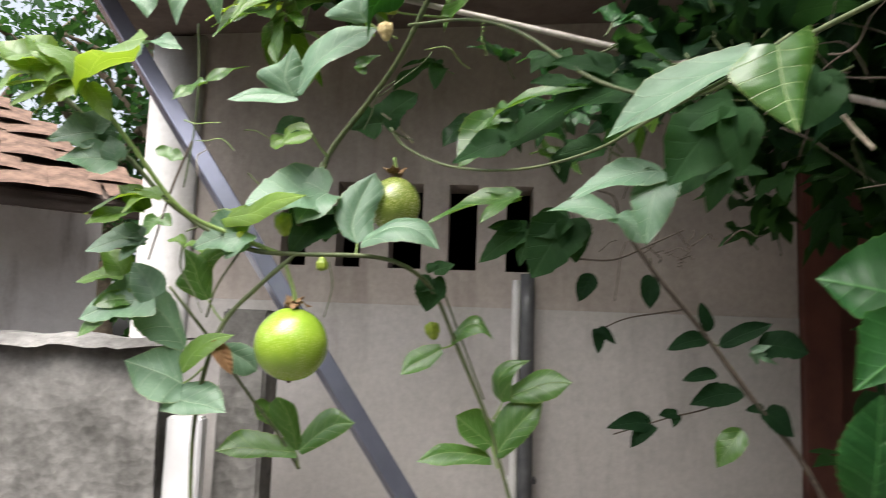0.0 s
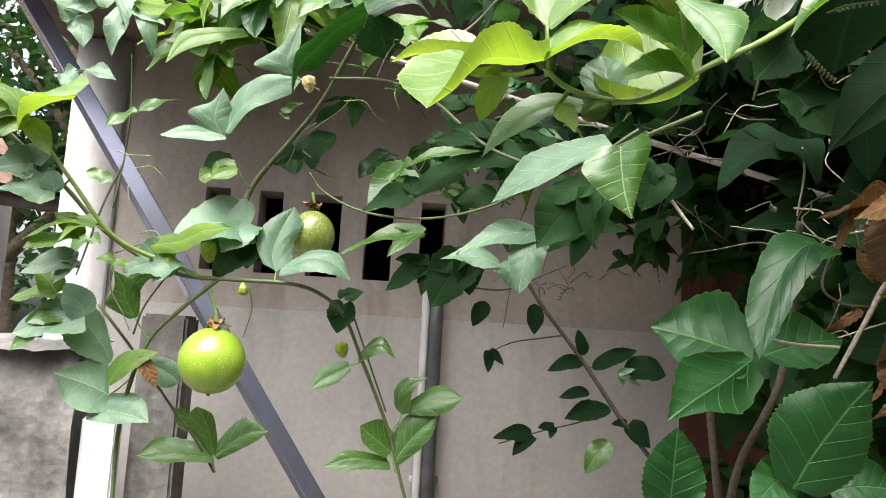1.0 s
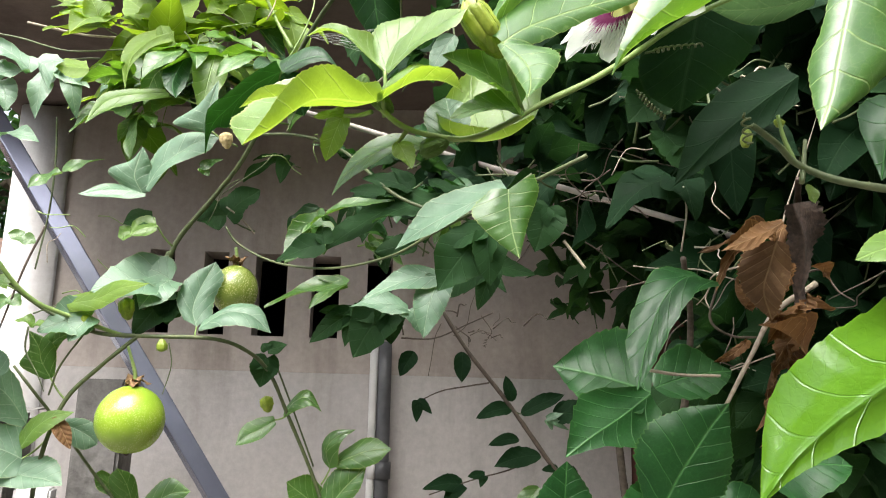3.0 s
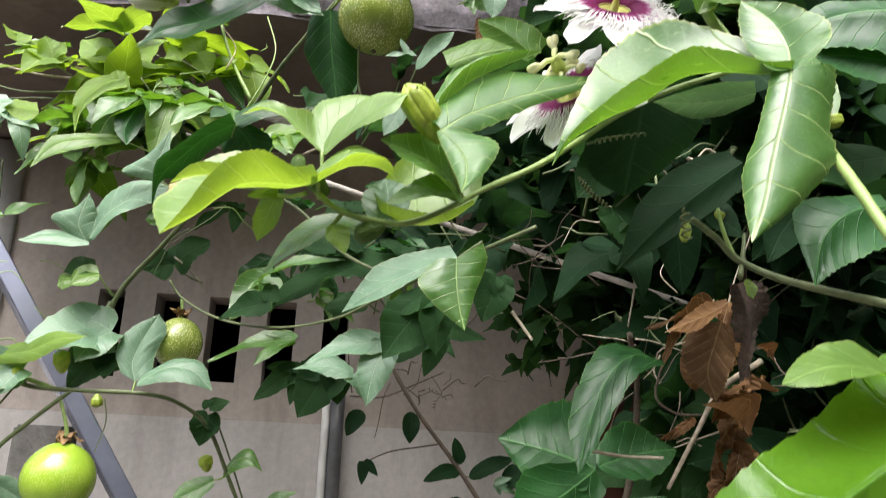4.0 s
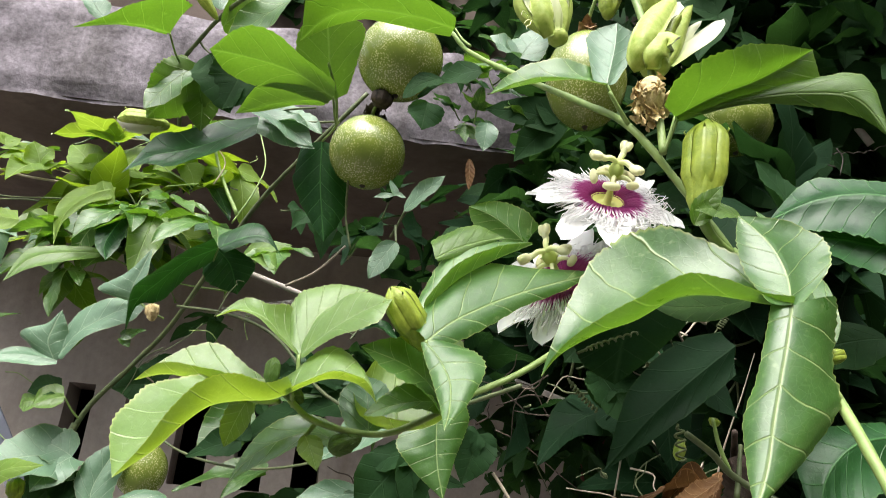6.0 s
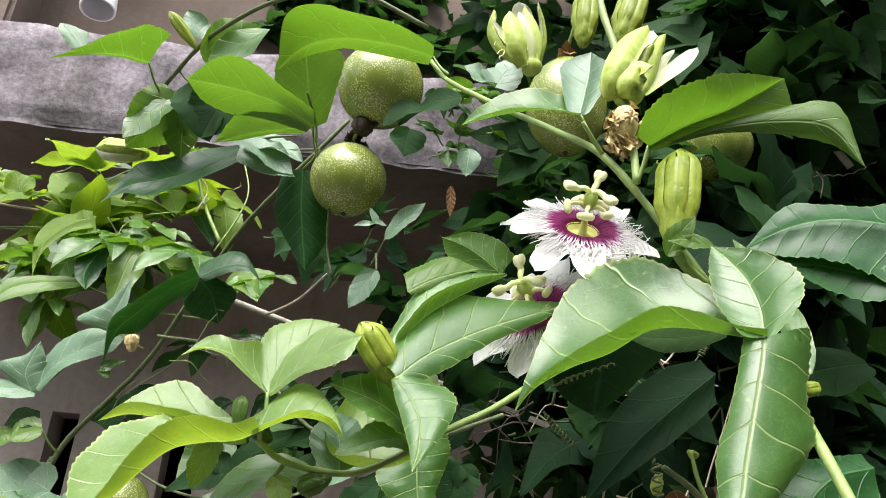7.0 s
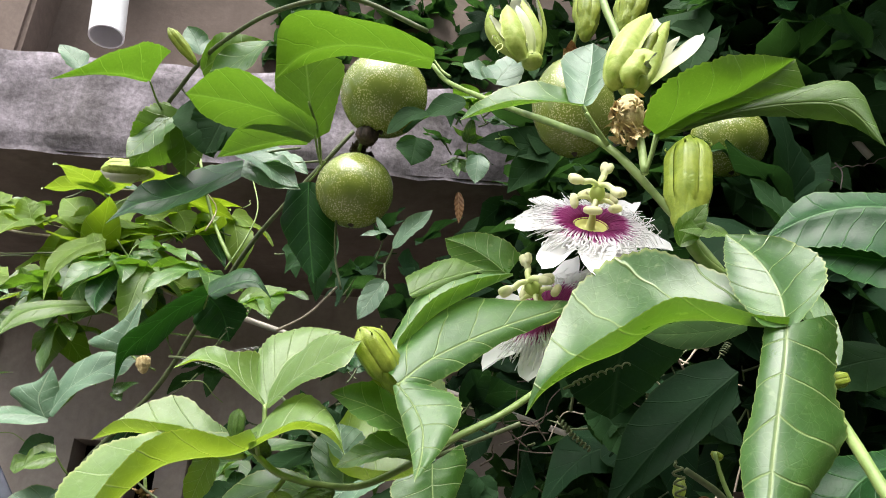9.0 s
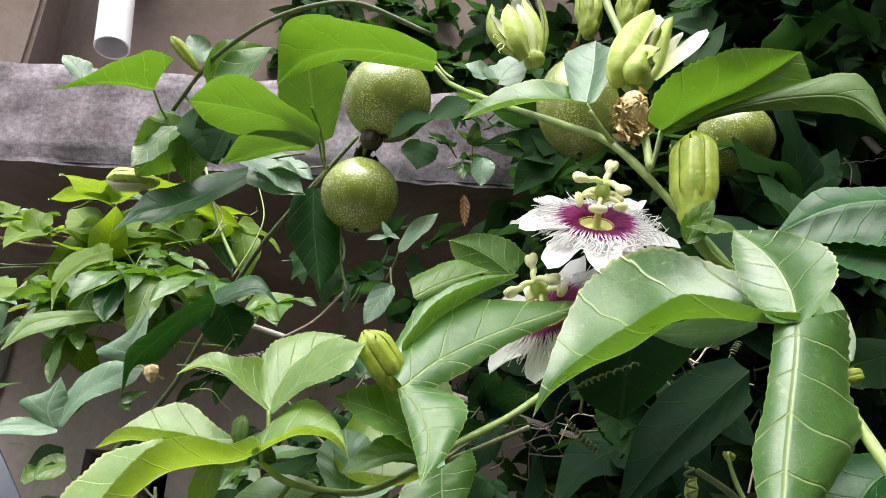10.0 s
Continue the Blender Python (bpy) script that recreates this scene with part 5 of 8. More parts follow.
third_lobe = ([(0.1966, 0.5800, 2.0895), (0.1680, 0.5867, 2.0873), (0.1386, 0.5933, 2.0802), (0.1112, 0.6000, 2.0700)], ((-0.45, -0.859, 0.245), (-0.37, -0.873, 0.318), (0.0158, 0.0199, 0.0227, 0.0000)), ((-0.566, 0.82, -0.088), (-0.387, 0.869, -0.309), (0.0130, 0.0102, 0.0091, 0.0000)))
blade_leaf(vine, [first_lobe, second_lobe, third_lobe], 'lime', stalk=(0.203, 0.62, 2.087), teeth=0.05, label='broad green three-lobed leaf')
blade_leaf(vine, [([(0.0305, 0.6300, 2.1621), (0.0114, 0.6200, 2.1590), (-0.0077, 0.6100, 2.1505), (-0.0250, 0.6000, 2.1378), (-0.0414, 0.5900, 2.1242)], ((0.526, -0.842, 0.12), (0.451, -0.875, 0.174), (0.0495, 0.0528, 0.0386, 0.0122, 0.0000)), ((-0.459, 0.806, 0.374), (-0.441, 0.838, 0.323), (0.0123, 0.0118, 0.0111, 0.0049, 0.0000)))], 'lime', stalk=(0.034, 0.69, 2.165), teeth=0.05, label='green leaf lit through, arched tip')
blade_leaf(vine, [([(0.4263, 0.3000, 1.8484), (0.4103, 0.3033, 1.8438), (0.3920, 0.3067, 1.8415), (0.3729, 0.3100, 1.8414)], ((-0.544, -0.812, 0.213), (-0.45, -0.852, 0.267), (0.0106, 0.0140, 0.0109, 0.0000)), ((0.181, 0.729, -0.661), (0.203, 0.717, -0.667), (0.0050, 0.0086, 0.0081, 0.0000)))], 'pale', label='bluish leaf in shade')
# large leaf, its half shade put into the colour by the hibiscus green
first_lobe = ([(0.6104, 0.3600, 1.9574), (0.5814, 0.3700, 1.9639), (0.5565, 0.3800, 1.9652), (0.5323, 0.3900, 1.9589), (0.5074, 0.4000, 1.9450)], ((0.525, 0.551, 0.649), (0.392, 0.626, 0.675), (0.0588, 0.0391, 0.0400, 0.0406, 0.0000)), ((-0.342, -0.187, -0.921), (-0.327, -0.185, -0.927), (0.0533, 0.0461, 0.0377, 0.0248, 0.0000)))
second_lobe = ([(0.6010, 0.3550, 1.9348), (0.5713, 0.3667, 1.9237), (0.5496, 0.3783, 1.9291), (0.5214, 0.3900, 1.9330)], ((0.381, 0.294, 0.877), (0.316, 0.305, 0.898), (0.0236, 0.0343, 0.0265, 0.0000)), ((-0.408, -0.245, -0.88), (-0.431, -0.241, -0.87), (0.0408, 0.0254, 0.0208, 0.0000)))
blade_leaf(vine, [first_lobe, second_lobe], 'hib', label='large leaf with half shade put into its colour')
# large hanging leaves, deep shade put into their colour
blade_leaf(vine, [([(0.3958, 0.3700, 1.8787), (0.3931, 0.3750, 1.8549), (0.3898, 0.3800, 1.8342), (0.3878, 0.3850, 1.8146)], ((0.959, 0.239, 0.151), (0.964, 0.244, 0.108), (0.0509, 0.0451, 0.0285, 0.0000)), ((-0.909, 0.167, -0.382), (-0.897, 0.168, -0.408), (0.0333, 0.0357, 0.0248, 0.0000)))], 'deep', teeth=0.03, label='large leaf with deep shade put into its green')
blade_leaf(vine, [([(0.4773, 0.4000, 1.8527), (0.4468, 0.3917, 1.8294), (0.4115, 0.3833, 1.7996), (0.3776, 0.3750, 1.7643)], ((-0.467, 0.497, 0.732), (-0.535, 0.518, 0.667), (0.0139, 0.0255, 0.0209, 0.0000)), ((-0.188, -0.274, -0.943), (-0.086, -0.294, -0.952), (0.0220, 0.0214, 0.0155, 0.0000)))], 'deep', teeth=0.05, label='large leaf with deep shade put into its green')
# leaf folded beside the stem
blade_leaf(vine, [([(0.4737, 0.2700, 1.7816), (0.4480, 0.2650, 1.7743), (0.4289, 0.2600, 1.7583), (0.4190, 0.2550, 1.7346)], ((-0.282, 0.493, 0.823), (-0.397, 0.507, 0.765), (0.0079, 0.0106, 0.0196, 0.0000)), ((-0.046, -0.326, -0.944), (0.148, -0.357, -0.922), (0.0209, 0.0236, 0.0161, 0.0000)))], 'hib')
# cupped leaf behind the bud, and the small leaves at the shoot's node
blade_leaf(vine, [([(0.2821, 0.3250, 1.7807), (0.2692, 0.3275, 1.7713), (0.2525, 0.3300, 1.7682), (0.2377, 0.3325, 1.7724), (0.2319, 0.3350, 1.7851)], ((0.26, 0.377, 0.889), (0.226, 0.379, 0.898), (0.0255, 0.0600, 0.0664, 0.0468, 0.0000)), ((-0.219, -0.94, 0.264), (-0.084, -0.951, 0.297), (0.0033, 0.0090, 0.0128, 0.0112, 0.0000)))], 'young', label='cupped yellow-green leaf behind a bud')
blade_leaf(vine, [([(0.2408, 0.3250, 1.7644), (0.2399, 0.3283, 1.7756), (0.2384, 0.3317, 1.7853), (0.2369, 0.3350, 1.7934)], ((0.823, 0.31, 0.477), (0.793, 0.304, 0.527), (0.0091, 0.0130, 0.0104, 0.0000)), ((-0.955, 0.268, 0.127), (-0.947, 0.266, 0.181), (0.0097, 0.0149, 0.0110, 0.0000)))], 'pale')
blade_leaf(vine, [([(0.2279, 0.3180, 1.7597), (0.2135, 0.3235, 1.7626), (0.1979, 0.3290, 1.7566), (0.1873, 0.3345, 1.7480), (0.1804, 0.3400, 1.7382)], ((-0.101, 0.775, 0.624), (-0.216, 0.79, 0.574), (0.0143, 0.0158, 0.0149, 0.0095, 0.0000)), ((-0.003, -0.729, -0.684), (0.162, -0.728, -0.666), (0.0074, 0.0089, 0.0110, 0.0071, 0.0000)))], 'green')
# near bright leaf at the edge
blade_leaf(vine, [([(0.4041, 0.1850, 1.6700), (0.3701, 0.1775, 1.6525), (0.3410, 0.1700, 1.6385), (0.3182, 0.1625, 1.6253), (0.3016, 0.1550, 1.6122)], ((0.322, 0.684, 0.654), (0.118, 0.823, 0.556), (0.0481, 0.0386, 0.0361, 0.0262, 0.0000)), ((-0.229, -0.24, -0.943), (-0.117, -0.266, -0.957), (0.0262, 0.0180, 0.0111, 0.0054, 0.0000)))], 'near', teeth=0.05, label='glossy bright green leaf close by')
flower(vine, (0.358, 0.325, 1.902), (-0.06, -0.78, 0.63), 0.0800, spin=0.22, label='open passion flower, purple corona with white wavy filaments')
flower(vine, (0.341, 0.345, 1.858), (-0.62, -0.58, 0.53), 0.0800, spin=0.9, label='second open passion flower partly behind leaves')
# buds
bud(vine, (0.386, 0.275, 1.874), (0.392, 0.275, 1.932), 0.0104, label='closed ribbed green flower bud')
leaf(vine, (0.402, 0.268, 1.876), [((0.375, 0.262, 1.874), 0.0142)], (-0.1, -0.9, 0.4), 'lime', 0.1, 0.2, fine=2)
leaf(vine, (0.378, 0.268, 1.869), [((0.39, 0.262, 1.889), 0.0125)], (-0.1, -0.95, 0.2), 'lime', 0.05, 0.2, fine=2)
stem(vine, [(0.386, 0.275, 1.876), (0.394, 0.28, 1.87), (0.409, 0.29, 1.867)], 0.0026, 0.0026, 'stem')
half_open_bud = parted_bud(vine, (0.3808, 0.3120, 1.9834), (0.3833, 0.3120, 2.0002), 0.0075, label='half-open greenish white passion flower bud')
boat(half_open_bud, [(0.3742, 0.3080, 1.9823), (0.3684, 0.3020, 1.9882), (0.3722, 0.3000, 2.0037), (0.3842, 0.3060, 2.0261), (0.3975, 0.3140, 2.0434)], 0.0177, (-0.35, -0.9, 0.1), 'bud_pale', 'tepal', 'sepal', 0.55)
boat(half_open_bud, [(0.3888, 0.3120, 1.9884), (0.3971, 0.3120, 2.0044), (0.4022, 0.3120, 2.0209), (0.4116, 0.3180, 2.0433)], 0.0121, (0.35, -0.85, -0.1), 'bud_pale', 'tepal', 'sepal', 0.55)
boat(half_open_bud, [(0.3791, 0.3040, 1.9799), (0.3771, 0.2980, 1.9864), (0.3821, 0.2980, 1.9974), (0.3872, 0.2920, 1.9955)], 0.0170, (0, -1, 0.15), 'bud_pale', 'tepal', 'sepal', 0.4)
boat(half_open_bud, [(0.3892, 0.3180, 1.9925), (0.3969, 0.3240, 2.0128), (0.4009, 0.3260, 2.0335), (0.4066, 0.3260, 2.0497)], 0.0155, (0.05, 0.95, 0.1), 'bud_pale', 'tepal', 'sepal', 0.55)
boat(half_open_bud, [(0.3922, 0.3160, 1.9924), (0.4045, 0.3160, 2.0050), (0.4191, 0.3180, 2.0197), (0.4334, 0.3200, 2.0379)], 0.0124, (0.25, 0.85, -0.45), 'bud_pale', 'tepal', 'sepal', 0.35)
boat(half_open_bud, [(0.3960, 0.3180, 1.9981), (0.4047, 0.3180, 2.0131), (0.4100, 0.3180, 2.0247), (0.4145, 0.3140, 2.0287)], 0.0059, (-0.2, -0.9, 0.3), 'tepal', 'tepal', 'petal', 0.3)
boat(half_open_bud, [(0.3864, 0.3120, 1.9908), (0.3899, 0.3100, 2.0045), (0.3938, 0.3100, 2.0170), (0.3981, 0.3080, 2.0253)], 0.0074, (0.2, -0.9, 0.1), 'bud', 'tepal', 'petal', 0.5)
opening_bud = parted_bud(vine, (0.3304, 0.3320, 2.0070), (0.3267, 0.3320, 2.0183), 0.0053, label='opening green and cream flower bud')
boat(opening_bud, [(0.3246, 0.3280, 2.0082), (0.3179, 0.3220, 2.0158), (0.3143, 0.3220, 2.0286), (0.3130, 0.3280, 2.0464)], 0.0149, (-0.2, -0.95, 0.1), 'bud_pale', 'tepal', 'sepal', 0.55)
boat(opening_bud, [(0.3319, 0.3300, 2.0119), (0.3338, 0.3280, 2.0259), (0.3304, 0.3280, 2.0399), (0.3238, 0.3320, 2.0556)], 0.0124, (0.5, -0.8, 0.1), 'bud_pale', 'tepal', 'sepal', 0.55)
boat(opening_bud, [(0.3230, 0.3300, 2.0101), (0.3139, 0.3280, 2.0188), (0.3062, 0.3260, 2.0262), (0.3001, 0.3200, 2.0289)], 0.0080, (-0.3, 0.9, -0.2), 'tepal', 'tepal', 'petal', 0.4)
boat(opening_bud, [(0.3222, 0.3340, 2.0136), (0.3090, 0.3360, 2.0238), (0.3025, 0.3360, 2.0365), (0.3044, 0.3340, 2.0503)], 0.0082, (-0.8, -0.5, 0.0), 'bud_pale', 'tepal', 'sepal', 0.55)
boat(opening_bud, [(0.3281, 0.3260, 2.0112), (0.3269, 0.3240, 2.0244), (0.3220, 0.3240, 2.0372), (0.3186, 0.3260, 2.0451)], 0.0067, (0.1, -0.95, 0.1), 'tepal', 'tepal', 'petal', 0.5)
boat(opening_bud, [(0.3358, 0.3360, 2.0170), (0.3407, 0.3400, 2.0381), (0.3393, 0.3400, 2.0539), (0.3341, 0.3360, 2.0642)], 0.0099, (0.8, -0.2, 0.1), 'bud_pale', 'tepal', 'sepal', 0.55)
boat(opening_bud, [(0.3305, 0.3380, 2.0174), (0.3294, 0.3460, 2.0404), (0.3250, 0.3460, 2.0574), (0.3223, 0.3420, 2.0667)], 0.0155, (0, 0.95, 0.1), 'bud_pale', 'tepal', 'sepal', 0.55)
stem(vine, [(0.3074, 0.3220, 2.0121), (0.3044, 0.3180, 2.0129), (0.3021, 0.3160, 2.0116), (0.3013, 0.3150, 2.0080)], 0.0003, 0.0002, 'style', 'filament', 4, 5)
stem(vine, [(0.3093, 0.3220, 2.0110), (0.3075, 0.3180, 2.0048), (0.3048, 0.3160, 2.0013), (0.3052, 0.3150, 1.9985)], 0.0003, 0.0002, 'style', 'filament', 4, 5)
stem(vine, [(0.3084, 0.3220, 2.0116), (0.3054, 0.3180, 2.0072), (0.3033, 0.3160, 2.0029)], 0.0003, 0.0002, 'style', 'filament', 4, 5)
bud(vine, (0.39, 0.34, 2.045), (0.405, 0.34, 2.093), 0.0098, label='closed pale green flower bud')
bud(vine, (0.381, 0.38, 2.072), (0.386, 0.38, 2.123), 0.0093, mat='bud', label='withering small flower bud')
bud(vine, (0.261, 0.3, 1.801), (0.241, 0.295, 1.827), 0.0075, bracts=5, label='yellow-green bud in fringed bracts')
bud(vine, (0.194, 0.31, 1.777), (0.194, 0.31, 1.792), 0.0033, bracts=6, mat='lime', name='small_bud')
bud(vine, (0.209, 0.312, 1.774), (0.199, 0.305, 1.78), 0.0040, bracts=6, mat='lime', name='small_bud')
bud(vine, (0.237, 0.315, 1.762), (0.223, 0.315, 1.755), 0.0046, bracts=6, mat='lime', name='small_bud')
bud(vine, (0.417, 0.24, 1.804), (0.428, 0.24, 1.807), 0.0030, name='small_bud')
# dried bloom
dry = thing("dried_bloom", "withered crumpled straw-brown flower", "flower", (0.373, 0.3, 1.958))
rnd = random.Random(21)
c0 = Vector(dry.location)
for k in range(54):
    data = ([], [], [])
    d = Vector((rnd.gauss(0, 1), abs(rnd.gauss(0, 0.8)) - 0.45, rnd.gauss(0, 1))).normalized()
    s0 = c0 + Vector((d.x * 0.0070, d.y * 0.0070, d.z * 0.0105)) + Vector((0, 0, rnd.uniform(-0.006, 0.002)))
    lobe(data, s0, s0 + (d.cross(Vector((rnd.gauss(0, 0.6), rnd.gauss(0, 0.6), 1))).normalized() * rnd.choice((-1, 1)) + d * 0.4) * rnd.uniform(0.003, 0.007) + Vector((0, 0, rnd.uniform(-0.006, 0.001))), rnd.uniform(0.003, 0.006), d.orthogonal(), 0.2, 0.8, 0.3, 0.0, 10, 3, 1.6, rnd.uniform(0, 6), tail=0.4)
    mesh_object("husk", data[0], data[1], M["husk"], dry, "", data[2])
v, f, uv = revolve([(0.0015, -0.010), (0.0055, -0.008), (0.0074, -0.002), (0.0070, 0.005), (0.0045, 0.009), (0.001, 0.0105)], 20)
mesh_object("core", [p + c0 + Vector((0, -0.001, 0.001)) for p in v], f, M["husk"], dry, "smooth tan withered head", uv)
for k in range(6):
    a = 0.5 + k * 1.05
    tip = c0 + Vector((0.0042 * math.cos(a), -0.0092, 0.0005 + 0.0042 * math.sin(a)))
    stem(dry, [c0 + Vector((0.0006, -0.0078, 0.0)), c0.lerp(tip, 0.6) + Vector((0, -0.005, 0.0004)), tip], 0.0006, 0.0009, "husk", "style", 4, 6, 0.4)
# fruit and the leaves round them
fruit(vine, (0.258, 0.63, 2.181), 0.0445, 'fruit', tall=1.0, calyx='blackcalyx', label='round green passion fruit with pale flecks', hang=(0.261, 0.6, 2.24))
fruit(vine, (0.238, 0.665, 2.086), 0.0393, 'fruit', tall=0.98, calyx='blackcalyx', label='round green passion fruit under a dark withered calyx', hang=(0.241, 0.64, 2.135))
fruit(vine, (0.449, 0.6, 2.175), 0.0418, 'fruit', tall=1.32, label='long green passion fruit half behind leaves', hang=(0.452, 0.58, 2.267))
fruit(vine, (0.628, 0.62, 2.171), 0.0403, 'fruit', tall=0.95, label='green passion fruit in shade', hang=(0.635, 0.6, 2.25))
bud(vine, (0.247, 0.635, 2.146), (0.243, 0.635, 2.124), 0.0105, mat='blackcalyx', bracts=7, name='withered_calyx', label='dark withered calyx between two fruits')
stem(vine, [(0.034, 0.74, 2.12), (0.031, 0.7, 2.168), (0.052, 0.66, 2.18), (0.085, 0.6, 2.179), (0.115, 0.56, 2.178), (0.147, 0.53, 2.181), (0.187, 0.5, 2.177), (0.225, 0.5, 2.184), (0.285, 0.5, 2.161)], 0.0022, 0.0022, 'vine')
stem(vine, [(-0.061, 0.95, 1.761), (-0.046, 0.95, 1.828), (-0.004, 0.94, 1.886), (0.037, 0.91, 1.934), (0.077, 0.86, 1.996), (0.122, 0.8, 2.06), (0.159, 0.75, 2.095), (0.204, 0.71, 2.141), (0.231, 0.7, 2.177)], 0.0036, 0.0024, 'vine')
stem(vine, [(0.203, 0.62, 2.087), (0.199, 0.58, 2.096), (0.189, 0.55, 2.108)], 0.0016, 0.0012, 'stem')
leaf(vine, (-0.022, 0.6, 2.146), [((-0.046, 0.6, 2.17), 0.0263)], (0, -0.88, 0.48), 'pale', 0.05, 0.2)
leaf(vine, (0.08, 0.6, 2.179), [((0.062, 0.6, 2.209), 0.0301)], (0, -0.88, 0.48), 'pale', 0.05, 0.2)
bud(vine, (0.08, 0.59, 2.16), (0.051, 0.58, 2.189), 0.0053, name='small_bud')
leaf(vine, (0.084, 0.6, 2.16), [((0.13, 0.62, 2.221), 0.0399)], (0, 0.6, 0.8), 'lime', 0.06, 0.15, teeth=0.05, fine=2)
leaf(vine, (0.057, 0.68, 2.155), [((0.009, 0.7, 2.103), 0.0636), ((0.065, 0.7, 2.097), 0.0466)], (0, 0.75, 0.65), 'lime', 0.05, 0.1, fine=2)
leaf(vine, (0.105, 0.66, 2.165), [((0.088, 0.66, 2.105), 0.0616)], (0, -1, 0.15), 'dark', 0.02, 0.2, fine=2)
leaf(vine, (0.117, 0.66, 2.113), [((0.183, 0.66, 2.079), 0.0422)], (0, -0.88, 0.48), 'pale', 0.05, 0.2, fine=2)
leaf(vine, (0.065, 0.66, 2.167), [((0.097, 0.66, 2.103), 0.0559)], (0, -1, 0.15), 'dark', 0.02, 0.15, stalk=(0.052, 0.66, 2.18))
leaf(vine, (0.054, 0.68, 2.163), [((0.01, 0.68, 2.102), 0.0536)], (0, -0.88, 0.48), 'green', 0.06, 0.2, stalk=(0.034, 0.7, 2.161))
leaf(vine, (0.146, 0.56, 2.174), [((0.08, 0.6, 2.125), 0.0419)], (0, -0.88, 0.48), 'green', 0.05, 0.2)
bud(vine, (0.029, 0.72, 2.108), (-0.021, 0.71, 2.101), 0.0119, mat='bud_pale', cream=0.6, bracts=3, label='wilted pale greenish flower lying closed')
blade_leaf(vine, [([(0.1232, 0.6800, 2.1070), (0.0864, 0.6850, 2.0828), (0.0554, 0.6900, 2.0688), (0.0239, 0.6950, 2.0588), (-0.0014, 0.7000, 2.0373)], ((-0.141, 0.48, 0.866), (-0.183, 0.483, 0.856), (0.0127, 0.0420, 0.0311, 0.0306, 0.0000)), ((0.065, -0.558, -0.827), (-0.094, -0.599, -0.795), (0.0195, 0.0362, 0.0329, 0.0154, 0.0000)))], 'hib', wave=0.7, label='wavy green leaf')
blade_leaf(vine, [([(0.1232, 0.6800, 2.1070), (0.1456, 0.6733, 2.1024), (0.1669, 0.6667, 2.0925), (0.1846, 0.6600, 2.0777)], ((0.082, 0.472, 0.878), (0.141, 0.48, 0.866), (0.0220, 0.0255, 0.0150, 0.0000)), ((0.054, -0.45, -0.891), (0.019, -0.454, -0.891), (0.0187, 0.0266, 0.0197, 0.0000)))], 'pale')
stem(vine, [(0.128, 0.68, 2.119), (0.155, 0.665, 2.121), (0.18, 0.65, 2.119)], 0.0012, 0.0012, 'vine')
leaf(vine, (0.128, 0.68, 2.12), [((0.19, 0.66, 2.097), 0.0433)], (0, -0.88, 0.48), 'pale', 0.08, 0.2, stalk=(0.205, 0.66, 2.113))
blade_leaf(vine, [([(0.1906, 0.6850, 2.1008), (0.1938, 0.6900, 2.0631), (0.2001, 0.6950, 2.0280), (0.2066, 0.7000, 1.9950)], ((0.943, 0.329, -0.056), (0.933, 0.332, -0.139), (0.0168, 0.0307, 0.0243, 0.0000)), ((-0.894, 0.41, -0.179), (-0.868, 0.419, -0.268), (0.0239, 0.0293, 0.0182, 0.0000)))], 'hib', wave=0.6, stalk=(0.205, 0.66, 2.113), label='hanging dark blue-green leaf')
leaf(vine, (0.276, 0.6, 1.999), [((0.308, 0.58, 2.031), 0.0217)], (0, -0.88, 0.48), 'pale', 0.03, 0.2, stalk=(0.267, 0.62, 1.979))
leaf(vine, (0.271, 0.6, 1.967), [((0.25, 0.6, 1.929), 0.0239)], (0, -0.88, 0.48), 'pale', 0.03, 0.2, stalk=(0.27, 0.61, 1.987))
leaf(vine, (0.266, 0.6, 2.013), [((0.259, 0.6, 2.028), 0.0084), ((0.245, 0.6, 2.007), 0.0072), ((0.276, 0.6, 2.012), 0.0073)], (0, -0.88, 0.48), 'pale', 0.03, 0.2, fine=0)
stem(vine, [(0.234, 0.68, 1.984), (0.225, 0.68, 2.02), (0.222, 0.66, 2.061)], 0.0012, 0.0012, 'vine')
stem(vine, [(0.175, 0.72, 1.949), (0.204, 0.72, 1.969), (0.23, 0.72, 2.001)], 0.0014, 0.0012, 'drytwig')
leaf(vine, (0.299, 0.6, 2.146), [((0.262, 0.6, 2.116), 0.0269)], (0, -0.88, 0.48), 'dark', 0.1, 0.1)
leaf(vine, (0.334, 0.58, 2.15), [((0.279, 0.62, 2.133), 0.0390)], (0, -0.88, 0.48), 'dark', 0.08, 0.1)
leaf(vine, (0.381, 0.75, 2.196), [((0.378, 0.75, 2.157), 0.0298)], (0, -1, 0.15), 'pale', 0.02, 0.2)
leaf(vine, (0.306, 0.75, 2.21), [((0.301, 0.75, 2.171), 0.0462)], (0, -1, 0.15), 'dark', 0.02, 0.2)
leaf(vine, (0.337, 0.62, 2.073), [((0.338, 0.62, 2.039), 0.0107)], (0, -1, 0.15), 'dry', 0.02, 0.4)
# big leaves right of the front shoot, shade put into their colour
leaf(vine, (0.607, 0.42, 1.878), [((0.53, 0.42, 1.852), 0.0462)], (0, -0.88, 0.48), 'dark', 0.05, 0.2)
leaf(vine, (0.443, 0.5, 1.894), [((0.397, 0.5, 1.852), 0.0510)], (0, -0.88, 0.48), 'dark', 0.05, 0.2)
leaf(vine, (0.602, 0.5, 2.009), [((0.569, 0.5, 2.053), 0.0431)], (0, -0.88, 0.48), 'dark', 0.05, 0.2)
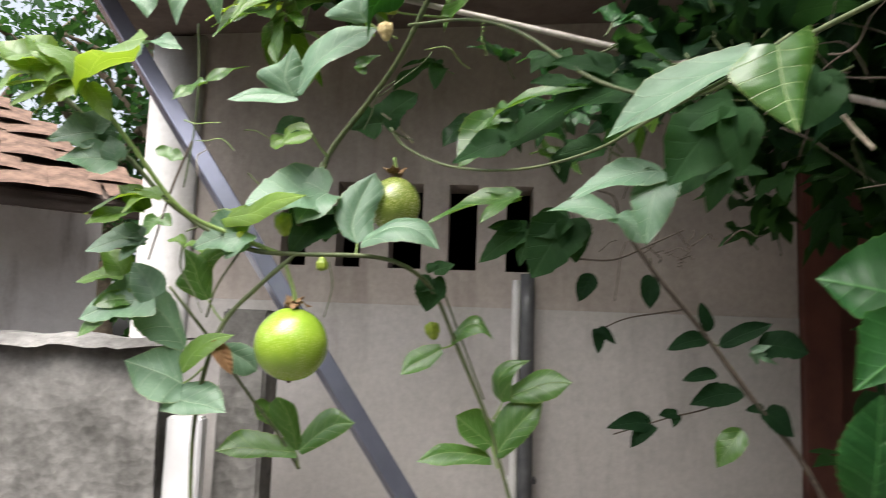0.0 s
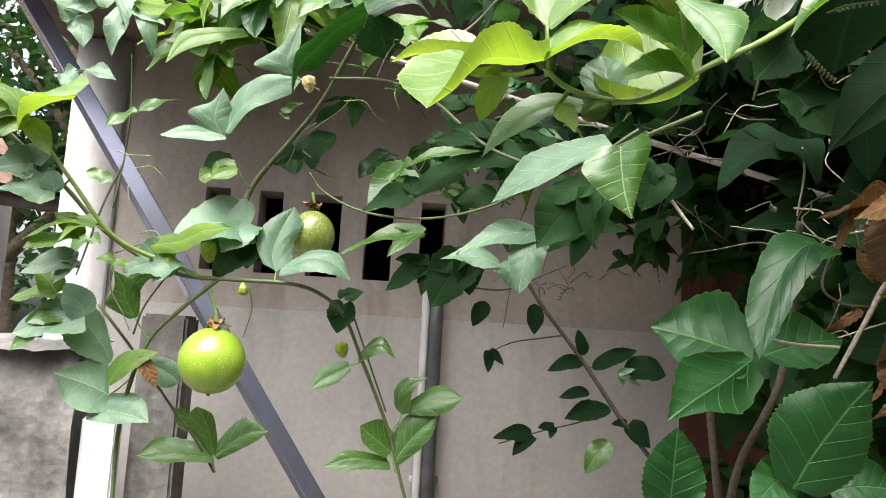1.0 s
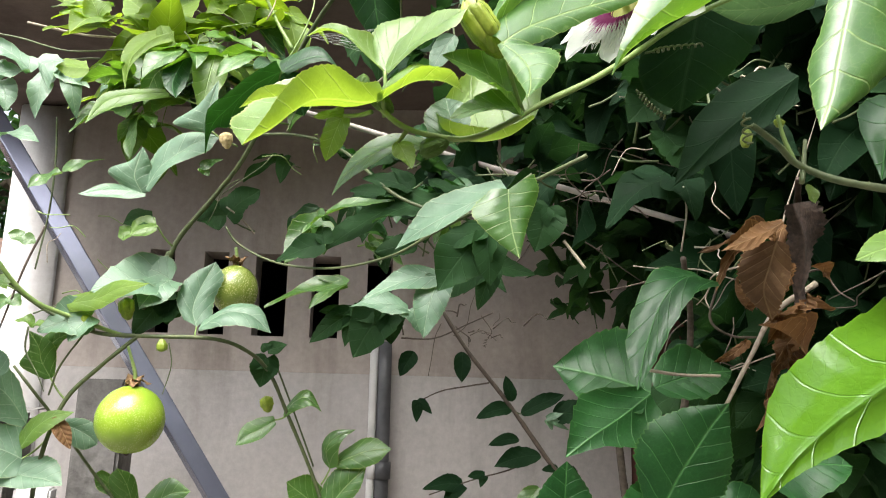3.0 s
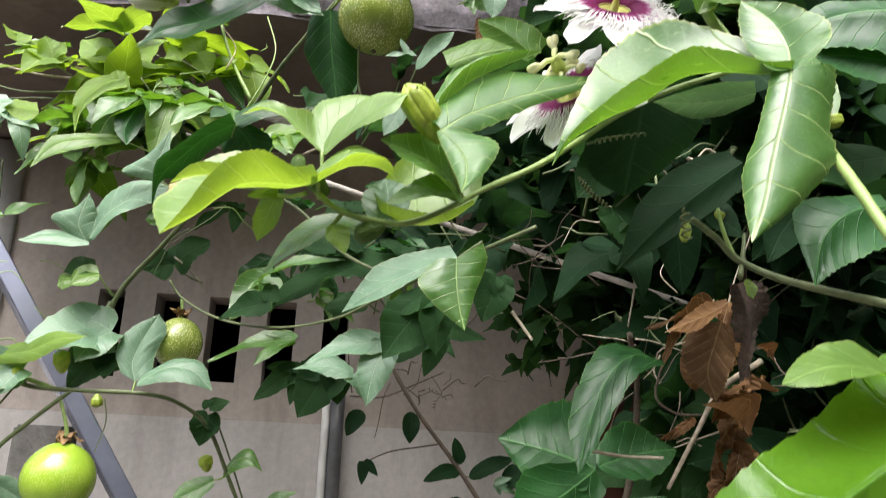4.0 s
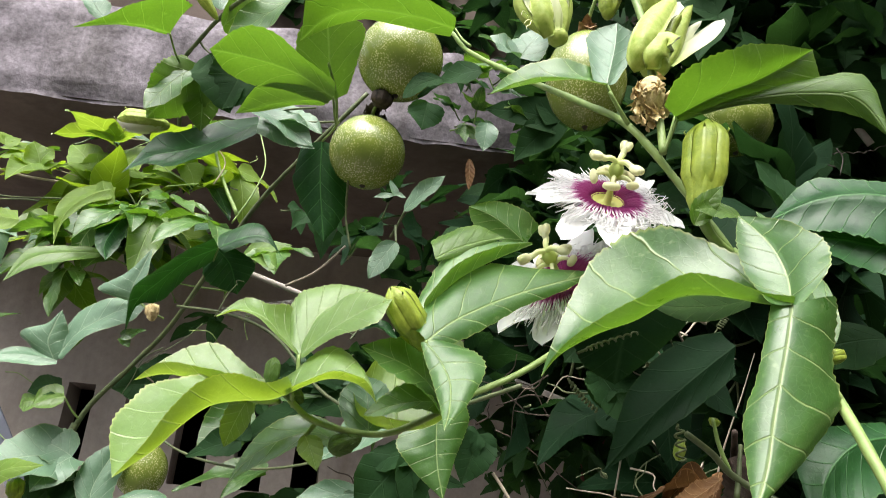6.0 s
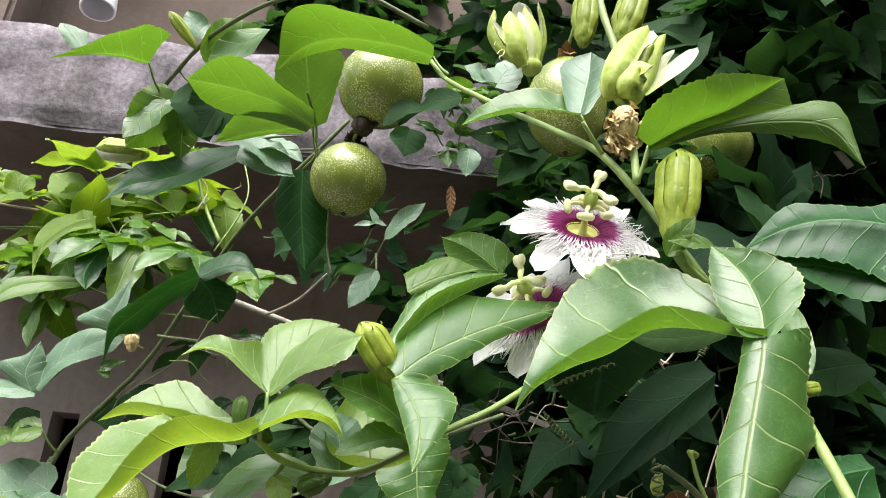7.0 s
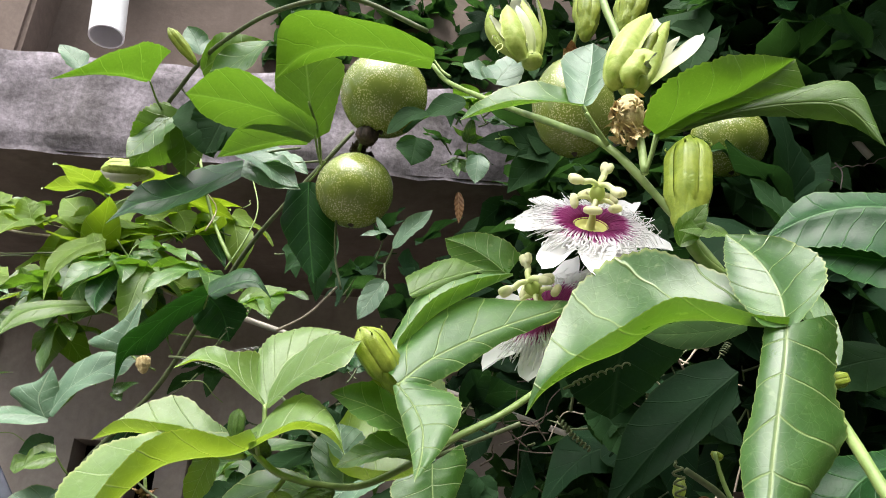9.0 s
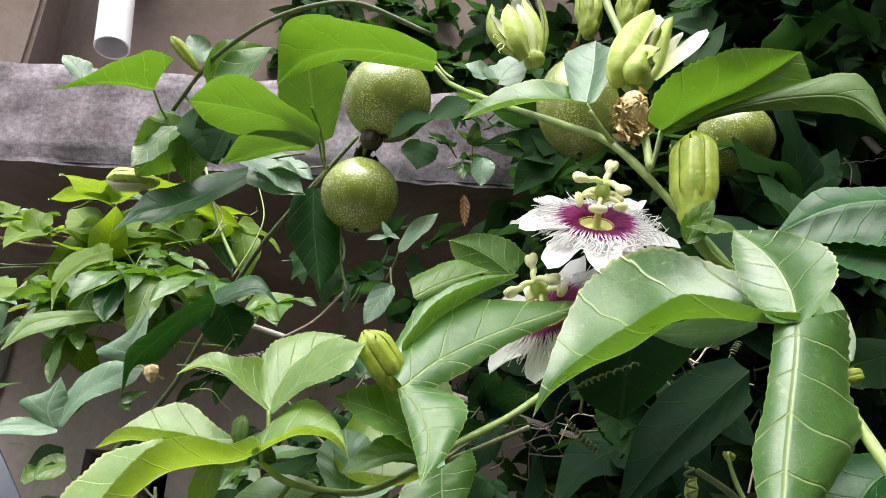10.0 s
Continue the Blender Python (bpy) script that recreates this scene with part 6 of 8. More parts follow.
# node with yellow-green side shoots
stem(vine, [(0.3924, 0.3100, 1.7786), (0.4083, 0.3150, 1.7711), (0.4195, 0.3180, 1.7627), (0.4341, 0.3100, 1.7526), (0.4491, 0.2900, 1.7422), (0.4648, 0.2700, 1.7332), (0.4810, 0.2500, 1.7250)], 0.0015, 0.0022, 'vine')
stem(vine, [(0.4125, 0.3200, 1.7894), (0.4151, 0.3200, 1.7767), (0.4195, 0.3180, 1.7627)], 0.0010, 0.0012, 'stem')
stem(vine, [(0.4301, 0.3250, 1.7782), (0.4254, 0.3200, 1.7654), (0.4202, 0.3150, 1.7513)], 0.0012, 0.0015, 'vine')
bud(vine, (0.39, 0.31, 1.776), (0.385, 0.305, 1.765), 0.0026, name='small_bud')
bud(vine, (0.418, 0.33, 1.787), (0.42, 0.33, 1.791), 0.0028, name='small_bud')
leaf(vine, (0.426, 0.32, 1.752), [((0.43, 0.32, 1.742), 0.0089)], (0, -0.88, 0.48), 'young', 0.02, 0.2, fine=0)
# near bright leaves at the edge
leaf(vine, (0.415, 0.2, 1.685), [((0.358, 0.19, 1.685), 0.0278)], (-0.1, -0.6, 0.8), 'lime', 0.14, 0.1, teeth=0.06, fine=2)
# tendrils
tendril(vine, [(0.333, 0.3, 1.809), (0.35, 0.31, 1.818), (0.378, 0.33, 1.832)], 0.0009, 9, straight=0.1)
tendril(vine, [(0.339, 0.33, 1.803), (0.346, 0.33, 1.795), (0.355, 0.33, 1.788)], 0.0011, 10, straight=0.05)
tendril(vine, [(0.383, 0.3, 1.781), (0.384, 0.3, 1.773), (0.384, 0.3, 1.764)], 0.0022, 4, straight=0.05, mat='vine')
tendril(vine, [(0.112, 0.72, 1.908), (0.121, 0.72, 1.933), (0.131, 0.72, 1.949)], 0.0028, 1, straight=0.8)
# spider's web on the young leaf
web = thing("spider_web", "fine grey spider web between young leaves", "web", (0.177, 0.315, 1.818))
for k in range(9):
    a_, b_ = Vector((0.166, 0.316, 1.813)), Vector((0.198, 0.325, 1.824))
    c_ = Vector((0.195, 0.32, 1.808))
    stem(web, [a_.lerp(c_, k / 9), b_.lerp(c_, k / 9) + Vector((0, 0, 0.001 * (k % 3)))], 0.00008, 0.00008, "web", "thread", 3, 4, 0.0)
    stem(web, [a_.lerp(b_, k / 9), c_.lerp(b_, k / 9)], 0.00008, 0.00008, "web", "thread", 3, 4, 0.0)

# ---- hanging vine before the wall with the lime fruit ----
side = thing("passion_vine", "trailing passion fruit vine with a lime green fruit before the wall", "vine", (-0.5, 0.95, 0))
stem(side, [(-0.311, 0.8, 1.867), (-0.257, 0.82, 1.818), (-0.227, 0.84, 1.789), (-0.191, 0.85, 1.751), (-0.148, 0.86, 1.722), (-0.106, 0.87, 1.705), (-0.058, 0.88, 1.703), (0.019, 0.88, 1.703), (0.058, 0.89, 1.693), (0.086, 0.92, 1.669), (0.111, 0.95, 1.615), (0.149, 0.97, 1.531), (0.167, 0.97, 1.476), (0.192, 0.97, 1.396)], 0.0026, 0.0022, 'vine')
stem(side, [(-0.061, 0.88, 1.703), (-0.099, 0.88, 1.667), (-0.133, 0.88, 1.628), (-0.151, 0.88, 1.57), (-0.164, 0.9, 1.506), (-0.161, 0.9, 1.427)], 0.0025, 0.0025, 'vine')
stem(side, [(-0.202, 0.9, 1.665), (-0.176, 0.9, 1.636), (-0.158, 0.92, 1.607), (-0.12, 0.95, 1.547), (-0.089, 0.96, 1.507), (-0.064, 0.97, 1.466)], 0.0018, 0.002, 'vine')
stem(side, [(-0.025, 0.88, 1.696), (-0.02, 0.88, 1.67), (-0.027, 0.88, 1.637)], 0.0008, 0.0006, 'vine')
stem(side, [(0.091, 0.93, 1.684), (0.116, 0.96, 1.622), (0.145, 0.97, 1.552)], 0.0011, 0.0011, 'vine')
stem(side, [(-0.064, 0.9, 1.737), (-0.056, 0.91, 1.767), (-0.045, 0.92, 1.811)], 0.003, 0.004, 'vine')
stem(side, [(-0.119, 0.87, 1.701), (-0.14, 0.87, 1.665), (-0.152, 0.88, 1.633)], 0.0012, 0.0012, 'vine')
fruit(side, (-0.061, 0.884, 1.608), 0.0384, 'fruit_bright', tall=1.0, label='glossy lime green passion fruit with dried calyx', hang=(-0.072, 0.88, 1.694))
fruit(side, (0.037, 0.93, 1.768), 0.0291, 'fruit', tall=1.1, label='small unripe green passion fruit', hang=(0.034, 0.93, 1.823))
leaf(side, (-0.034, 0.9, 1.773), [((-0.114, 0.86, 1.751), 0.0777)], (0, -0.88, 0.48), 'pale', 0.08, 0.1, stalk=(-0.044, 0.9, 1.772), ears=1.0)
leaf(side, (-0.032, 0.9, 1.759), [((-0.072, 0.9, 1.706), 0.0674)], (0, -0.88, 0.48), 'dark', 0.03, 0.2, ears=1.0)
leaf(side, (-0.108, 0.86, 1.722), [((-0.161, 0.85, 1.702), 0.0536)], (0, -0.88, 0.48), 'pale', 0.06, 0.2, stalk=(-0.106, 0.87, 1.705), ears=1.0)
bud(side, (-0.071, 0.87, 1.72), (-0.075, 0.87, 1.746), 0.0085, name='small_bud')
bud(side, (-0.113, 0.86, 1.71), (-0.117, 0.86, 1.723), 0.0051, name='small_bud')
bud(side, (-0.031, 0.87, 1.7), (-0.03, 0.87, 1.685), 0.0059, name='small_bud')
leaf(side, (-0.136, 0.86, 1.609), [((-0.114, 0.86, 1.575), 0.0187)], (0, -0.88, 0.48), 'dry', 0.03, 0.2, fine=0)
bud(side, (0.087, 0.95, 1.618), (0.082, 0.95, 1.638), 0.0078, name='small_bud')
leaf(side, (0.084, 0.92, 1.684), [((0.078, 0.92, 1.648), 0.0359)], (0, -0.88, 0.48), 'dark', 0.03, 0.2, ears=1.0)
leaf(side, (0.084, 0.92, 1.693), [((0.108, 0.92, 1.701), 0.0196), ((0.077, 0.92, 1.702), 0.0167)], (0, -0.88, 0.48), 'dark', 0.03, 0.2, fine=0)
leaf(side, (-0.197, 0.85, 1.759), [((-0.228, 0.84, 1.741), 0.0250)], (0, -0.3, 0.95), 'young', 0.08, 0.2, ears=1.0)
# pale wavy leaf and its neighbours
leaf(side, (0.015, 0.95, 1.869), [((-0.022, 0.95, 1.86), 0.0477), ((0.056, 0.95, 1.906), 0.0521)], (0, -0.88, 0.48), 'dark', 0.04, 0.2, stalk=(0.053, 0.95, 1.849))
stem(side, [(0.053, 0.95, 1.846), (0.033, 0.95, 1.867), (0.016, 0.94, 1.878)], 0.0014, 0.0011, 'drytwig')
bud(side, (0.032, 0.83, 1.921), (0.029, 0.83, 1.941), 0.0072, mat='husk', bracts=0, name='dried_bud')
bud(side, (0.029, 0.83, 1.952), (0.04, 0.83, 1.96), 0.0066, name='small_bud')
leaf(side, (-0.003, 0.86, 1.905), [((0.023, 0.86, 1.917), 0.0149), ((0.008, 0.86, 1.895), 0.0135)], (0, -0.88, 0.48), 'green', 0.05, 0.2, fine=0)
# large leaves with lobes along curved ribs
# dark arched leaf of three lobes
first_lobe = ([(0.0943, 0.7800, 2.0005), (0.0663, 0.7750, 1.9797), (0.0430, 0.7700, 1.9510), (0.0264, 0.7650, 1.9253), (0.0228, 0.7600, 1.8888)], ((-0.133, -0.986, 0.098), (0.008, -0.982, 0.188), (0.0257, 0.0191, 0.0229, 0.0307, 0.0000)), ((0.015, 0.672, -0.74), (0.199, 0.66, -0.724), (0.0144, 0.0188, 0.0228, 0.0055, 0.0000)))
second_lobe = ([(0.0943, 0.7800, 2.0005), (0.1185, 0.7733, 2.0130), (0.1426, 0.7667, 2.0150), (0.1647, 0.7600, 1.9927)], ((-0.104, 0.734, 0.671), (-0.148, 0.724, 0.674), (0.0402, 0.0416, 0.0269, 0.0000)), ((0.547, -0.631, -0.55), (0.371, -0.597, -0.711), (0.0144, 0.0170, 0.0127, 0.0000)))
third_lobe = ([(0.0931, 0.7900, 2.0019), (0.1093, 0.7950, 1.9858), (0.1212, 0.8000, 1.9557)], ((0.978, 0, 0.207), (0.991, 0, 0.136), (0.0180, 0.0264, 0.0000)), ((-0.747, 0, -0.664), (-0.712, 0, -0.703), (0.0197, 0.0311, 0.0000)))
blade_leaf(side, [first_lobe, second_lobe, third_lobe], 'hib', stalk=(0.086, 0.8, 1.978), label='dark green arched leaf')
# pale wavy leaf beside the wall
first_lobe = ([(-0.0695, 0.8800, 1.8748), (-0.0918, 0.8767, 1.8768), (-0.1182, 0.8733, 1.8751), (-0.1437, 0.8700, 1.8676)], ((0, 0.667, 0.745), (0.217, 0.683, 0.698), (0.0082, 0.0123, 0.0171, 0.0000)), ((0.239, -0.533, -0.811), (0.248, -0.533, -0.809), (0.0063, 0.0137, 0.0150, 0.0000)))
second_lobe = ([(-0.0736, 0.8800, 1.8762), (-0.0831, 0.8767, 1.8942), (-0.0804, 0.8733, 1.9125), (-0.0752, 0.8700, 1.9309)], ((-0.896, 0.304, 0.325), (-0.892, 0.318, 0.321), (0.0396, 0.0356, 0.0099, 0.0000)), ((0.997, 0, 0.075), (0.998, 0, 0.062), (0.0079, 0.0199, 0.0147, 0.0000)))
third_lobe = ([(-0.0694, 0.8780, 1.8793), (-0.0533, 0.8710, 1.9061), (-0.0293, 0.8640, 1.9249), (-0.0050, 0.8570, 1.9384), (0.0206, 0.8500, 1.9435)], ((-0.5, 0.5, 0.707), (-0.468, 0.51, 0.722), (0.0263, 0.0305, 0.0265, 0.0193, 0.0000)), ((0.674, -0.562, -0.479), (0.599, -0.547, -0.585), (0.0086, 0.0162, 0.0214, 0.0223, 0.0000)))
blade_leaf(side, [first_lobe, second_lobe, third_lobe], 'pale', teeth=0.05, wave=0.8, label='pale bluish wavy leaf')
blade_leaf(side, [([(-0.0735, 0.8850, 1.8777), (-0.0679, 0.8817, 1.8916), (-0.0579, 0.8783, 1.9014), (-0.0432, 0.8750, 1.9080)], ((-0.463, 0, 0.886), (-0.433, 0, 0.901), (0.0076, 0.0127, 0.0091, 0.0000)), ((0.83, 0.427, -0.358), (0.84, 0.427, -0.335), (0.0028, 0.0094, 0.0087, 0.0000)))], 'lime')
# small leaves on the stem below it
first_lobe = ([(-0.0523, 0.8800, 1.8357), (-0.0638, 0.8767, 1.8322), (-0.0742, 0.8733, 1.8267), (-0.0797, 0.8700, 1.8207)], ((-0.337, 0.54, 0.771), (-0.353, 0.54, 0.765), (0.0156, 0.0224, 0.0190, 0.0000)), ((0.2, -0.559, -0.805), (0.299, -0.55, -0.78), (0.0090, 0.0145, 0.0103, 0.0000)))
second_lobe = ([(-0.0801, 0.8800, 1.8279), (-0.0860, 0.8800, 1.8276), (-0.0917, 0.8800, 1.8252), (-0.0958, 0.8800, 1.8196)], ((-0.388, 0.709, 0.589), (-0.428, 0.704, 0.567), (0.0109, 0.0170, 0.0156, 0.0000)), ((0.319, -0.55, -0.772), (0.349, -0.547, -0.761), (0.0073, 0.0137, 0.0147, 0.0000)))
blade_leaf(side, [first_lobe, second_lobe], 'lime', stalk=(-0.037, 0.9, 1.815))
blade_leaf(side, [([(-0.0600, 0.8900, 1.8474), (-0.0749, 0.8900, 1.8483), (-0.0865, 0.8900, 1.8435), (-0.0951, 0.8900, 1.8379)], ((-0.353, 0.625, 0.696), (-0.36, 0.624, 0.694), (0.0155, 0.0192, 0.0156, 0.0000)), ((0.292, -0.534, -0.794), (0.362, -0.525, -0.77), (0.0095, 0.0152, 0.0111, 0.0000)))], 'dark')
# pale three-cornered leaf above
blade_leaf(side, [([(0.0104, 0.8400, 1.9446), (0.0023, 0.8367, 1.9566), (0.0076, 0.8333, 1.9768), (0.0153, 0.8300, 2.0056)], ((-0.959, 0.285, 0.011), (-0.956, 0.288, -0.057), (0.0143, 0.0424, 0.0156, 0.0000)), ((0.847, -0.503, 0.17), (0.839, -0.507, 0.196), (0.0043, 0.0161, 0.0116, 0.0000)))], 'pale', stalk=(0.042, 0.84, 1.928))
# leaves trailing over the top of the wall
blade_leaf(side, [([(-0.0597, 0.9000, 2.0138), (-0.0999, 0.8900, 2.0048), (-0.1273, 0.8800, 1.9897), (-0.1460, 0.8700, 1.9556)], ((-0.489, 0.617, 0.616), (-0.59, 0.623, 0.514), (0.0160, 0.0181, 0.0239, 0.0000)), ((0.422, -0.531, -0.734), (0.477, -0.527, -0.703), (0.0102, 0.0190, 0.0190, 0.0000)))], 'lime', stalk=(0.09, 0.95, 2.0))
blade_leaf(side, [([(-0.0393, 0.8900, 2.0620), (-0.0477, 0.8867, 2.0405), (-0.0517, 0.8833, 2.0192), (-0.0455, 0.8800, 1.9994)], ((-0.966, 0, -0.259), (-0.935, 0, -0.355), (0.0236, 0.0193, 0.0105, 0.0000)), ((0.917, 0.396, -0.046), (0.916, 0.398, -0.058), (0.0077, 0.0145, 0.0150, 0.0000)))], 'hib')
first_lobe = ([(-0.0692, 0.9300, 2.1142), (-0.0954, 0.9200, 2.0939), (-0.1144, 0.9100, 2.0606), (-0.1141, 0.9000, 2.0145)], ((-0.716, 0.462, 0.523), (-0.78, 0.482, 0.399), (0.0180, 0.0265, 0.0210, 0.0000)), ((0.003, -0.297, -0.955), (0.283, -0.307, -0.909), (0.0206, 0.0158, 0.0127, 0.0000)))
second_lobe = ([(-0.0874, 0.9300, 2.1215), (-0.0797, 0.9267, 2.1034), (-0.0704, 0.9233, 2.0856), (-0.0601, 0.9200, 2.0667)], ((-0.792, 0, -0.611), (-0.801, 0, -0.599), (0.0081, 0.0137, 0.0132, 0.0000)), ((1, 0, -0.029), (0.999, 0, 0.054), (0.0112, 0.0122, 0.0078, 0.0000)))
blade_leaf(side, [first_lobe, second_lobe], 'spray', label='translucent yellow-green lobed leaf')
blade_leaf(side, [([(-0.1718, 0.9300, 2.0527), (-0.1855, 0.9267, 2.0520), (-0.1991, 0.9233, 2.0513), (-0.2134, 0.9200, 2.0515)], ((-0.419, 0.544, 0.727), (-0.395, 0.544, 0.74), (0.0218, 0.0220, 0.0177, 0.0000)), ((0.189, -0.377, -0.907), (0.17, -0.379, -0.91), (0.0113, 0.0214, 0.0156, 0.0000)))], 'spray')
blade_leaf(side, [([(-0.2002, 0.9200, 2.0576), (-0.2156, 0.9167, 2.0525), (-0.2254, 0.9133, 2.0437), (-0.2103, 0.9100, 2.0098)], ((-0.645, 0.5, 0.578), (-0.66, 0.508, 0.553), (0.0218, 0.0242, 0.0095, 0.0000)), ((0.72, -0.281, -0.634), (0.752, -0.278, -0.598), (0.0014, 0.0121, 0.0288, 0.0000)))], 'pale')
# two-lobed leaf on the fruiting stem, arched over the small fruit
first_lobe = ([(0.0035, 0.8850, 1.7166), (-0.0037, 0.8900, 1.7374), (0.0021, 0.8950, 1.7638), (0.0166, 0.9000, 1.7982)], ((-0.904, 0, 0.428), (-0.736, 0, 0.677), (0.0180, 0.0230, 0.0207, 0.0000)), ((0.844, 0.203, 0.496), (0.845, 0.201, 0.496), (0.0193, 0.0277, 0.0302, 0.0000)))
second_lobe = ([(0.0101, 0.8700, 1.7153), (0.0399, 0.8667, 1.7327), (0.0690, 0.8633, 1.7303), (0.0935, 0.8600, 1.7101)], ((0.377, 0.648, 0.662), (0.449, 0.65, 0.613), (0.0178, 0.0189, 0.0177, 0.0000)), ((0.054, -0.591, -0.805), (0.018, -0.587, -0.809), (0.0068, 0.0204, 0.0196, 0.0000)))
blade_leaf(side, [first_lobe, second_lobe], 'pale', stalk=(0.003, 0.88, 1.703))
blade_leaf(side, [([(-0.1376, 0.8600, 1.7357), (-0.1032, 0.8533, 1.7415), (-0.0772, 0.8467, 1.7539), (-0.0432, 0.8400, 1.7597)], ((-0.23, 0.664, 0.712), (-0.267, 0.652, 0.71), (0.0120, 0.0185, 0.0142, 0.0000)), ((0.528, -0.485, -0.697), (0.264, -0.506, -0.821), (0.0139, 0.0172, 0.0135, 0.0000)))], 'spray', stalk=(-0.106, 0.87, 1.705))
# leaves on the hanging stem beside the lime fruit
first_lobe = ([(-0.1517, 0.8800, 1.6515), (-0.1627, 0.8767, 1.6709), (-0.1665, 0.8733, 1.6866), (-0.1782, 0.8700, 1.7046)], ((-0.98, 0, -0.198), (-0.971, 0, -0.238), (0.0073, 0.0243, 0.0109, 0.0000)), ((0.79, 0, 0.613), (0.789, 0, 0.614), (0.0054, 0.0186, 0.0134, 0.0000)))
second_lobe = ([(-0.1633, 0.8800, 1.6798), (-0.1506, 0.8767, 1.6949), (-0.1395, 0.8733, 1.7008), (-0.1277, 0.8700, 1.7049)], ((-0.517, 0, 0.856), (-0.521, 0, 0.853), (0.0148, 0.0114, 0.0062, 0.0000)), ((0.973, 0, -0.229), (0.951, 0, -0.31), (0.0114, 0.0078, 0.0048, 0.0000)))
blade_leaf(side, [first_lobe, second_lobe], 'green', stalk=(-0.133, 0.88, 1.628))
blade_leaf(side, [([(-0.1757, 0.8900, 1.6001), (-0.1914, 0.8800, 1.6270), (-0.2072, 0.8700, 1.6433), (-0.2318, 0.8600, 1.6556)], ((0.043, 0.339, 0.94), (0.066, 0.341, 0.938), (0.0081, 0.0231, 0.0233, 0.0000)), ((-0.563, -0.455, -0.69), (-0.492, -0.44, -0.751), (0.0061, 0.0273, 0.0268, 0.0000)))], 'pale', stalk=(-0.165, 0.89, 1.601), label='large pale bluish leaf')
first_lobe = ([(-0.1714, 0.8800, 1.5630), (-0.1909, 0.8733, 1.5725), (-0.2132, 0.8667, 1.5804), (-0.2267, 0.8600, 1.5852)], ((-0.188, 0.169, 0.968), (-0.193, 0.169, 0.967), (0.0356, 0.0291, 0.0118, 0.0000)), ((0.037, -0.388, -0.921), (0.162, -0.377, -0.912), (0.0205, 0.0310, 0.0272, 0.0000)))
second_lobe = ([(-0.1870, 0.8800, 1.5502), (-0.1632, 0.8733, 1.5451), (-0.1408, 0.8667, 1.5429), (-0.1182, 0.8600, 1.5367)], ((0.567, 0.363, 0.739), (0.541, 0.361, 0.76), (0.0192, 0.0279, 0.0207, 0.0000)), ((-0.141, -0.606, -0.783), (-0.1, -0.6, -0.794), (0.0198, 0.0162, 0.0102, 0.0000)))
blade_leaf(side, [first_lobe, second_lobe], 'pale', stalk=(-0.158, 0.9, 1.58), label='large pale bluish leaf')
blade_leaf(side, [([(-0.1704, 0.8700, 1.5765), (-0.1582, 0.8667, 1.5952), (-0.1382, 0.8633, 1.6100), (-0.1146, 0.8600, 1.6154)], ((-0.34, 0.599, 0.725), (-0.234, 0.616, 0.752), (0.0206, 0.0195, 0.0085, 0.0000)), ((0.592, -0.529, -0.608), (0.524, -0.533, -0.664), (0.0049, 0.0154, 0.0136, 0.0000)))], 'lime')
blade_leaf(side, [([(-0.1475, 0.9200, 1.5994), (-0.1317, 0.9200, 1.5946), (-0.1155, 0.9200, 1.5862), (-0.1054, 0.9200, 1.5767)], ((0.568, 0, 0.823), (0.663, 0, 0.749), (0.0086, 0.0148, 0.0134, 0.0000)), ((-0.171, 0, -0.985), (-0.265, 0, -0.964), (0.0102, 0.0192, 0.0159, 0.0000)))], 'pale')
# three-lobed leaf low before the wall
first_lobe = ([(-0.0657, 0.9600, 1.4859), (-0.0964, 0.9533, 1.4885), (-0.1276, 0.9467, 1.4902), (-0.1524, 0.9400, 1.4863)], ((-0.318, 0.535, 0.783), (-0.238, 0.541, 0.807), (0.0127, 0.0218, 0.0220, 0.0000)), ((0.221, -0.604, -0.766), (0.376, -0.573, -0.728), (0.0079, 0.0098, 0.0141, 0.0000)))
second_lobe = ([(-0.0645, 0.9600, 1.4877), (-0.0697, 0.9567, 1.5087), (-0.0770, 0.9533, 1.5291), (-0.0887, 0.9500, 1.5481)], ((-0.952, 0.165, 0.258), (-0.965, 0.165, 0.206), (0.0060, 0.0232, 0.0243, 0.0000)), ((0.492, 0.327, 0.807), (0.557, 0.325, 0.764), (0.0075, 0.0114, 0.0123, 0.0000)))
third_lobe = ([(-0.0631, 0.9600, 1.4869), (-0.0440, 0.9533, 1.5051), (-0.0210, 0.9467, 1.5198), (0.0023, 0.9400, 1.5232)], ((-0.156, 0.515, 0.843), (-0.191, 0.508, 0.84), (0.0156, 0.0237, 0.0202, 0.0000)), ((0.724, -0.495, -0.48), (0.652, -0.499, -0.571), (0.0070, 0.0160, 0.0158, 0.0000)))
fourth_lobe = ([(-0.0883, 0.9650, 1.5164), (-0.0964, 0.9633, 1.5254), (-0.1072, 0.9617, 1.5335), (-0.1185, 0.9600, 1.5389)], ((-0.264, 0, 0.965), (-0.26, 0, 0.966), (0.0103, 0.0140, 0.0112, 0.0000)), ((-0.511, 0, -0.86), (-0.494, 0, -0.869), (0.0061, 0.0112, 0.0128, 0.0000)))
blade_leaf(side, [first_lobe, second_lobe, third_lobe, fourth_lobe], 'green', stalk=(-0.064, 0.97, 1.466))
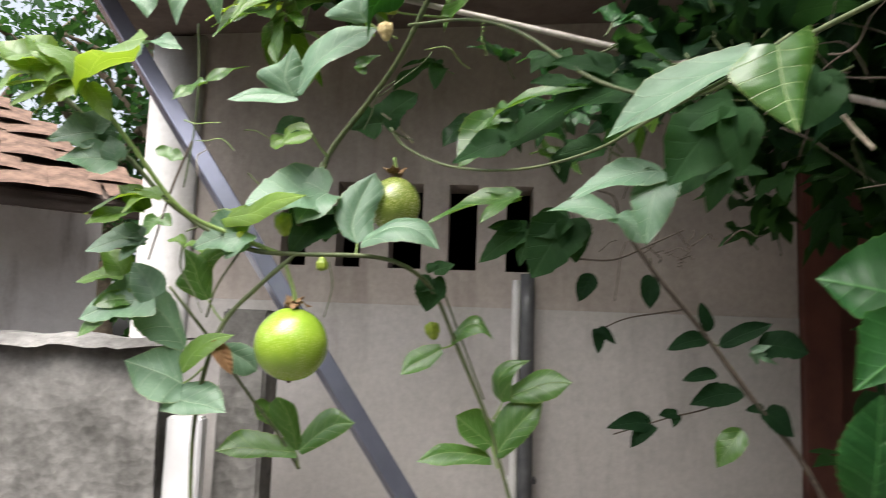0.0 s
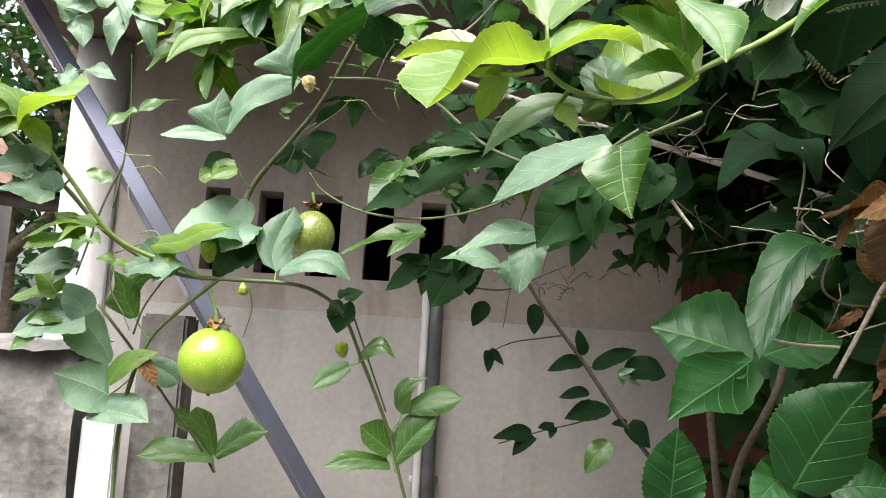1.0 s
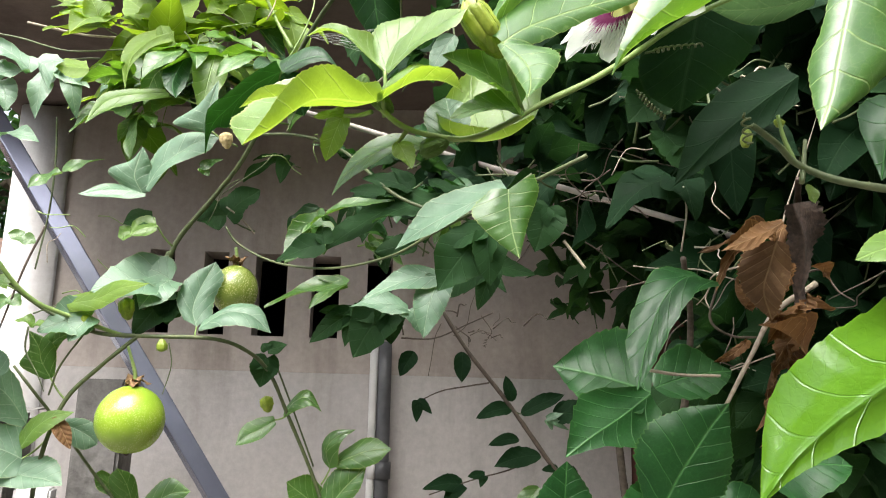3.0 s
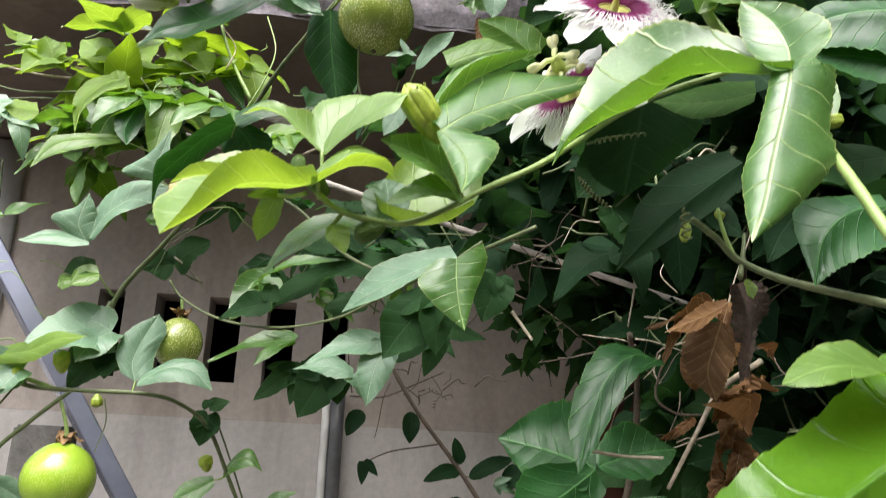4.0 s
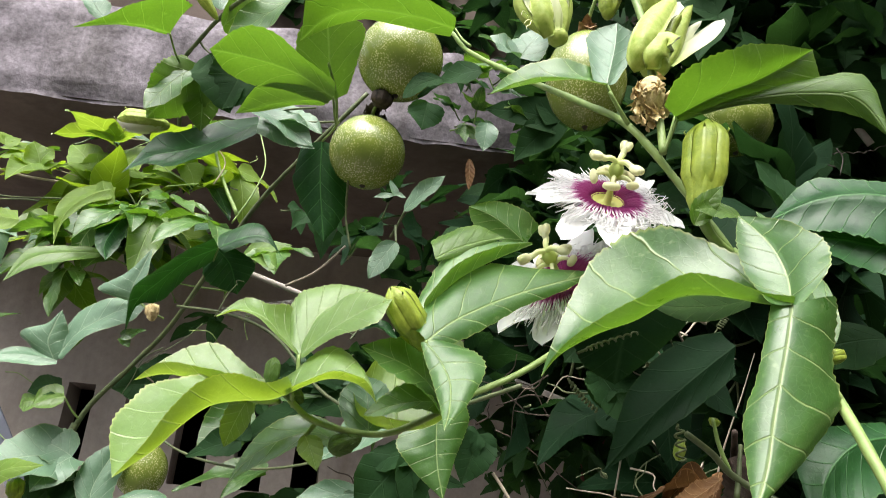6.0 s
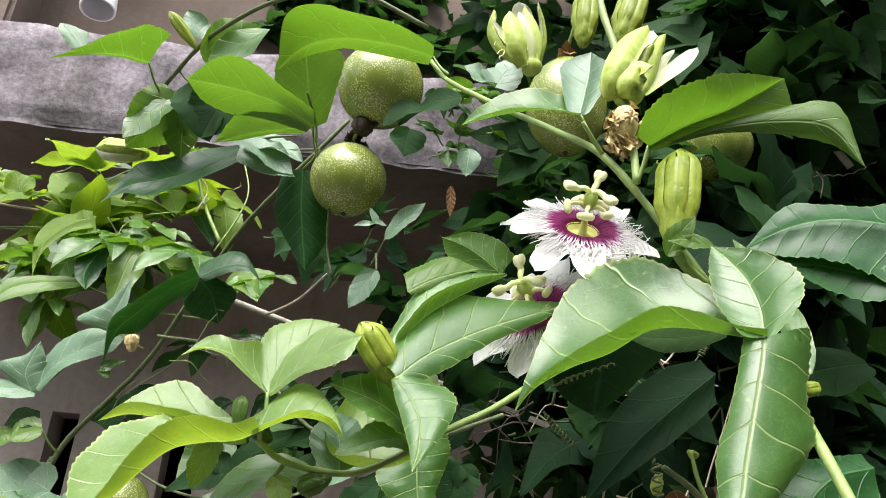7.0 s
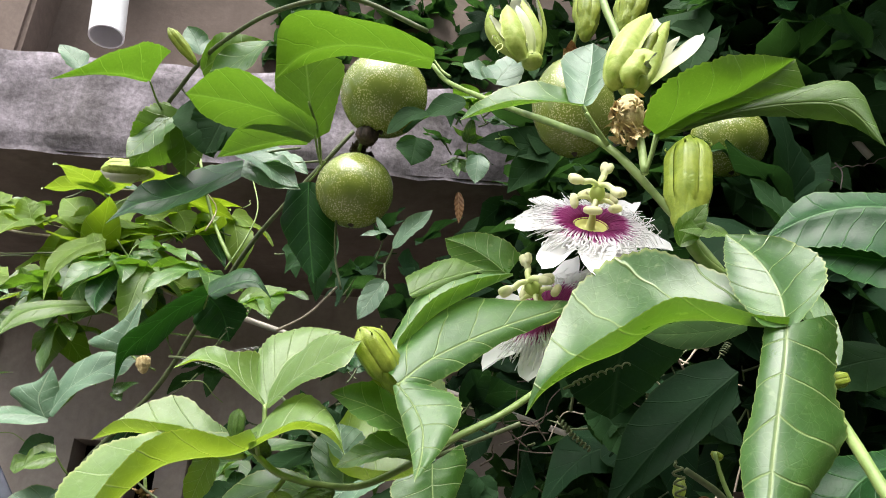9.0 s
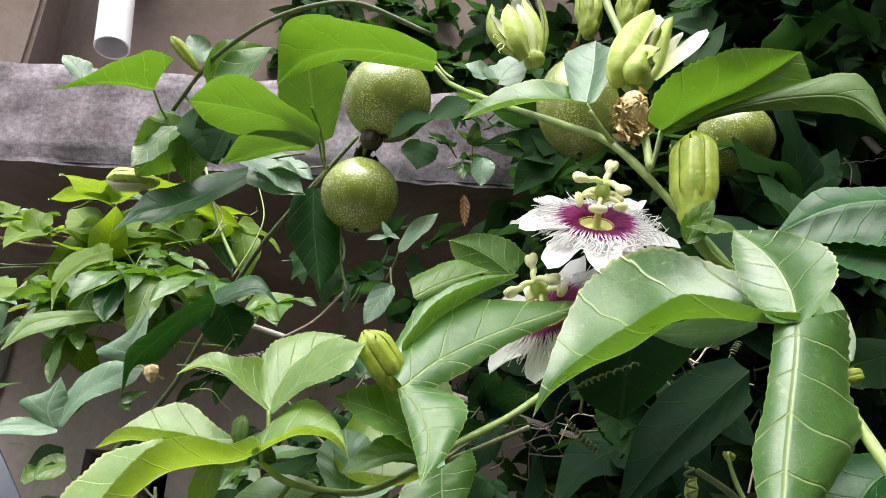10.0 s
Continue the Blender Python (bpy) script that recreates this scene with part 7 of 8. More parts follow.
# leaves on the thin stem before the wall
blade_leaf(side, [([(0.0955, 0.9500, 1.6087), (0.0787, 0.9467, 1.5980), (0.0621, 0.9433, 1.5893), (0.0505, 0.9400, 1.5777)], ((-0.348, 0.656, 0.67), (-0.393, 0.654, 0.646), (0.0075, 0.0182, 0.0173, 0.0000)), ((0.272, -0.592, -0.758), (0.373, -0.583, -0.722), (0.0077, 0.0137, 0.0125, 0.0000)))], 'green', stalk=(0.111, 0.95, 1.615))
blade_leaf(side, [([(0.1056, 0.9500, 1.6137), (0.1171, 0.9467, 1.6310), (0.1340, 0.9433, 1.6372), (0.1532, 0.9400, 1.6204)], ((0.192, 0.616, 0.764), (0.318, 0.621, 0.717), (0.0195, 0.0158, 0.0116, 0.0000)), ((0.563, -0.551, -0.617), (0.475, -0.54, -0.695), (0.0021, 0.0139, 0.0148, 0.0000)))], 'green', stalk=(0.111, 0.95, 1.615))
first_lobe = ([(0.1663, 0.9700, 1.5494), (0.1603, 0.9667, 1.5731), (0.1731, 0.9633, 1.5897), (0.1968, 0.9600, 1.5991)], ((-0.513, 0.565, 0.647), (-0.416, 0.566, 0.712), (0.0213, 0.0122, 0.0097, 0.0000)), ((0.853, -0.443, 0.276), (0.905, -0.424, 0.018), (0.0112, 0.0193, 0.0148, 0.0000)))
second_lobe = ([(0.1722, 0.9700, 1.5557), (0.1936, 0.9633, 1.5656), (0.2173, 0.9567, 1.5742), (0.2430, 0.9500, 1.5762)], ((0.292, 0.506, 0.811), (0.338, 0.504, 0.795), (0.0152, 0.0238, 0.0177, 0.0000)), ((0.335, -0.427, -0.84), (0.33, -0.427, -0.842), (0.0062, 0.0175, 0.0187, 0.0000)))
blade_leaf(side, [first_lobe, second_lobe], 'green', stalk=(0.156, 0.97, 1.53))
first_lobe = ([(0.1559, 0.9700, 1.5015), (0.1377, 0.9667, 1.5154), (0.1250, 0.9633, 1.5248), (0.1134, 0.9600, 1.5336)], ((0.134, 0.427, 0.894), (0.21, 0.426, 0.88), (0.0252, 0.0281, 0.0170, 0.0000)), ((-0.647, -0.489, -0.584), (-0.545, -0.483, -0.685), (0.0120, 0.0164, 0.0127, 0.0000)))
second_lobe = ([(0.1590, 0.9700, 1.4886), (0.1745, 0.9667, 1.5125), (0.1904, 0.9633, 1.5318), (0.2115, 0.9600, 1.5522)], ((-0.305, 0.38, 0.873), (-0.333, 0.375, 0.865), (0.0229, 0.0320, 0.0237, 0.0000)), ((0.91, -0.398, -0.118), (0.904, -0.393, -0.17), (0.0100, 0.0202, 0.0174, 0.0000)))
third_lobe = ([(0.1552, 0.9700, 1.4876), (0.1260, 0.9633, 1.4926), (0.0986, 0.9567, 1.4921), (0.0715, 0.9500, 1.4822)], ((-0.425, 0.751, 0.505), (-0.429, 0.749, 0.505), (0.0125, 0.0159, 0.0137, 0.0000)), ((0.094, -0.538, -0.838), (0.105, -0.54, -0.835), (0.0090, 0.0139, 0.0148, 0.0000)))
blade_leaf(side, [first_lobe, second_lobe, third_lobe], 'green', stalk=(0.163, 0.97, 1.476))
stem(side, [(-0.293, 0.76, 1.873), (-0.256, 0.78, 1.855), (-0.212, 0.8, 1.798), (-0.169, 0.83, 1.74), (-0.119, 0.86, 1.717), (-0.075, 0.88, 1.702)], 0.0024, 0.0024, 'stem')
leaf(side, (-0.252, 0.78, 1.856), [((-0.176, 0.74, 1.883), 0.0776), ((-0.295, 0.76, 1.885), 0.0428), ((-0.31, 0.76, 1.821), 0.0398), ((-0.264, 0.76, 1.826), 0.0318)], (-0.1, -0.6, 0.8), 'young', 0.14, -0.1, label='sunlit yellow-green leaf')
leaf(side, (-0.279, 0.77, 1.867), [((-0.326, 0.76, 1.869), 0.0428), ((-0.284, 0.76, 1.831), 0.0318), ((-0.306, 0.76, 1.892), 0.0322)], (0, -0.6, 0.8), 'young', 0.1, 0.1)
leaf(side, (-0.252, 0.78, 1.85), [((-0.293, 0.77, 1.818), 0.0322), ((-0.224, 0.78, 1.814), 0.0271), ((-0.317, 0.76, 1.841), 0.0319)], (-0.1, -0.7, 0.7), 'young', 0.06, 0.2)
leaf(side, (-0.298, 0.77, 1.862), [((-0.339, 0.76, 1.885), 0.0376), ((-0.327, 0.76, 1.833), 0.0319)], (-0.1, -0.7, 0.7), 'young', 0.06, 0.2)
leaf(side, (-0.201, 0.82, 1.735), [((-0.249, 0.8, 1.717), 0.0358), ((-0.231, 0.82, 1.761), 0.0277)], (0, -0.6, 0.8), 'lime', 0.1, 0.1)
leaf(side, (-0.249, 0.8, 1.808), [((-0.289, 0.79, 1.797), 0.0446), ((-0.24, 0.8, 1.834), 0.0364)], (0, -0.88, 0.48), 'pale', 0.05, 0.2)
leaf(side, (-0.201, 0.86, 1.65), [((-0.274, 0.85, 1.626), 0.0562), ((-0.227, 0.86, 1.687), 0.0384)], (0, -0.88, 0.48), 'pale', 0.06, 0.2)
leaf(side, (-0.235, 0.86, 1.673), [((-0.281, 0.85, 1.663), 0.0376), ((-0.263, 0.86, 1.703), 0.0319)], (0, -0.6, 0.8), 'lime', 0.06, 0.2)
leaf(side, (-0.223, 0.8, 1.779), [((-0.274, 0.78, 1.775), 0.0389), ((-0.233, 0.8, 1.806), 0.0250)], (0, -0.88, 0.48), 'pale', 0.06, 0.2, stalk=(-0.209, 0.8, 1.795))
leaf(side, (-0.186, 0.82, 1.749), [((-0.251, 0.8, 1.727), 0.0341)], (0, -0.4, 0.9), 'young', 0.14, 0.1, stalk=(-0.175, 0.83, 1.745), ears=1.0)
leaf(side, (-0.208, 0.84, 1.711), [((-0.258, 0.82, 1.692), 0.0348)], (0, -0.88, 0.48), 'pale', 0.06, 0.2, ears=1.0)
leaf(side, (-0.224, 0.86, 1.648), [((-0.274, 0.85, 1.607), 0.0346), ((-0.26, 0.85, 1.64), 0.0261)], (0, -0.88, 0.48), 'green', 0.08, 0.2)
leaf(side, (-0.237, 0.82, 1.814), [((-0.277, 0.82, 1.801), 0.0286)], (0, -0.88, 0.48), 'dark', 0.06, 0.2, ears=1.0)
stem(side, [(-0.229, 1, 1.854), (-0.247, 1, 1.803), (-0.26, 1, 1.753), (-0.272, 1, 1.703)], 0.0016, 0.0012, 'twig')
leaf(side, (-0.264, 1, 1.756), [((-0.283, 1, 1.731), 0.0245), ((-0.246, 1, 1.746), 0.0210)], (0, -0.88, 0.48), 'green', 0.08, 0.2, fine=0)
leaf(side, (-0.256, 1, 1.836), [((-0.275, 1, 1.842), 0.0213), ((-0.238, 1, 1.829), 0.0198)], (0, -0.88, 0.48), 'green', 0.08, 0.2, fine=0)

# ---- sprays of leaves before the vents ----
mid = thing("passion_vine", "shaded passion vine spray with lobed leaves before the vents", "vine", (0.9, 0.75, 0))
stem(mid, [(0.043, 0.8, 1.821), (0.06, 0.8, 1.801), (0.105, 0.78, 1.779), (0.166, 0.74, 1.769), (0.224, 0.7, 1.777), (0.265, 0.66, 1.795), (0.312, 0.62, 1.816), (0.344, 0.6, 1.838)], 0.0011, 0.0016, 'vine')
stem(mid, [(0.052, 0.85, 1.947), (0.117, 0.8, 1.932), (0.17, 0.78, 1.909), (0.231, 0.72, 1.843), (0.296, 0.68, 1.818), (0.334, 0.6, 1.825), (0.379, 0.55, 1.841)], 0.0016, 0.002, 'vine')
leaf(mid, (0.271, 0.66, 1.751), [((0.254, 0.645, 1.692), 0.0353), ((0.197, 0.65, 1.725), 0.0295)], (0, -0.75, 0.65), 'pale', 0.08, 0.15, fine=2)
leaf(mid, (0.149, 0.8, 1.832), [((0.111, 0.79, 1.781), 0.0442)], (0, -0.88, 0.48), 'green', 0.06, 0.2, ears=1.0)
# these dark leaves use the green that has shade put into it
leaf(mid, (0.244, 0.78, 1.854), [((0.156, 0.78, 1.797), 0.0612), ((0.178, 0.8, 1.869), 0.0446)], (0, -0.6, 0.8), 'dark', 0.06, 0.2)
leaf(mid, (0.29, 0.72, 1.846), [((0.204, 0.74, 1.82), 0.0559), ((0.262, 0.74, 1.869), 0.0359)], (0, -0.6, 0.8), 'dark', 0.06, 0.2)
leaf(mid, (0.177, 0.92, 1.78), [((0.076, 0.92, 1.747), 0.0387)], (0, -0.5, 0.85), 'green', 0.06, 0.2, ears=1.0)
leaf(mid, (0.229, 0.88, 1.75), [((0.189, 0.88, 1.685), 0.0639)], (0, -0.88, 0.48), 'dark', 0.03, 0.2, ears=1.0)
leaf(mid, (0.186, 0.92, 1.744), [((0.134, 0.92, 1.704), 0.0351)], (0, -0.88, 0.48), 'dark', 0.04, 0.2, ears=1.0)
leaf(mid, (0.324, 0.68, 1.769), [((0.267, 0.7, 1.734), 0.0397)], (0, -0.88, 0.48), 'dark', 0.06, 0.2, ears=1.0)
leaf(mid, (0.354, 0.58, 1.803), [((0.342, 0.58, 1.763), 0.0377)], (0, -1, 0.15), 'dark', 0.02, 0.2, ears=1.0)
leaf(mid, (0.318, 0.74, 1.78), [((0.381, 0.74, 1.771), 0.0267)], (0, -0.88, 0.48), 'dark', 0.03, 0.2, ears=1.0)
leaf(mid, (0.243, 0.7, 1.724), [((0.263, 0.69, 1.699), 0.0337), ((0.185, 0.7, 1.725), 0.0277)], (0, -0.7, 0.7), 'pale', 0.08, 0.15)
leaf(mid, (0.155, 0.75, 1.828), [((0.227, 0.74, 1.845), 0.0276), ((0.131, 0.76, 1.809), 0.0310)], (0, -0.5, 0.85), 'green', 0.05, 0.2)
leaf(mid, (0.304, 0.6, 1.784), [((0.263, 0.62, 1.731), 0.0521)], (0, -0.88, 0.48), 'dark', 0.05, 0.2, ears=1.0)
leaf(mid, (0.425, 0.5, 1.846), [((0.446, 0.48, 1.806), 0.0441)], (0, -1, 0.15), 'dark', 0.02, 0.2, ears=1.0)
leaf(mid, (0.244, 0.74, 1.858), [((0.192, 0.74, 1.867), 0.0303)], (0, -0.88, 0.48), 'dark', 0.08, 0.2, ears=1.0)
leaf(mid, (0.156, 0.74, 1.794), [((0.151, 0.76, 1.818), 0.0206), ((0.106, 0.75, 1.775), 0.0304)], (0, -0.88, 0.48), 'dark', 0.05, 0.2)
# large leaves with lobes along curved ribs
blade_leaf(mid, [([(0.3117, 0.5450, 1.8068), (0.3121, 0.5417, 1.7874), (0.3143, 0.5383, 1.7684), (0.3191, 0.5350, 1.7478)], ((0.775, 0.289, 0.562), (0.772, 0.292, 0.565), (0.0296, 0.0346, 0.0174, 0.0000)), ((-0.992, 0.129, -0.015), (-0.992, 0.129, -0.009), (0.0148, 0.0311, 0.0202, 0.0000)))], 'green', label='green leaf hanging point down')
blade_leaf(mid, [([(0.3214, 0.6000, 1.8228), (0.2937, 0.6125, 1.8131), (0.2653, 0.6250, 1.7993), (0.2439, 0.6375, 1.7871), (0.2261, 0.6500, 1.7742)], ((-0.307, 0.581, 0.753), (-0.284, 0.568, 0.772), (0.0158, 0.0233, 0.0267, 0.0149, 0.0000)), ((-0.037, -0.674, -0.737), (0.207, -0.651, -0.73), (0.0093, 0.0111, 0.0152, 0.0088, 0.0000)))], 'pale')

# weathered rod that carries the vine
rod = thing("support_rod", "thin weathered grey rod carrying the vine", "rod", (0.1, 1.1, 2.076))
stem(rod, [(-0.172, 1.2, 2.178), (0.1, 1.1, 2.076), (0.365, 1, 1.974), (0.581, 0.9, 1.887), (0.744, 0.8, 1.812)], 0.0042, 0.0042, 'rod', rough=0.05)

# ---- yellow-green leaf spray under the eaves ----
spray = thing("passion_vine", "dense yellow-green vine spray under the eaves beam", "vine", (-0.6, 1.2, 0))
stem(spray, [(-0.336, 1.1, 2.195), (-0.253, 1.1, 2.181), (-0.164, 1.08, 2.168), (-0.068, 1.05, 2.125), (0.021, 1, 2.067), (0.124, 0.9, 2.024)], 0.002, 0.0016, 'drytwig')
stem(spray, [(-0.313, 1.12, 2.142), (-0.203, 1.1, 2.142), (-0.089, 1.05, 2.077), (-0.024, 1, 2.028)], 0.0014, 0.0012, 'vine')
stem(spray, [(0.086, 0.95, 2.109), (0.062, 0.96, 2.152), (0.04, 0.98, 2.202), (0.012, 1, 2.283)], 0.0028, 0.002, 'stem')
stem(spray, [(0.081, 0.95, 2.095), (0.102, 0.95, 2.145), (0.11, 0.96, 2.195), (0.089, 1, 2.268)], 0.0013, 0.001, 'stem')
leaf(spray, (-0.195, 1, 2.161), [((-0.248, 1, 2.165), 0.0468), ((-0.183, 1, 2.188), 0.0397), ((-0.211, 1, 2.194), 0.0396)], (0, -0.7, 0.7), 'spray', 0.05, 0.2)
leaf(spray, (-0.102, 0.99, 2.155), [((-0.142, 0.99, 2.166), 0.0550), ((-0.065, 0.99, 2.14), 0.0472), ((-0.09, 0.99, 2.188), 0.0399)], (0, -0.75, 0.65), 'spray', 0.05, 0.2)
leaf(spray, (0, 0.98, 2.186), [((-0.043, 0.98, 2.169), 0.0474), ((0.018, 0.98, 2.153), 0.0397), ((-0.021, 0.98, 2.214), 0.0403)], (0, -0.75, 0.65), 'spray', 0.05, 0.2)
leaf(spray, (-0.137, 1, 2.072), [((-0.181, 0.99, 2.033), 0.0447), ((-0.091, 1, 2.067), 0.0347)], (0, -0.5, 0.85), 'pale', 0.14, 0.1)
leaf(spray, (-0.138, 1.06, 2.171), [((-0.162, 1.04, 2.068), 0.0491), ((-0.099, 1.05, 2.122), 0.0344), ((-0.188, 1.07, 2.211), 0.0424)], (0, -0.6, 0.8), 'spray', 0.06, 0.2)
leaf(spray, (-0.103, 1.05, 2.088), [((-0.204, 1.03, 2.031), 0.0400)], (0, -0.5, 0.85), 'green', 0.12, 0.1)
leaf(spray, (-0.205, 1.08, 2.223), [((-0.275, 1.06, 2.195), 0.0413), ((-0.234, 1.08, 2.192), 0.0304)], (0, -0.5, 0.85), 'green', 0.1, 0.1)
leaf(spray, (-0.265, 0.980, 2.063), [((-0.328, 0.970, 2.104), 0.045), ((-0.316, 0.970, 2.051), 0.035)], (0, -0.7, 0.7), 'pale', 0.08, 0.2, wave=0.4)
leaf(spray, (-0.246, 0.980, 2.066), [((-0.183, 0.970, 2.042), 0.036), ((-0.248, 0.970, 1.992), 0.03), ((-0.214, 0.970, 2.070), 0.03)], (0, -0.7, 0.7), 'pale', 0.08, 0.2, wave=0.4)
leaf(spray, (-0.219, 0.980, 2.081), [((-0.240, 0.970, 2.040), 0.03), ((-0.195, 0.970, 1.995), 0.03)], (0, -0.7, 0.7), 'pale', 0.08, 0.2, wave=0.4)
leaf(spray, (-0.304, 0.980, 2.048), [((-0.342, 0.970, 2.069), 0.05), ((-0.286, 0.970, 2.001), 0.035)], (0, -0.7, 0.7), 'pale', 0.08, 0.2, wave=0.4)
leaf(spray, (-0.291, 0.980, 1.973), [((-0.308, 0.970, 1.948), 0.04), ((-0.238, 0.970, 1.961), 0.03)], (0, -0.7, 0.7), 'pale', 0.08, 0.2, wave=0.4)
leaf(spray, (-0.167, 0.980, 2.054), [((-0.124, 0.970, 2.065), 0.04), ((-0.121, 0.970, 2.032), 0.03), ((-0.178, 0.970, 2.080), 0.03)], (0, -0.7, 0.7), 'lime', 0.08, 0.2, wave=0.4)
leaf(spray, (-0.209, 0.980, 1.923), [((-0.245, 0.970, 1.898), 0.03), ((-0.153, 0.970, 1.942), 0.022)], (0, -0.7, 0.7), 'green', 0.08, 0.2, wave=0.4)
leaf(spray, (-0.218, 0.980, 1.722), [((-0.238, 0.970, 1.724), 0.02), ((-0.185, 0.970, 1.708), 0.02)], (0, -0.7, 0.7), 'lime', 0.08, 0.2, wave=0.4)
stem(spray, [(-0.360, 1.000, 2.128), (-0.299, 1.000, 2.122), (-0.229, 1.000, 2.107), (-0.145, 1.000, 2.115), (-0.090, 1.000, 2.102)], 0.0014, 0.0012, 'vine')
stem(spray, [(-0.233, 1.000, 2.008), (-0.227, 1.000, 1.944), (-0.227, 1.000, 1.873), (-0.235, 1.000, 1.795)], 0.0014, 0.0012, 'vine')
rnd = random.Random(31)
A0, A1, A2 = Vector((-0.262, 1.08, 2.179)), Vector((0.098, 1.02, 2.261)), Vector((-0.038, 1, 2.059))
for k in range(32):
    p, q = rnd.random(), rnd.random()
    if p + q > 1:
        p, q = 1 - p, 1 - q
    c = A0 + (A1 - A0) * p + (A2 - A0) * q + Vector((rnd.gauss(0, 0.02), rnd.uniform(-0.07, 0.12), rnd.gauss(0.0, 0.028)))
    s = rnd.uniform(0.085, 0.135)
    d = Vector((rnd.gauss(0, 0.8), rnd.gauss(-0.3, 0.4), rnd.gauss(-0.35, 0.45))).normalized()
    n = Vector((rnd.gauss(0, 0.3), -0.5 + rnd.gauss(0, 0.3), 0.8))
    sd = d.cross(n).normalized()
    tips = [(c + d * s, s * 0.52), (c + (d * 0.5 + sd * 0.85) * (s * 0.8), s * 0.44), (c + (d * 0.5 - sd * 0.85) * (s * 0.8), s * 0.44)]
    leaf(spray, c, tips, n, rnd.choice(["spray", "spray", "spray", "young", "spray", "lime", "hib"]), rnd.uniform(0.02, 0.12), 0.2, stalk=c - d * 0.02 - Vector((0, 0, 0.012)), fine=1 if k < 30 else 0)

# upper spray seen at the top of the wall
rnd = random.Random(37)
B0, B1 = Vector((-0.19, 1.02, 2.028)), Vector((0.122, 0.95, 2.073))
for k in range(22):
    c = B0.lerp(B1, rnd.random()) + Vector((rnd.gauss(0, 0.03), rnd.uniform(-0.08, 0.08), rnd.gauss(0.03, 0.035)))
    s = rnd.uniform(0.06, 0.10)
    d = Vector((rnd.gauss(-0.4, 0.7), rnd.gauss(-0.2, 0.3), rnd.gauss(-0.3, 0.35))).normalized()
    n = Vector((rnd.gauss(0, 0.3), -0.5 + rnd.gauss(0, 0.3), 0.8))
    sd = d.cross(n).normalized()
    tips = [(c + d * s, s * 0.5), (c + (d * 0.6 + sd * 0.8) * (s * 0.8), s * 0.4), (c + (d * 0.6 - sd * 0.8) * (s * 0.8), s * 0.4)]
    leaf(spray, c, tips, n, rnd.choice(["lime", "lime", "green", "green", "pale"]), rnd.uniform(0.02, 0.12), 0.2, stalk=c - d * 0.02 - Vector((0, 0, 0.012)))

# ---- slender sapling before the wall, shade put into its leaf colour ----
sapling = thing("sapling", "slender sapling before the wall, small leaves with shade in their green", "sapling", (0.62, 0.98, 0))
stem(sapling, [(0.288, 0.99, 1.787), (0.304, 0.99, 1.764), (0.343, 0.98, 1.703), (0.397, 0.98, 1.638), (0.459, 0.98, 1.555), (0.512, 0.98, 1.488), (0.585, 0.98, 1.349)], 0.0024, 0.0034, 'twig')
stem(sapling, [(0.372, 0.98, 1.663), (0.344, 0.98, 1.658), (0.306, 0.98, 1.65), (0.27, 0.98, 1.632)], 0.0011, 0.0008, 'twig')
stem(sapling, [(0.443, 0.98, 1.569), (0.398, 0.98, 1.55), (0.354, 0.98, 1.538), (0.295, 0.98, 1.518)], 0.0012, 0.0008, 'twig')
stem(sapling, [(0.252, 0.99, 1.72), (0.297, 0.99, 1.721), (0.343, 0.99, 1.742), (0.378, 0.99, 1.759)], 0.0012, 0.0009, 'twig')
stem(sapling, [(0.296, 0.99, 1.764), (0.323, 0.99, 1.788), (0.358, 0.99, 1.822)], 0.0014, 0.001, 'twig')
stem(sapling, [(0.255, 0.99, 1.724), (0.251, 0.99, 1.746), (0.246, 0.99, 1.777)], 0.001, 0.0008, 'twig')
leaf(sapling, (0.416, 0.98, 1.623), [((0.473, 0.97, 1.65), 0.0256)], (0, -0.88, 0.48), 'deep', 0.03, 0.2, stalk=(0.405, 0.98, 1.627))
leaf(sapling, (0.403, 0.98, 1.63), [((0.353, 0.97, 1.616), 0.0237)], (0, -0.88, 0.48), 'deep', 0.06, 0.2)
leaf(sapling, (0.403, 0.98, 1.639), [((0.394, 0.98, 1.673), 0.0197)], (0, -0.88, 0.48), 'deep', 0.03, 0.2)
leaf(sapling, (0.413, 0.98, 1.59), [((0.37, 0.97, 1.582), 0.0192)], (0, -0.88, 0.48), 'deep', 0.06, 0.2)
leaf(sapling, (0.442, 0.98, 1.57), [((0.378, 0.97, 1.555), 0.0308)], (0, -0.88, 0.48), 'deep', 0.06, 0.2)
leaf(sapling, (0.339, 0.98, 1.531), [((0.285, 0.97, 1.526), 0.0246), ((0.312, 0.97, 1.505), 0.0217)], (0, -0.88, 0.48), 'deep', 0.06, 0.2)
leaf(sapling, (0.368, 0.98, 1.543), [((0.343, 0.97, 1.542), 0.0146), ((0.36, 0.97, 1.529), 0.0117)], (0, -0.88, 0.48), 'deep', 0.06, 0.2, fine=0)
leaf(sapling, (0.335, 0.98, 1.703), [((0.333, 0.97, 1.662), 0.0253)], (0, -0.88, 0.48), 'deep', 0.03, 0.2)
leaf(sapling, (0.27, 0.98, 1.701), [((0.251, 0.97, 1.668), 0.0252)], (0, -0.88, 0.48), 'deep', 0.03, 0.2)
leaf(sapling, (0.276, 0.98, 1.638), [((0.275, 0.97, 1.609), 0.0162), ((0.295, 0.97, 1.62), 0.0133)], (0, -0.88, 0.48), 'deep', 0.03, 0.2)
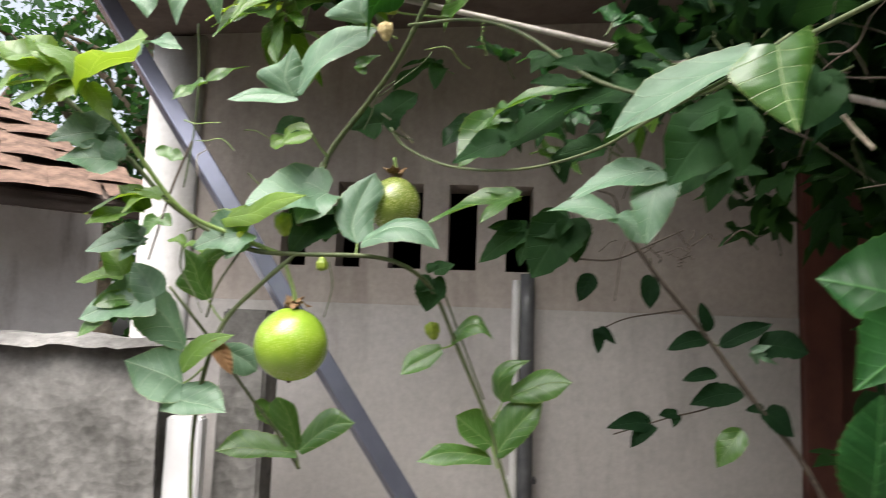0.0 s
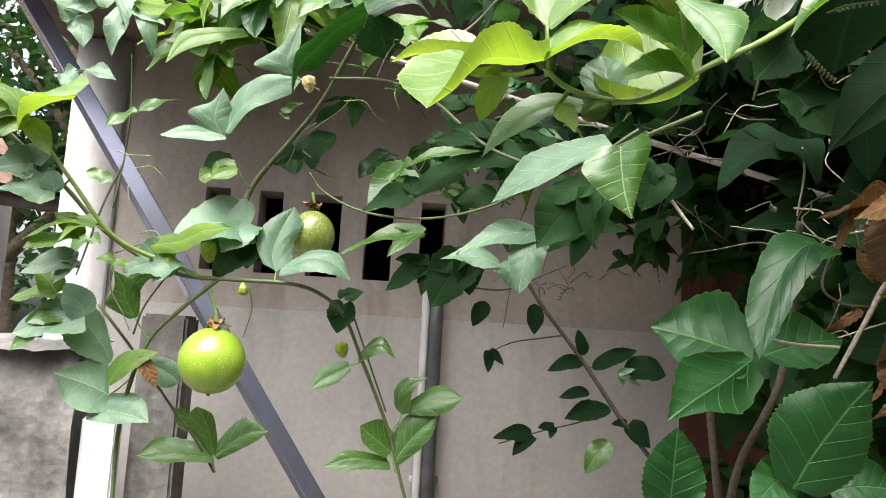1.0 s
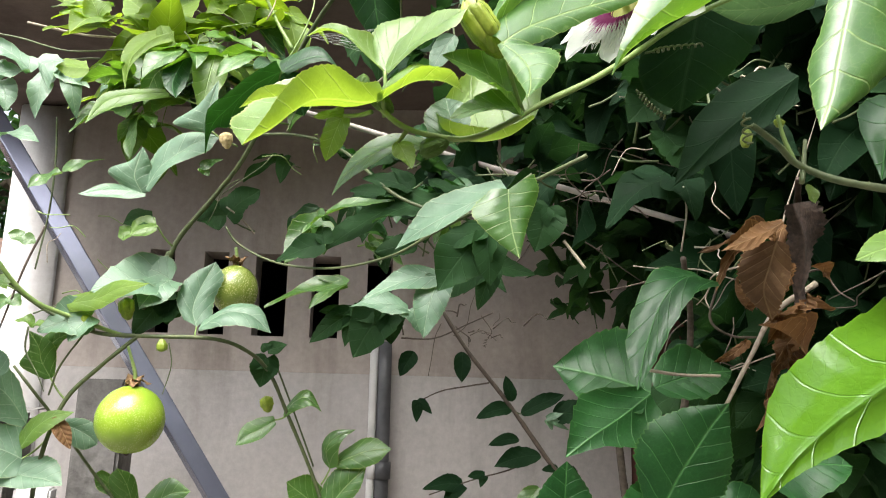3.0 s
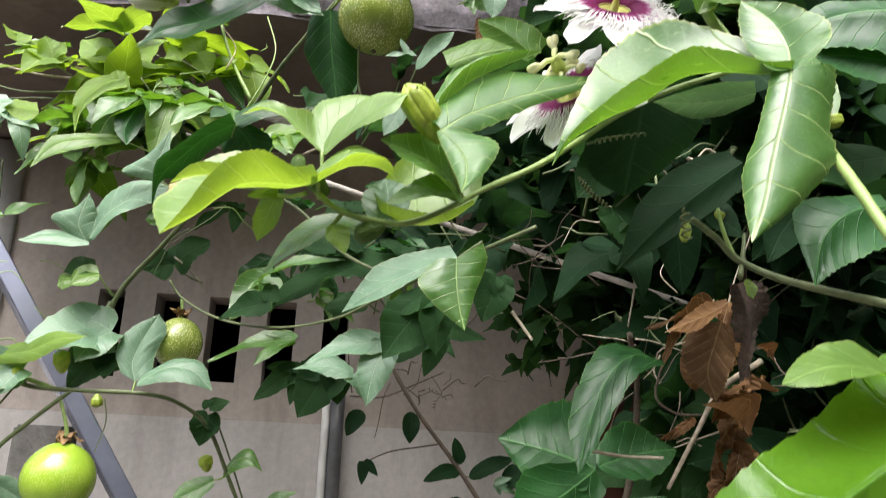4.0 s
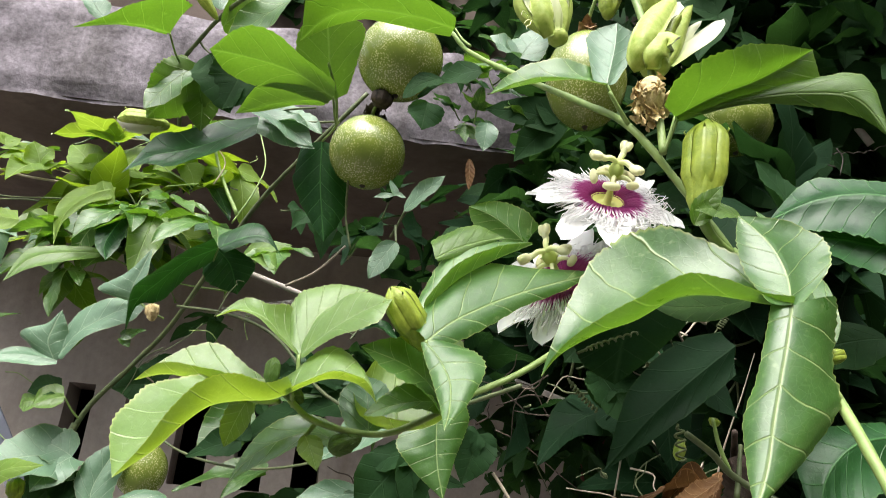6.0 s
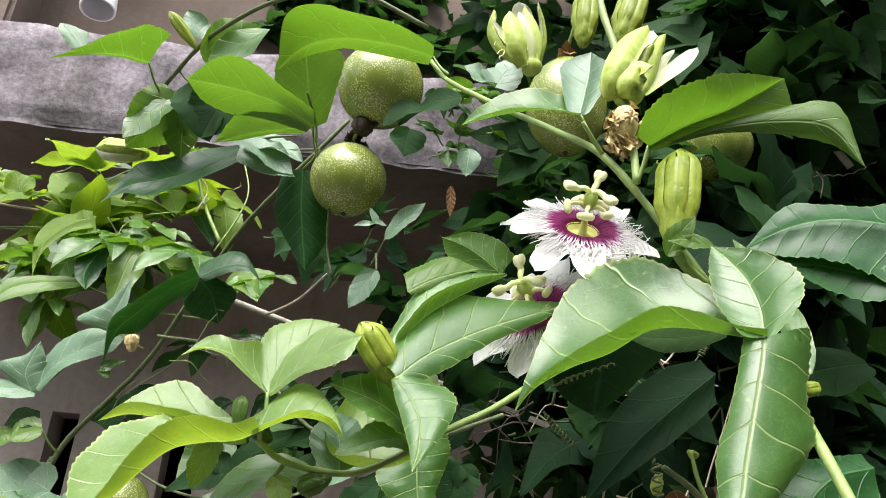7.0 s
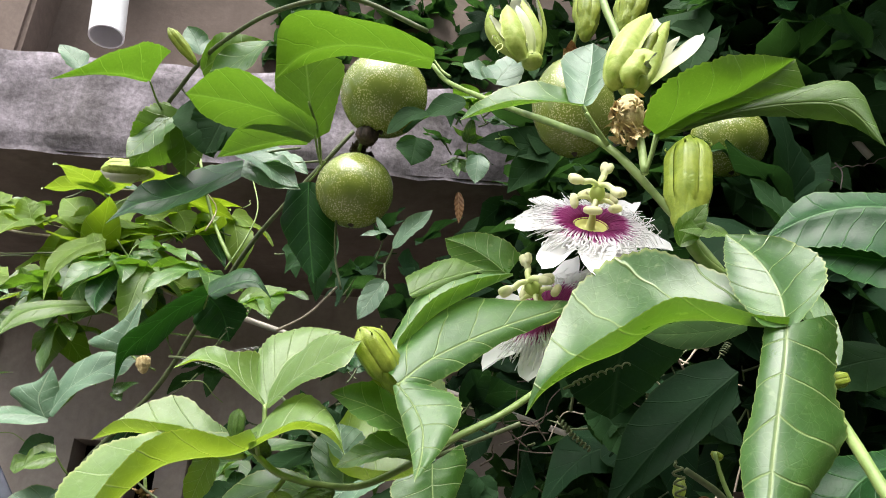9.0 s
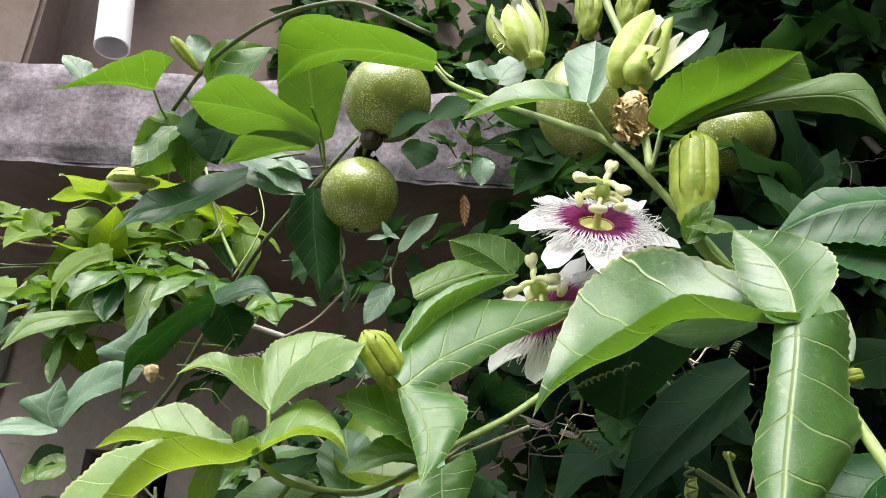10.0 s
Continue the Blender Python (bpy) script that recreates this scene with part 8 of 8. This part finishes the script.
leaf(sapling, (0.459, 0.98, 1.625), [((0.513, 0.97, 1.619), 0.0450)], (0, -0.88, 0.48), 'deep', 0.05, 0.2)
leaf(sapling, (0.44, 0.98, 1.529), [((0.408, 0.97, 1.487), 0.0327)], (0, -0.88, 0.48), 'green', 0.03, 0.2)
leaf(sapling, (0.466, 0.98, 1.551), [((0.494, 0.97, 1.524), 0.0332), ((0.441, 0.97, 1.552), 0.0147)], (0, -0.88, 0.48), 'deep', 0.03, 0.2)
leaf(sapling, (0.448, 0.97, 1.617), [((0.456, 0.97, 1.603), 0.0104), ((0.471, 0.97, 1.625), 0.0105), ((0.479, 0.97, 1.603), 0.0105)], (0, -0.88, 0.48), 'pale', 0.03, 0.2, fine=0)

# ---- hibiscus shrub ----
hibiscus = thing("hibiscus_shrub", "hibiscus shrub with glossy toothed green leaves", "shrub", (0.62, 0.55, 0))
stem(hibiscus, [(0.47, 0.70, 1.329), (0.47, 0.70, 1.47), (0.452, 0.68, 1.549), (0.445, 0.68, 1.625), (0.44, 0.66, 1.69)], 0.005, 0.003, 'twig')
stem(hibiscus, [(0.47, 0.70, 1.47), (0.466, 0.66, 1.552), (0.492, 0.64, 1.626), (0.495, 0.62, 1.71), (0.455, 0.54, 1.755)], 0.004, 0.0025, 'twig')
leaf(hibiscus, (0.347, 0.52, 1.535), [((0.349, 0.51, 1.597), 0.0479)], (-0.1, -0.85, 0.5), 'hib', 0.05, 0.2, teeth=0.09, fine=2)
leaf(hibiscus, (0.385, 0.42, 1.582), [((0.349, 0.4, 1.564), 0.0283)], (0, -0.88, 0.48), 'hib', 0.1, 0.1, teeth=0.09, fine=2)
leaf(hibiscus, (0.432, 0.55, 1.651), [((0.502, 0.56, 1.667), 0.0500)], (0, -0.88, 0.48), 'hib', 0.05, 0.2, teeth=0.09)
leaf(hibiscus, (0.464, 0.45, 1.592), [((0.526, 0.45, 1.601), 0.0477)], (0, -0.88, 0.48), 'hib', 0.08, 0.2, teeth=0.09)
leaf(hibiscus, (0.425, 0.45, 1.567), [((0.47, 0.45, 1.571), 0.0395)], (0, -0.88, 0.48), 'hib', 0.08, 0.2, teeth=0.09)
# large leaves with lobes along curved ribs
first_lobe = ([(0.4480, 0.6000, 1.6486), (0.4237, 0.6100, 1.6575), (0.3971, 0.6200, 1.6648), (0.3697, 0.6300, 1.6702)], ((0.22, 0.211, 0.953), (0.199, 0.21, 0.957), (0.0192, 0.0479, 0.0350, 0.0000)), ((-0.495, -0.32, -0.808), (-0.574, -0.314, -0.757), (0.0231, 0.0316, 0.0239, 0.0000)))
second_lobe = ([(0.4480, 0.6000, 1.6476), (0.4185, 0.5900, 1.6281), (0.3913, 0.5800, 1.6130), (0.3642, 0.5700, 1.5952)], ((-0.849, 0, 0.528), (-0.836, 0, 0.549), (0.0114, 0.0366, 0.0226, 0.0000)), ((0.409, -0.349, -0.843), (0.567, -0.349, -0.746), (0.0183, 0.0285, 0.0121, 0.0000)))
blade_leaf(hibiscus, [first_lobe, second_lobe], 'hib', teeth=0.08, label='bright green lobed hibiscus leaf')
blade_leaf(hibiscus, [([(0.4688, 0.5100, 1.7319), (0.4397, 0.5000, 1.7331), (0.4160, 0.4900, 1.7126), (0.3988, 0.4800, 1.6788), (0.3878, 0.4700, 1.6472)], ((-0.712, 0.51, 0.483), (-0.848, 0.529, -0.035), (0.0199, 0.0216, 0.0182, 0.0147, 0.0000)), ((0.139, -0.552, -0.822), (0.159, -0.565, -0.809), (0.0043, 0.0171, 0.0214, 0.0154, 0.0000)))], 'hib', teeth=0.09)
blade_leaf(hibiscus, [([(0.3755, 0.4050, 1.5767), (0.3831, 0.4000, 1.5947), (0.3919, 0.3950, 1.6109), (0.4010, 0.3900, 1.6263), (0.4102, 0.3850, 1.6397)], ((-0.863, 0.271, 0.427), (-0.829, 0.272, 0.489), (0.0097, 0.0257, 0.0296, 0.0192, 0.0000)), ((0.958, 0, -0.287), (0.962, 0, -0.272), (0.0166, 0.0287, 0.0250, 0.0119, 0.0000)))], 'hib', teeth=0.10, label='round toothed hibiscus leaf with quilted veins')
stem(hibiscus, [(0.405, 0.5, 1.663), (0.431, 0.5, 1.66), (0.462, 0.5, 1.66)], 0.0012, 0.001, 'drytwig')

# ---- withered leaves and dry twigs caught in the shrub ----
withered = thing("withered_leaves", "hanging bunch of crumpled brown withered leaves", "dry leaves", (0.558, 0.58, 1.79))
rnd = random.Random(77)
W0, W1, W2 = Vector((0.473, 0.52, 1.759)), Vector((0.571, 0.54, 1.785)), Vector((0.549, 0.54, 1.642))
for k in range(16):
    p_, q_ = rnd.random(), rnd.random() ** 0.8
    c = W0.lerp(W1, p_ if q_ < 0.4 else 0.35 + 0.5 * p_).lerp(W2, q_) + Vector((rnd.gauss(0, 0.006), rnd.gauss(0, 0.02), rnd.gauss(0, 0.008)))
    d = Vector((rnd.gauss(-0.1, 0.7), rnd.gauss(-0.1, 0.3), rnd.gauss(-0.6, 0.5))).normalized()
    leaf(withered, c, [(c + d * rnd.uniform(0.02, 0.05), rnd.uniform(0.010, 0.022))], (rnd.gauss(0, 0.6), -0.8, rnd.gauss(0.2, 0.4)), "dry", rnd.uniform(-0.2, 0.25), rnd.uniform(0.3, 1.4), teeth=0.5, wave=1.3)
leaf(withered, (0.546, 0.545, 1.789), [((0.52, 0.53, 1.712), 0.0257)], (-0.2, -0.95, 0.2), 'dry', 0.05, 0.9, teeth=0.6, wave=1.6, tail=0.6, fine=2)
leaf(withered, (0.541, 0.55, 1.778), [((0.463, 0.53, 1.758), 0.0182)], (-0.1, -0.6, 0.8), 'dry', 0.05, 0.8, teeth=0.6, wave=1.6)
leaf(withered, (0.526, 0.55, 1.782), [((0.481, 0.54, 1.728), 0.0137)], (-0.3, -0.9, 0.3), 'dry', 0.1, 0.9, teeth=0.6, wave=1.6)
leaf(withered, (0.579, 0.56, 1.723), [((0.517, 0.53, 1.688), 0.0210)], (-0.1, -0.8, 0.6), 'dry', 0.1, 0.6, teeth=0.6, wave=1.6, tail=0.6, fine=2)
leaf(withered, (0.566, 0.55, 1.703), [((0.529, 0.54, 1.674), 0.0213)], (-0.1, -0.9, 0.3), 'dry', 0.1, 0.6, teeth=0.6, wave=1.6, tail=0.6)
leaf(withered, (0.543, 0.55, 1.694), [((0.544, 0.54, 1.642), 0.0164)], (-0.1, -0.9, 0.3), 'dry', 0.05, 0.7, teeth=0.6, wave=1.6, tail=0.6)
stem(withered, [(0.534, 0.5, 1.815), (0.550, 0.53, 1.797), (0.560, 0.55, 1.765), (0.565, 0.56, 1.735), (0.57, 0.56, 1.704)], 0.0025, 0.0055, 'blackcalyx', rough=0.5)
blade_leaf(withered, [([(0.4985, 0.4750, 1.7584), (0.4970, 0.4833, 1.7428), (0.4952, 0.4917, 1.7237), (0.5051, 0.5000, 1.7023)], ((0.734, -0.524, -0.432), (0.731, -0.523, -0.438), (0.0092, 0.0147, 0.0153, 0.0000)), ((-0.891, 0.455, -0.004), (-0.882, 0.446, -0.153), (0.0202, 0.0224, 0.0147, 0.0000)))], 'tan', teeth=0.2, wave=1.2, label='curled golden-brown withered leaf')
blade_leaf(withered, [([(0.5274, 0.5000, 1.7944), (0.5386, 0.5067, 1.7714), (0.5420, 0.5133, 1.7495), (0.5398, 0.5200, 1.7246)], ((-0.537, 0.838, -0.095), (-0.524, 0.835, -0.166), (0.0074, 0.0119, 0.0117, 0.0000)), ((0.891, 0.383, 0.244), (0.898, 0.395, 0.194), (0.0262, 0.0261, 0.0119, 0.0000)))], 'blackcalyx', teeth=0.3, wave=1.4, label='dark brown rotted leaf')
blade_leaf(withered, [([(0.5136, 0.4900, 1.7769), (0.4941, 0.4800, 1.7661), (0.4712, 0.4700, 1.7556), (0.4470, 0.4600, 1.7449)], ((0.259, 0.725, 0.638), (0.262, 0.726, 0.635), (0.0080, 0.0141, 0.0111, 0.0000)), ((-0.401, -0.696, -0.595), (-0.372, -0.715, -0.591), (0.0126, 0.0131, 0.0138, 0.0000)))], 'dry', teeth=0.2, wave=1.0)
stem(withered, [(0.593, 0.58, 1.746), (0.548, 0.57, 1.718), (0.521, 0.56, 1.683), (0.489, 0.55, 1.637)], 0.003, 0.0016, 'drytwig')
stem(withered, [(0.493, 0.56, 1.738), (0.485, 0.56, 1.709), (0.502, 0.56, 1.696), (0.532, 0.57, 1.696)], 0.0012, 0.001, 'twig')
stem(withered, [(0.462, 0.55, 1.819), (0.464, 0.55, 1.797), (0.458, 0.55, 1.763)], 0.001, 0.0008, 'drytwig')
stem(withered, [(0.367, 0.58, 1.774), (0.375, 0.58, 1.764), (0.384, 0.575, 1.75)], 0.0016, 0.0012, 'drytwig')

# barbed wire behind the fruit
wire = thing("fence_wire", "dark rusty twisted fence wire", "wire", (0.71, 0.7, 2.196))
tendril(wire, [(0.6351, 0.6000, 2.1181), (0.6632, 0.6000, 2.1246), (0.6864, 0.6000, 2.1289), (0.7136, 0.6000, 2.1366), (0.7411, 0.6000, 2.1431), (0.7762, 0.6000, 2.1514), (0.8147, 0.6000, 2.1745)], 0.0008, 16, 0.0008, mat='wire', straight=0.0)
stem(wire, [(0.7351, 0.6000, 2.1476), (0.7414, 0.6000, 2.1363), (0.7355, 0.6000, 2.1152)], 0.0009, 0.0007, 'wire', 'barb', 5, 6)
stem(wire, [(0.7149, 0.6000, 2.1457), (0.7202, 0.6000, 2.1275), (0.7316, 0.6000, 2.1239)], 0.0009, 0.0007, 'wire', 'barb', 5, 6)
stem(wire, [(0.7421, 0.6200, 2.2492), (0.7715, 0.6200, 2.2077), (0.7970, 0.6200, 2.1740)], 0.0042, 0.0042, 'rod', 'stay', 4, 8, 0.05)

# ---- more of the vine: leaves with painted shade over the wall, runners between ----
shade = thing("passion_vine", "tangle of passion vine leaves below the canopy, shade in their colour", "vine", (1.1, 0.8, 0))
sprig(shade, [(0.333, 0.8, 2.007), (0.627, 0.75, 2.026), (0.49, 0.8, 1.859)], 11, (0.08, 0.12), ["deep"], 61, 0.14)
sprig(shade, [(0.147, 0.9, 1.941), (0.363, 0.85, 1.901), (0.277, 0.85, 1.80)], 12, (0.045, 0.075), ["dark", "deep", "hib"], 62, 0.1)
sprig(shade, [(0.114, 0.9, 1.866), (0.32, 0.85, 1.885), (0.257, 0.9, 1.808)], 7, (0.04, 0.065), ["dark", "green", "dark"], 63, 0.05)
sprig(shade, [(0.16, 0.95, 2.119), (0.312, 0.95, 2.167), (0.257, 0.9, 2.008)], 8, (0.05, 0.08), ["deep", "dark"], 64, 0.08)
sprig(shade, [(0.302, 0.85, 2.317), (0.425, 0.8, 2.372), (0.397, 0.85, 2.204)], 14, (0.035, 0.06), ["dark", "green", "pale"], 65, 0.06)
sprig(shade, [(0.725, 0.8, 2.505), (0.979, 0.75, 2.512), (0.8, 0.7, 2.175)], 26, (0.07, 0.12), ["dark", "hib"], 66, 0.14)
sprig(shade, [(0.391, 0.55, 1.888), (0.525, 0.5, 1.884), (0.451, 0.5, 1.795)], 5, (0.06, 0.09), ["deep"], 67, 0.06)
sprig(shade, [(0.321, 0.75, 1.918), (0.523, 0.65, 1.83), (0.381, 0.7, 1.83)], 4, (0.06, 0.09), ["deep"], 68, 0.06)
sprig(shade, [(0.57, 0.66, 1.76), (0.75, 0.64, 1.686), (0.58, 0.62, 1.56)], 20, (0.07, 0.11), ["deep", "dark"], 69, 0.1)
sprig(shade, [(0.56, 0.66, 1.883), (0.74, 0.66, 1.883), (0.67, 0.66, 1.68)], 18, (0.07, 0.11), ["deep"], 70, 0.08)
# near-black leaves set under the eaves to darken the wall
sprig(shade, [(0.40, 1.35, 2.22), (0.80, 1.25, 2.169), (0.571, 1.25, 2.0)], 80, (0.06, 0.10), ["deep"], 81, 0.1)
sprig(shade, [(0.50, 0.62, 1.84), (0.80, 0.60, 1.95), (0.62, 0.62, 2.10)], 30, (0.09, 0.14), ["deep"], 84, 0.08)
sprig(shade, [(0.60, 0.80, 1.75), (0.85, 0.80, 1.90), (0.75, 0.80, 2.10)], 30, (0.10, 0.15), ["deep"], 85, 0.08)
sprig(shade, [(0.043, 1.1, 1.994), (0.386, 1.1, 2.026), (0.171, 1.05, 1.85)], 11, (0.05, 0.085), ["dark", "dark", "hib"], 83, 0.08)
wisps(shade, [(0.23, 0.85, 1.975), (0.565, 0.7, 1.931), (0.427, 0.8, 1.757)], 18, 0.10, 71, ("vine", "twig"))
wisps(shade, [(0.423, 0.7, 1.835), (0.668, 0.6, 1.828), (0.543, 0.6, 1.604)], 30, 0.09, 72, ("vine", "twig", "drytwig"))
wisps(shade, [(0.331, 0.5, 1.875), (0.549, 0.5, 1.89), (0.471, 0.5, 1.796)], 18, 0.06, 73, ("vine", "drytwig"))
wisps(side, [(-0.265, 0.95, 1.843), (-0.084, 0.95, 1.929), (-0.181, 0.95, 1.533)], 8, 0.07, 74, ("vine", "drytwig", "stem"))
wisps(side, [(-0.056, 0.9, 1.989), (0.209, 0.85, 1.914), (0.061, 0.9, 1.827)], 4, 0.07, 75, ("vine", "drytwig", "stem"))
wisps(spray, [(-0.286, 1.1, 2.185), (0.108, 1, 2.253), (0.039, 0.95, 2.005)], 40, 0.09, 76, ("vine", "drytwig", "stem"))
wisps(sapling, [(0.233, 0.97, 1.774), (0.433, 0.97, 1.752), (0.372, 0.97, 1.659)], 16, 0.05, 77, ("twig",))

# ---- growth filling the corner by the door, shade put into its greens ----
# the last box stands out of sight, added to block light from the right
foliage("shrub_foliage", [((0.58, 0.95, 1.9), (1.3, 1.5, 2.5)), ((0.78, 0.80, 1.25), (1.5, 1.35, 2.0)), ((0.45, 0.75, 2.0), (1.0, 1.3, 2.35)), ((0.74, 0.95, 1.25), (1.1, 1.4, 2.1)), ((0.62, 0.62, 2.15), (1.2, 1.0, 2.5)), ((0.70, 0.5, 2.2), (1.2, 0.8, 2.5)), ((0.56, 1.0, 1.8), (0.95, 1.45, 2.4)), ((0.66, 0.70, 1.55), (0.95, 0.95, 2.0)), ((0.90, 0.15, 0.9), (1.7, 0.9, 2.4))], 2600, 0.085, "dark", "dense shrub foliage, shade put into its green, partly unseen to block light", "foliage", 51)
# creeper in the near-black leaf green, its shade painted in
foliage("creeper_foliage", [((0.30, 0.85, 1.92), (0.75, 1.3, 2.2)), ((0.45, 1.0, 2.3), (1.3, 1.6, 2.75))], 150, 0.075, "deep", "creeper foliage with deep shade put into its green", "foliage", 52)
# canopy carried on beyond sight, added to shade the growth below
foliage("canopy_foliage", [((0.5, 1.2, 2.6), (1.8, 2.2, 3.5)), ((0.0, 1.6, 2.95), (0.8, 2.0, 3.2)), ((0.45, 0.8, 2.75), (2.0, 1.15, 3.1)), ((0.65, 0.6, 2.6), (2.1, 1.15, 3.0))], 2100, 0.10, "dark", "dark green canopy leaves above the eaves, spread unseen to add shade", "foliage", 53)
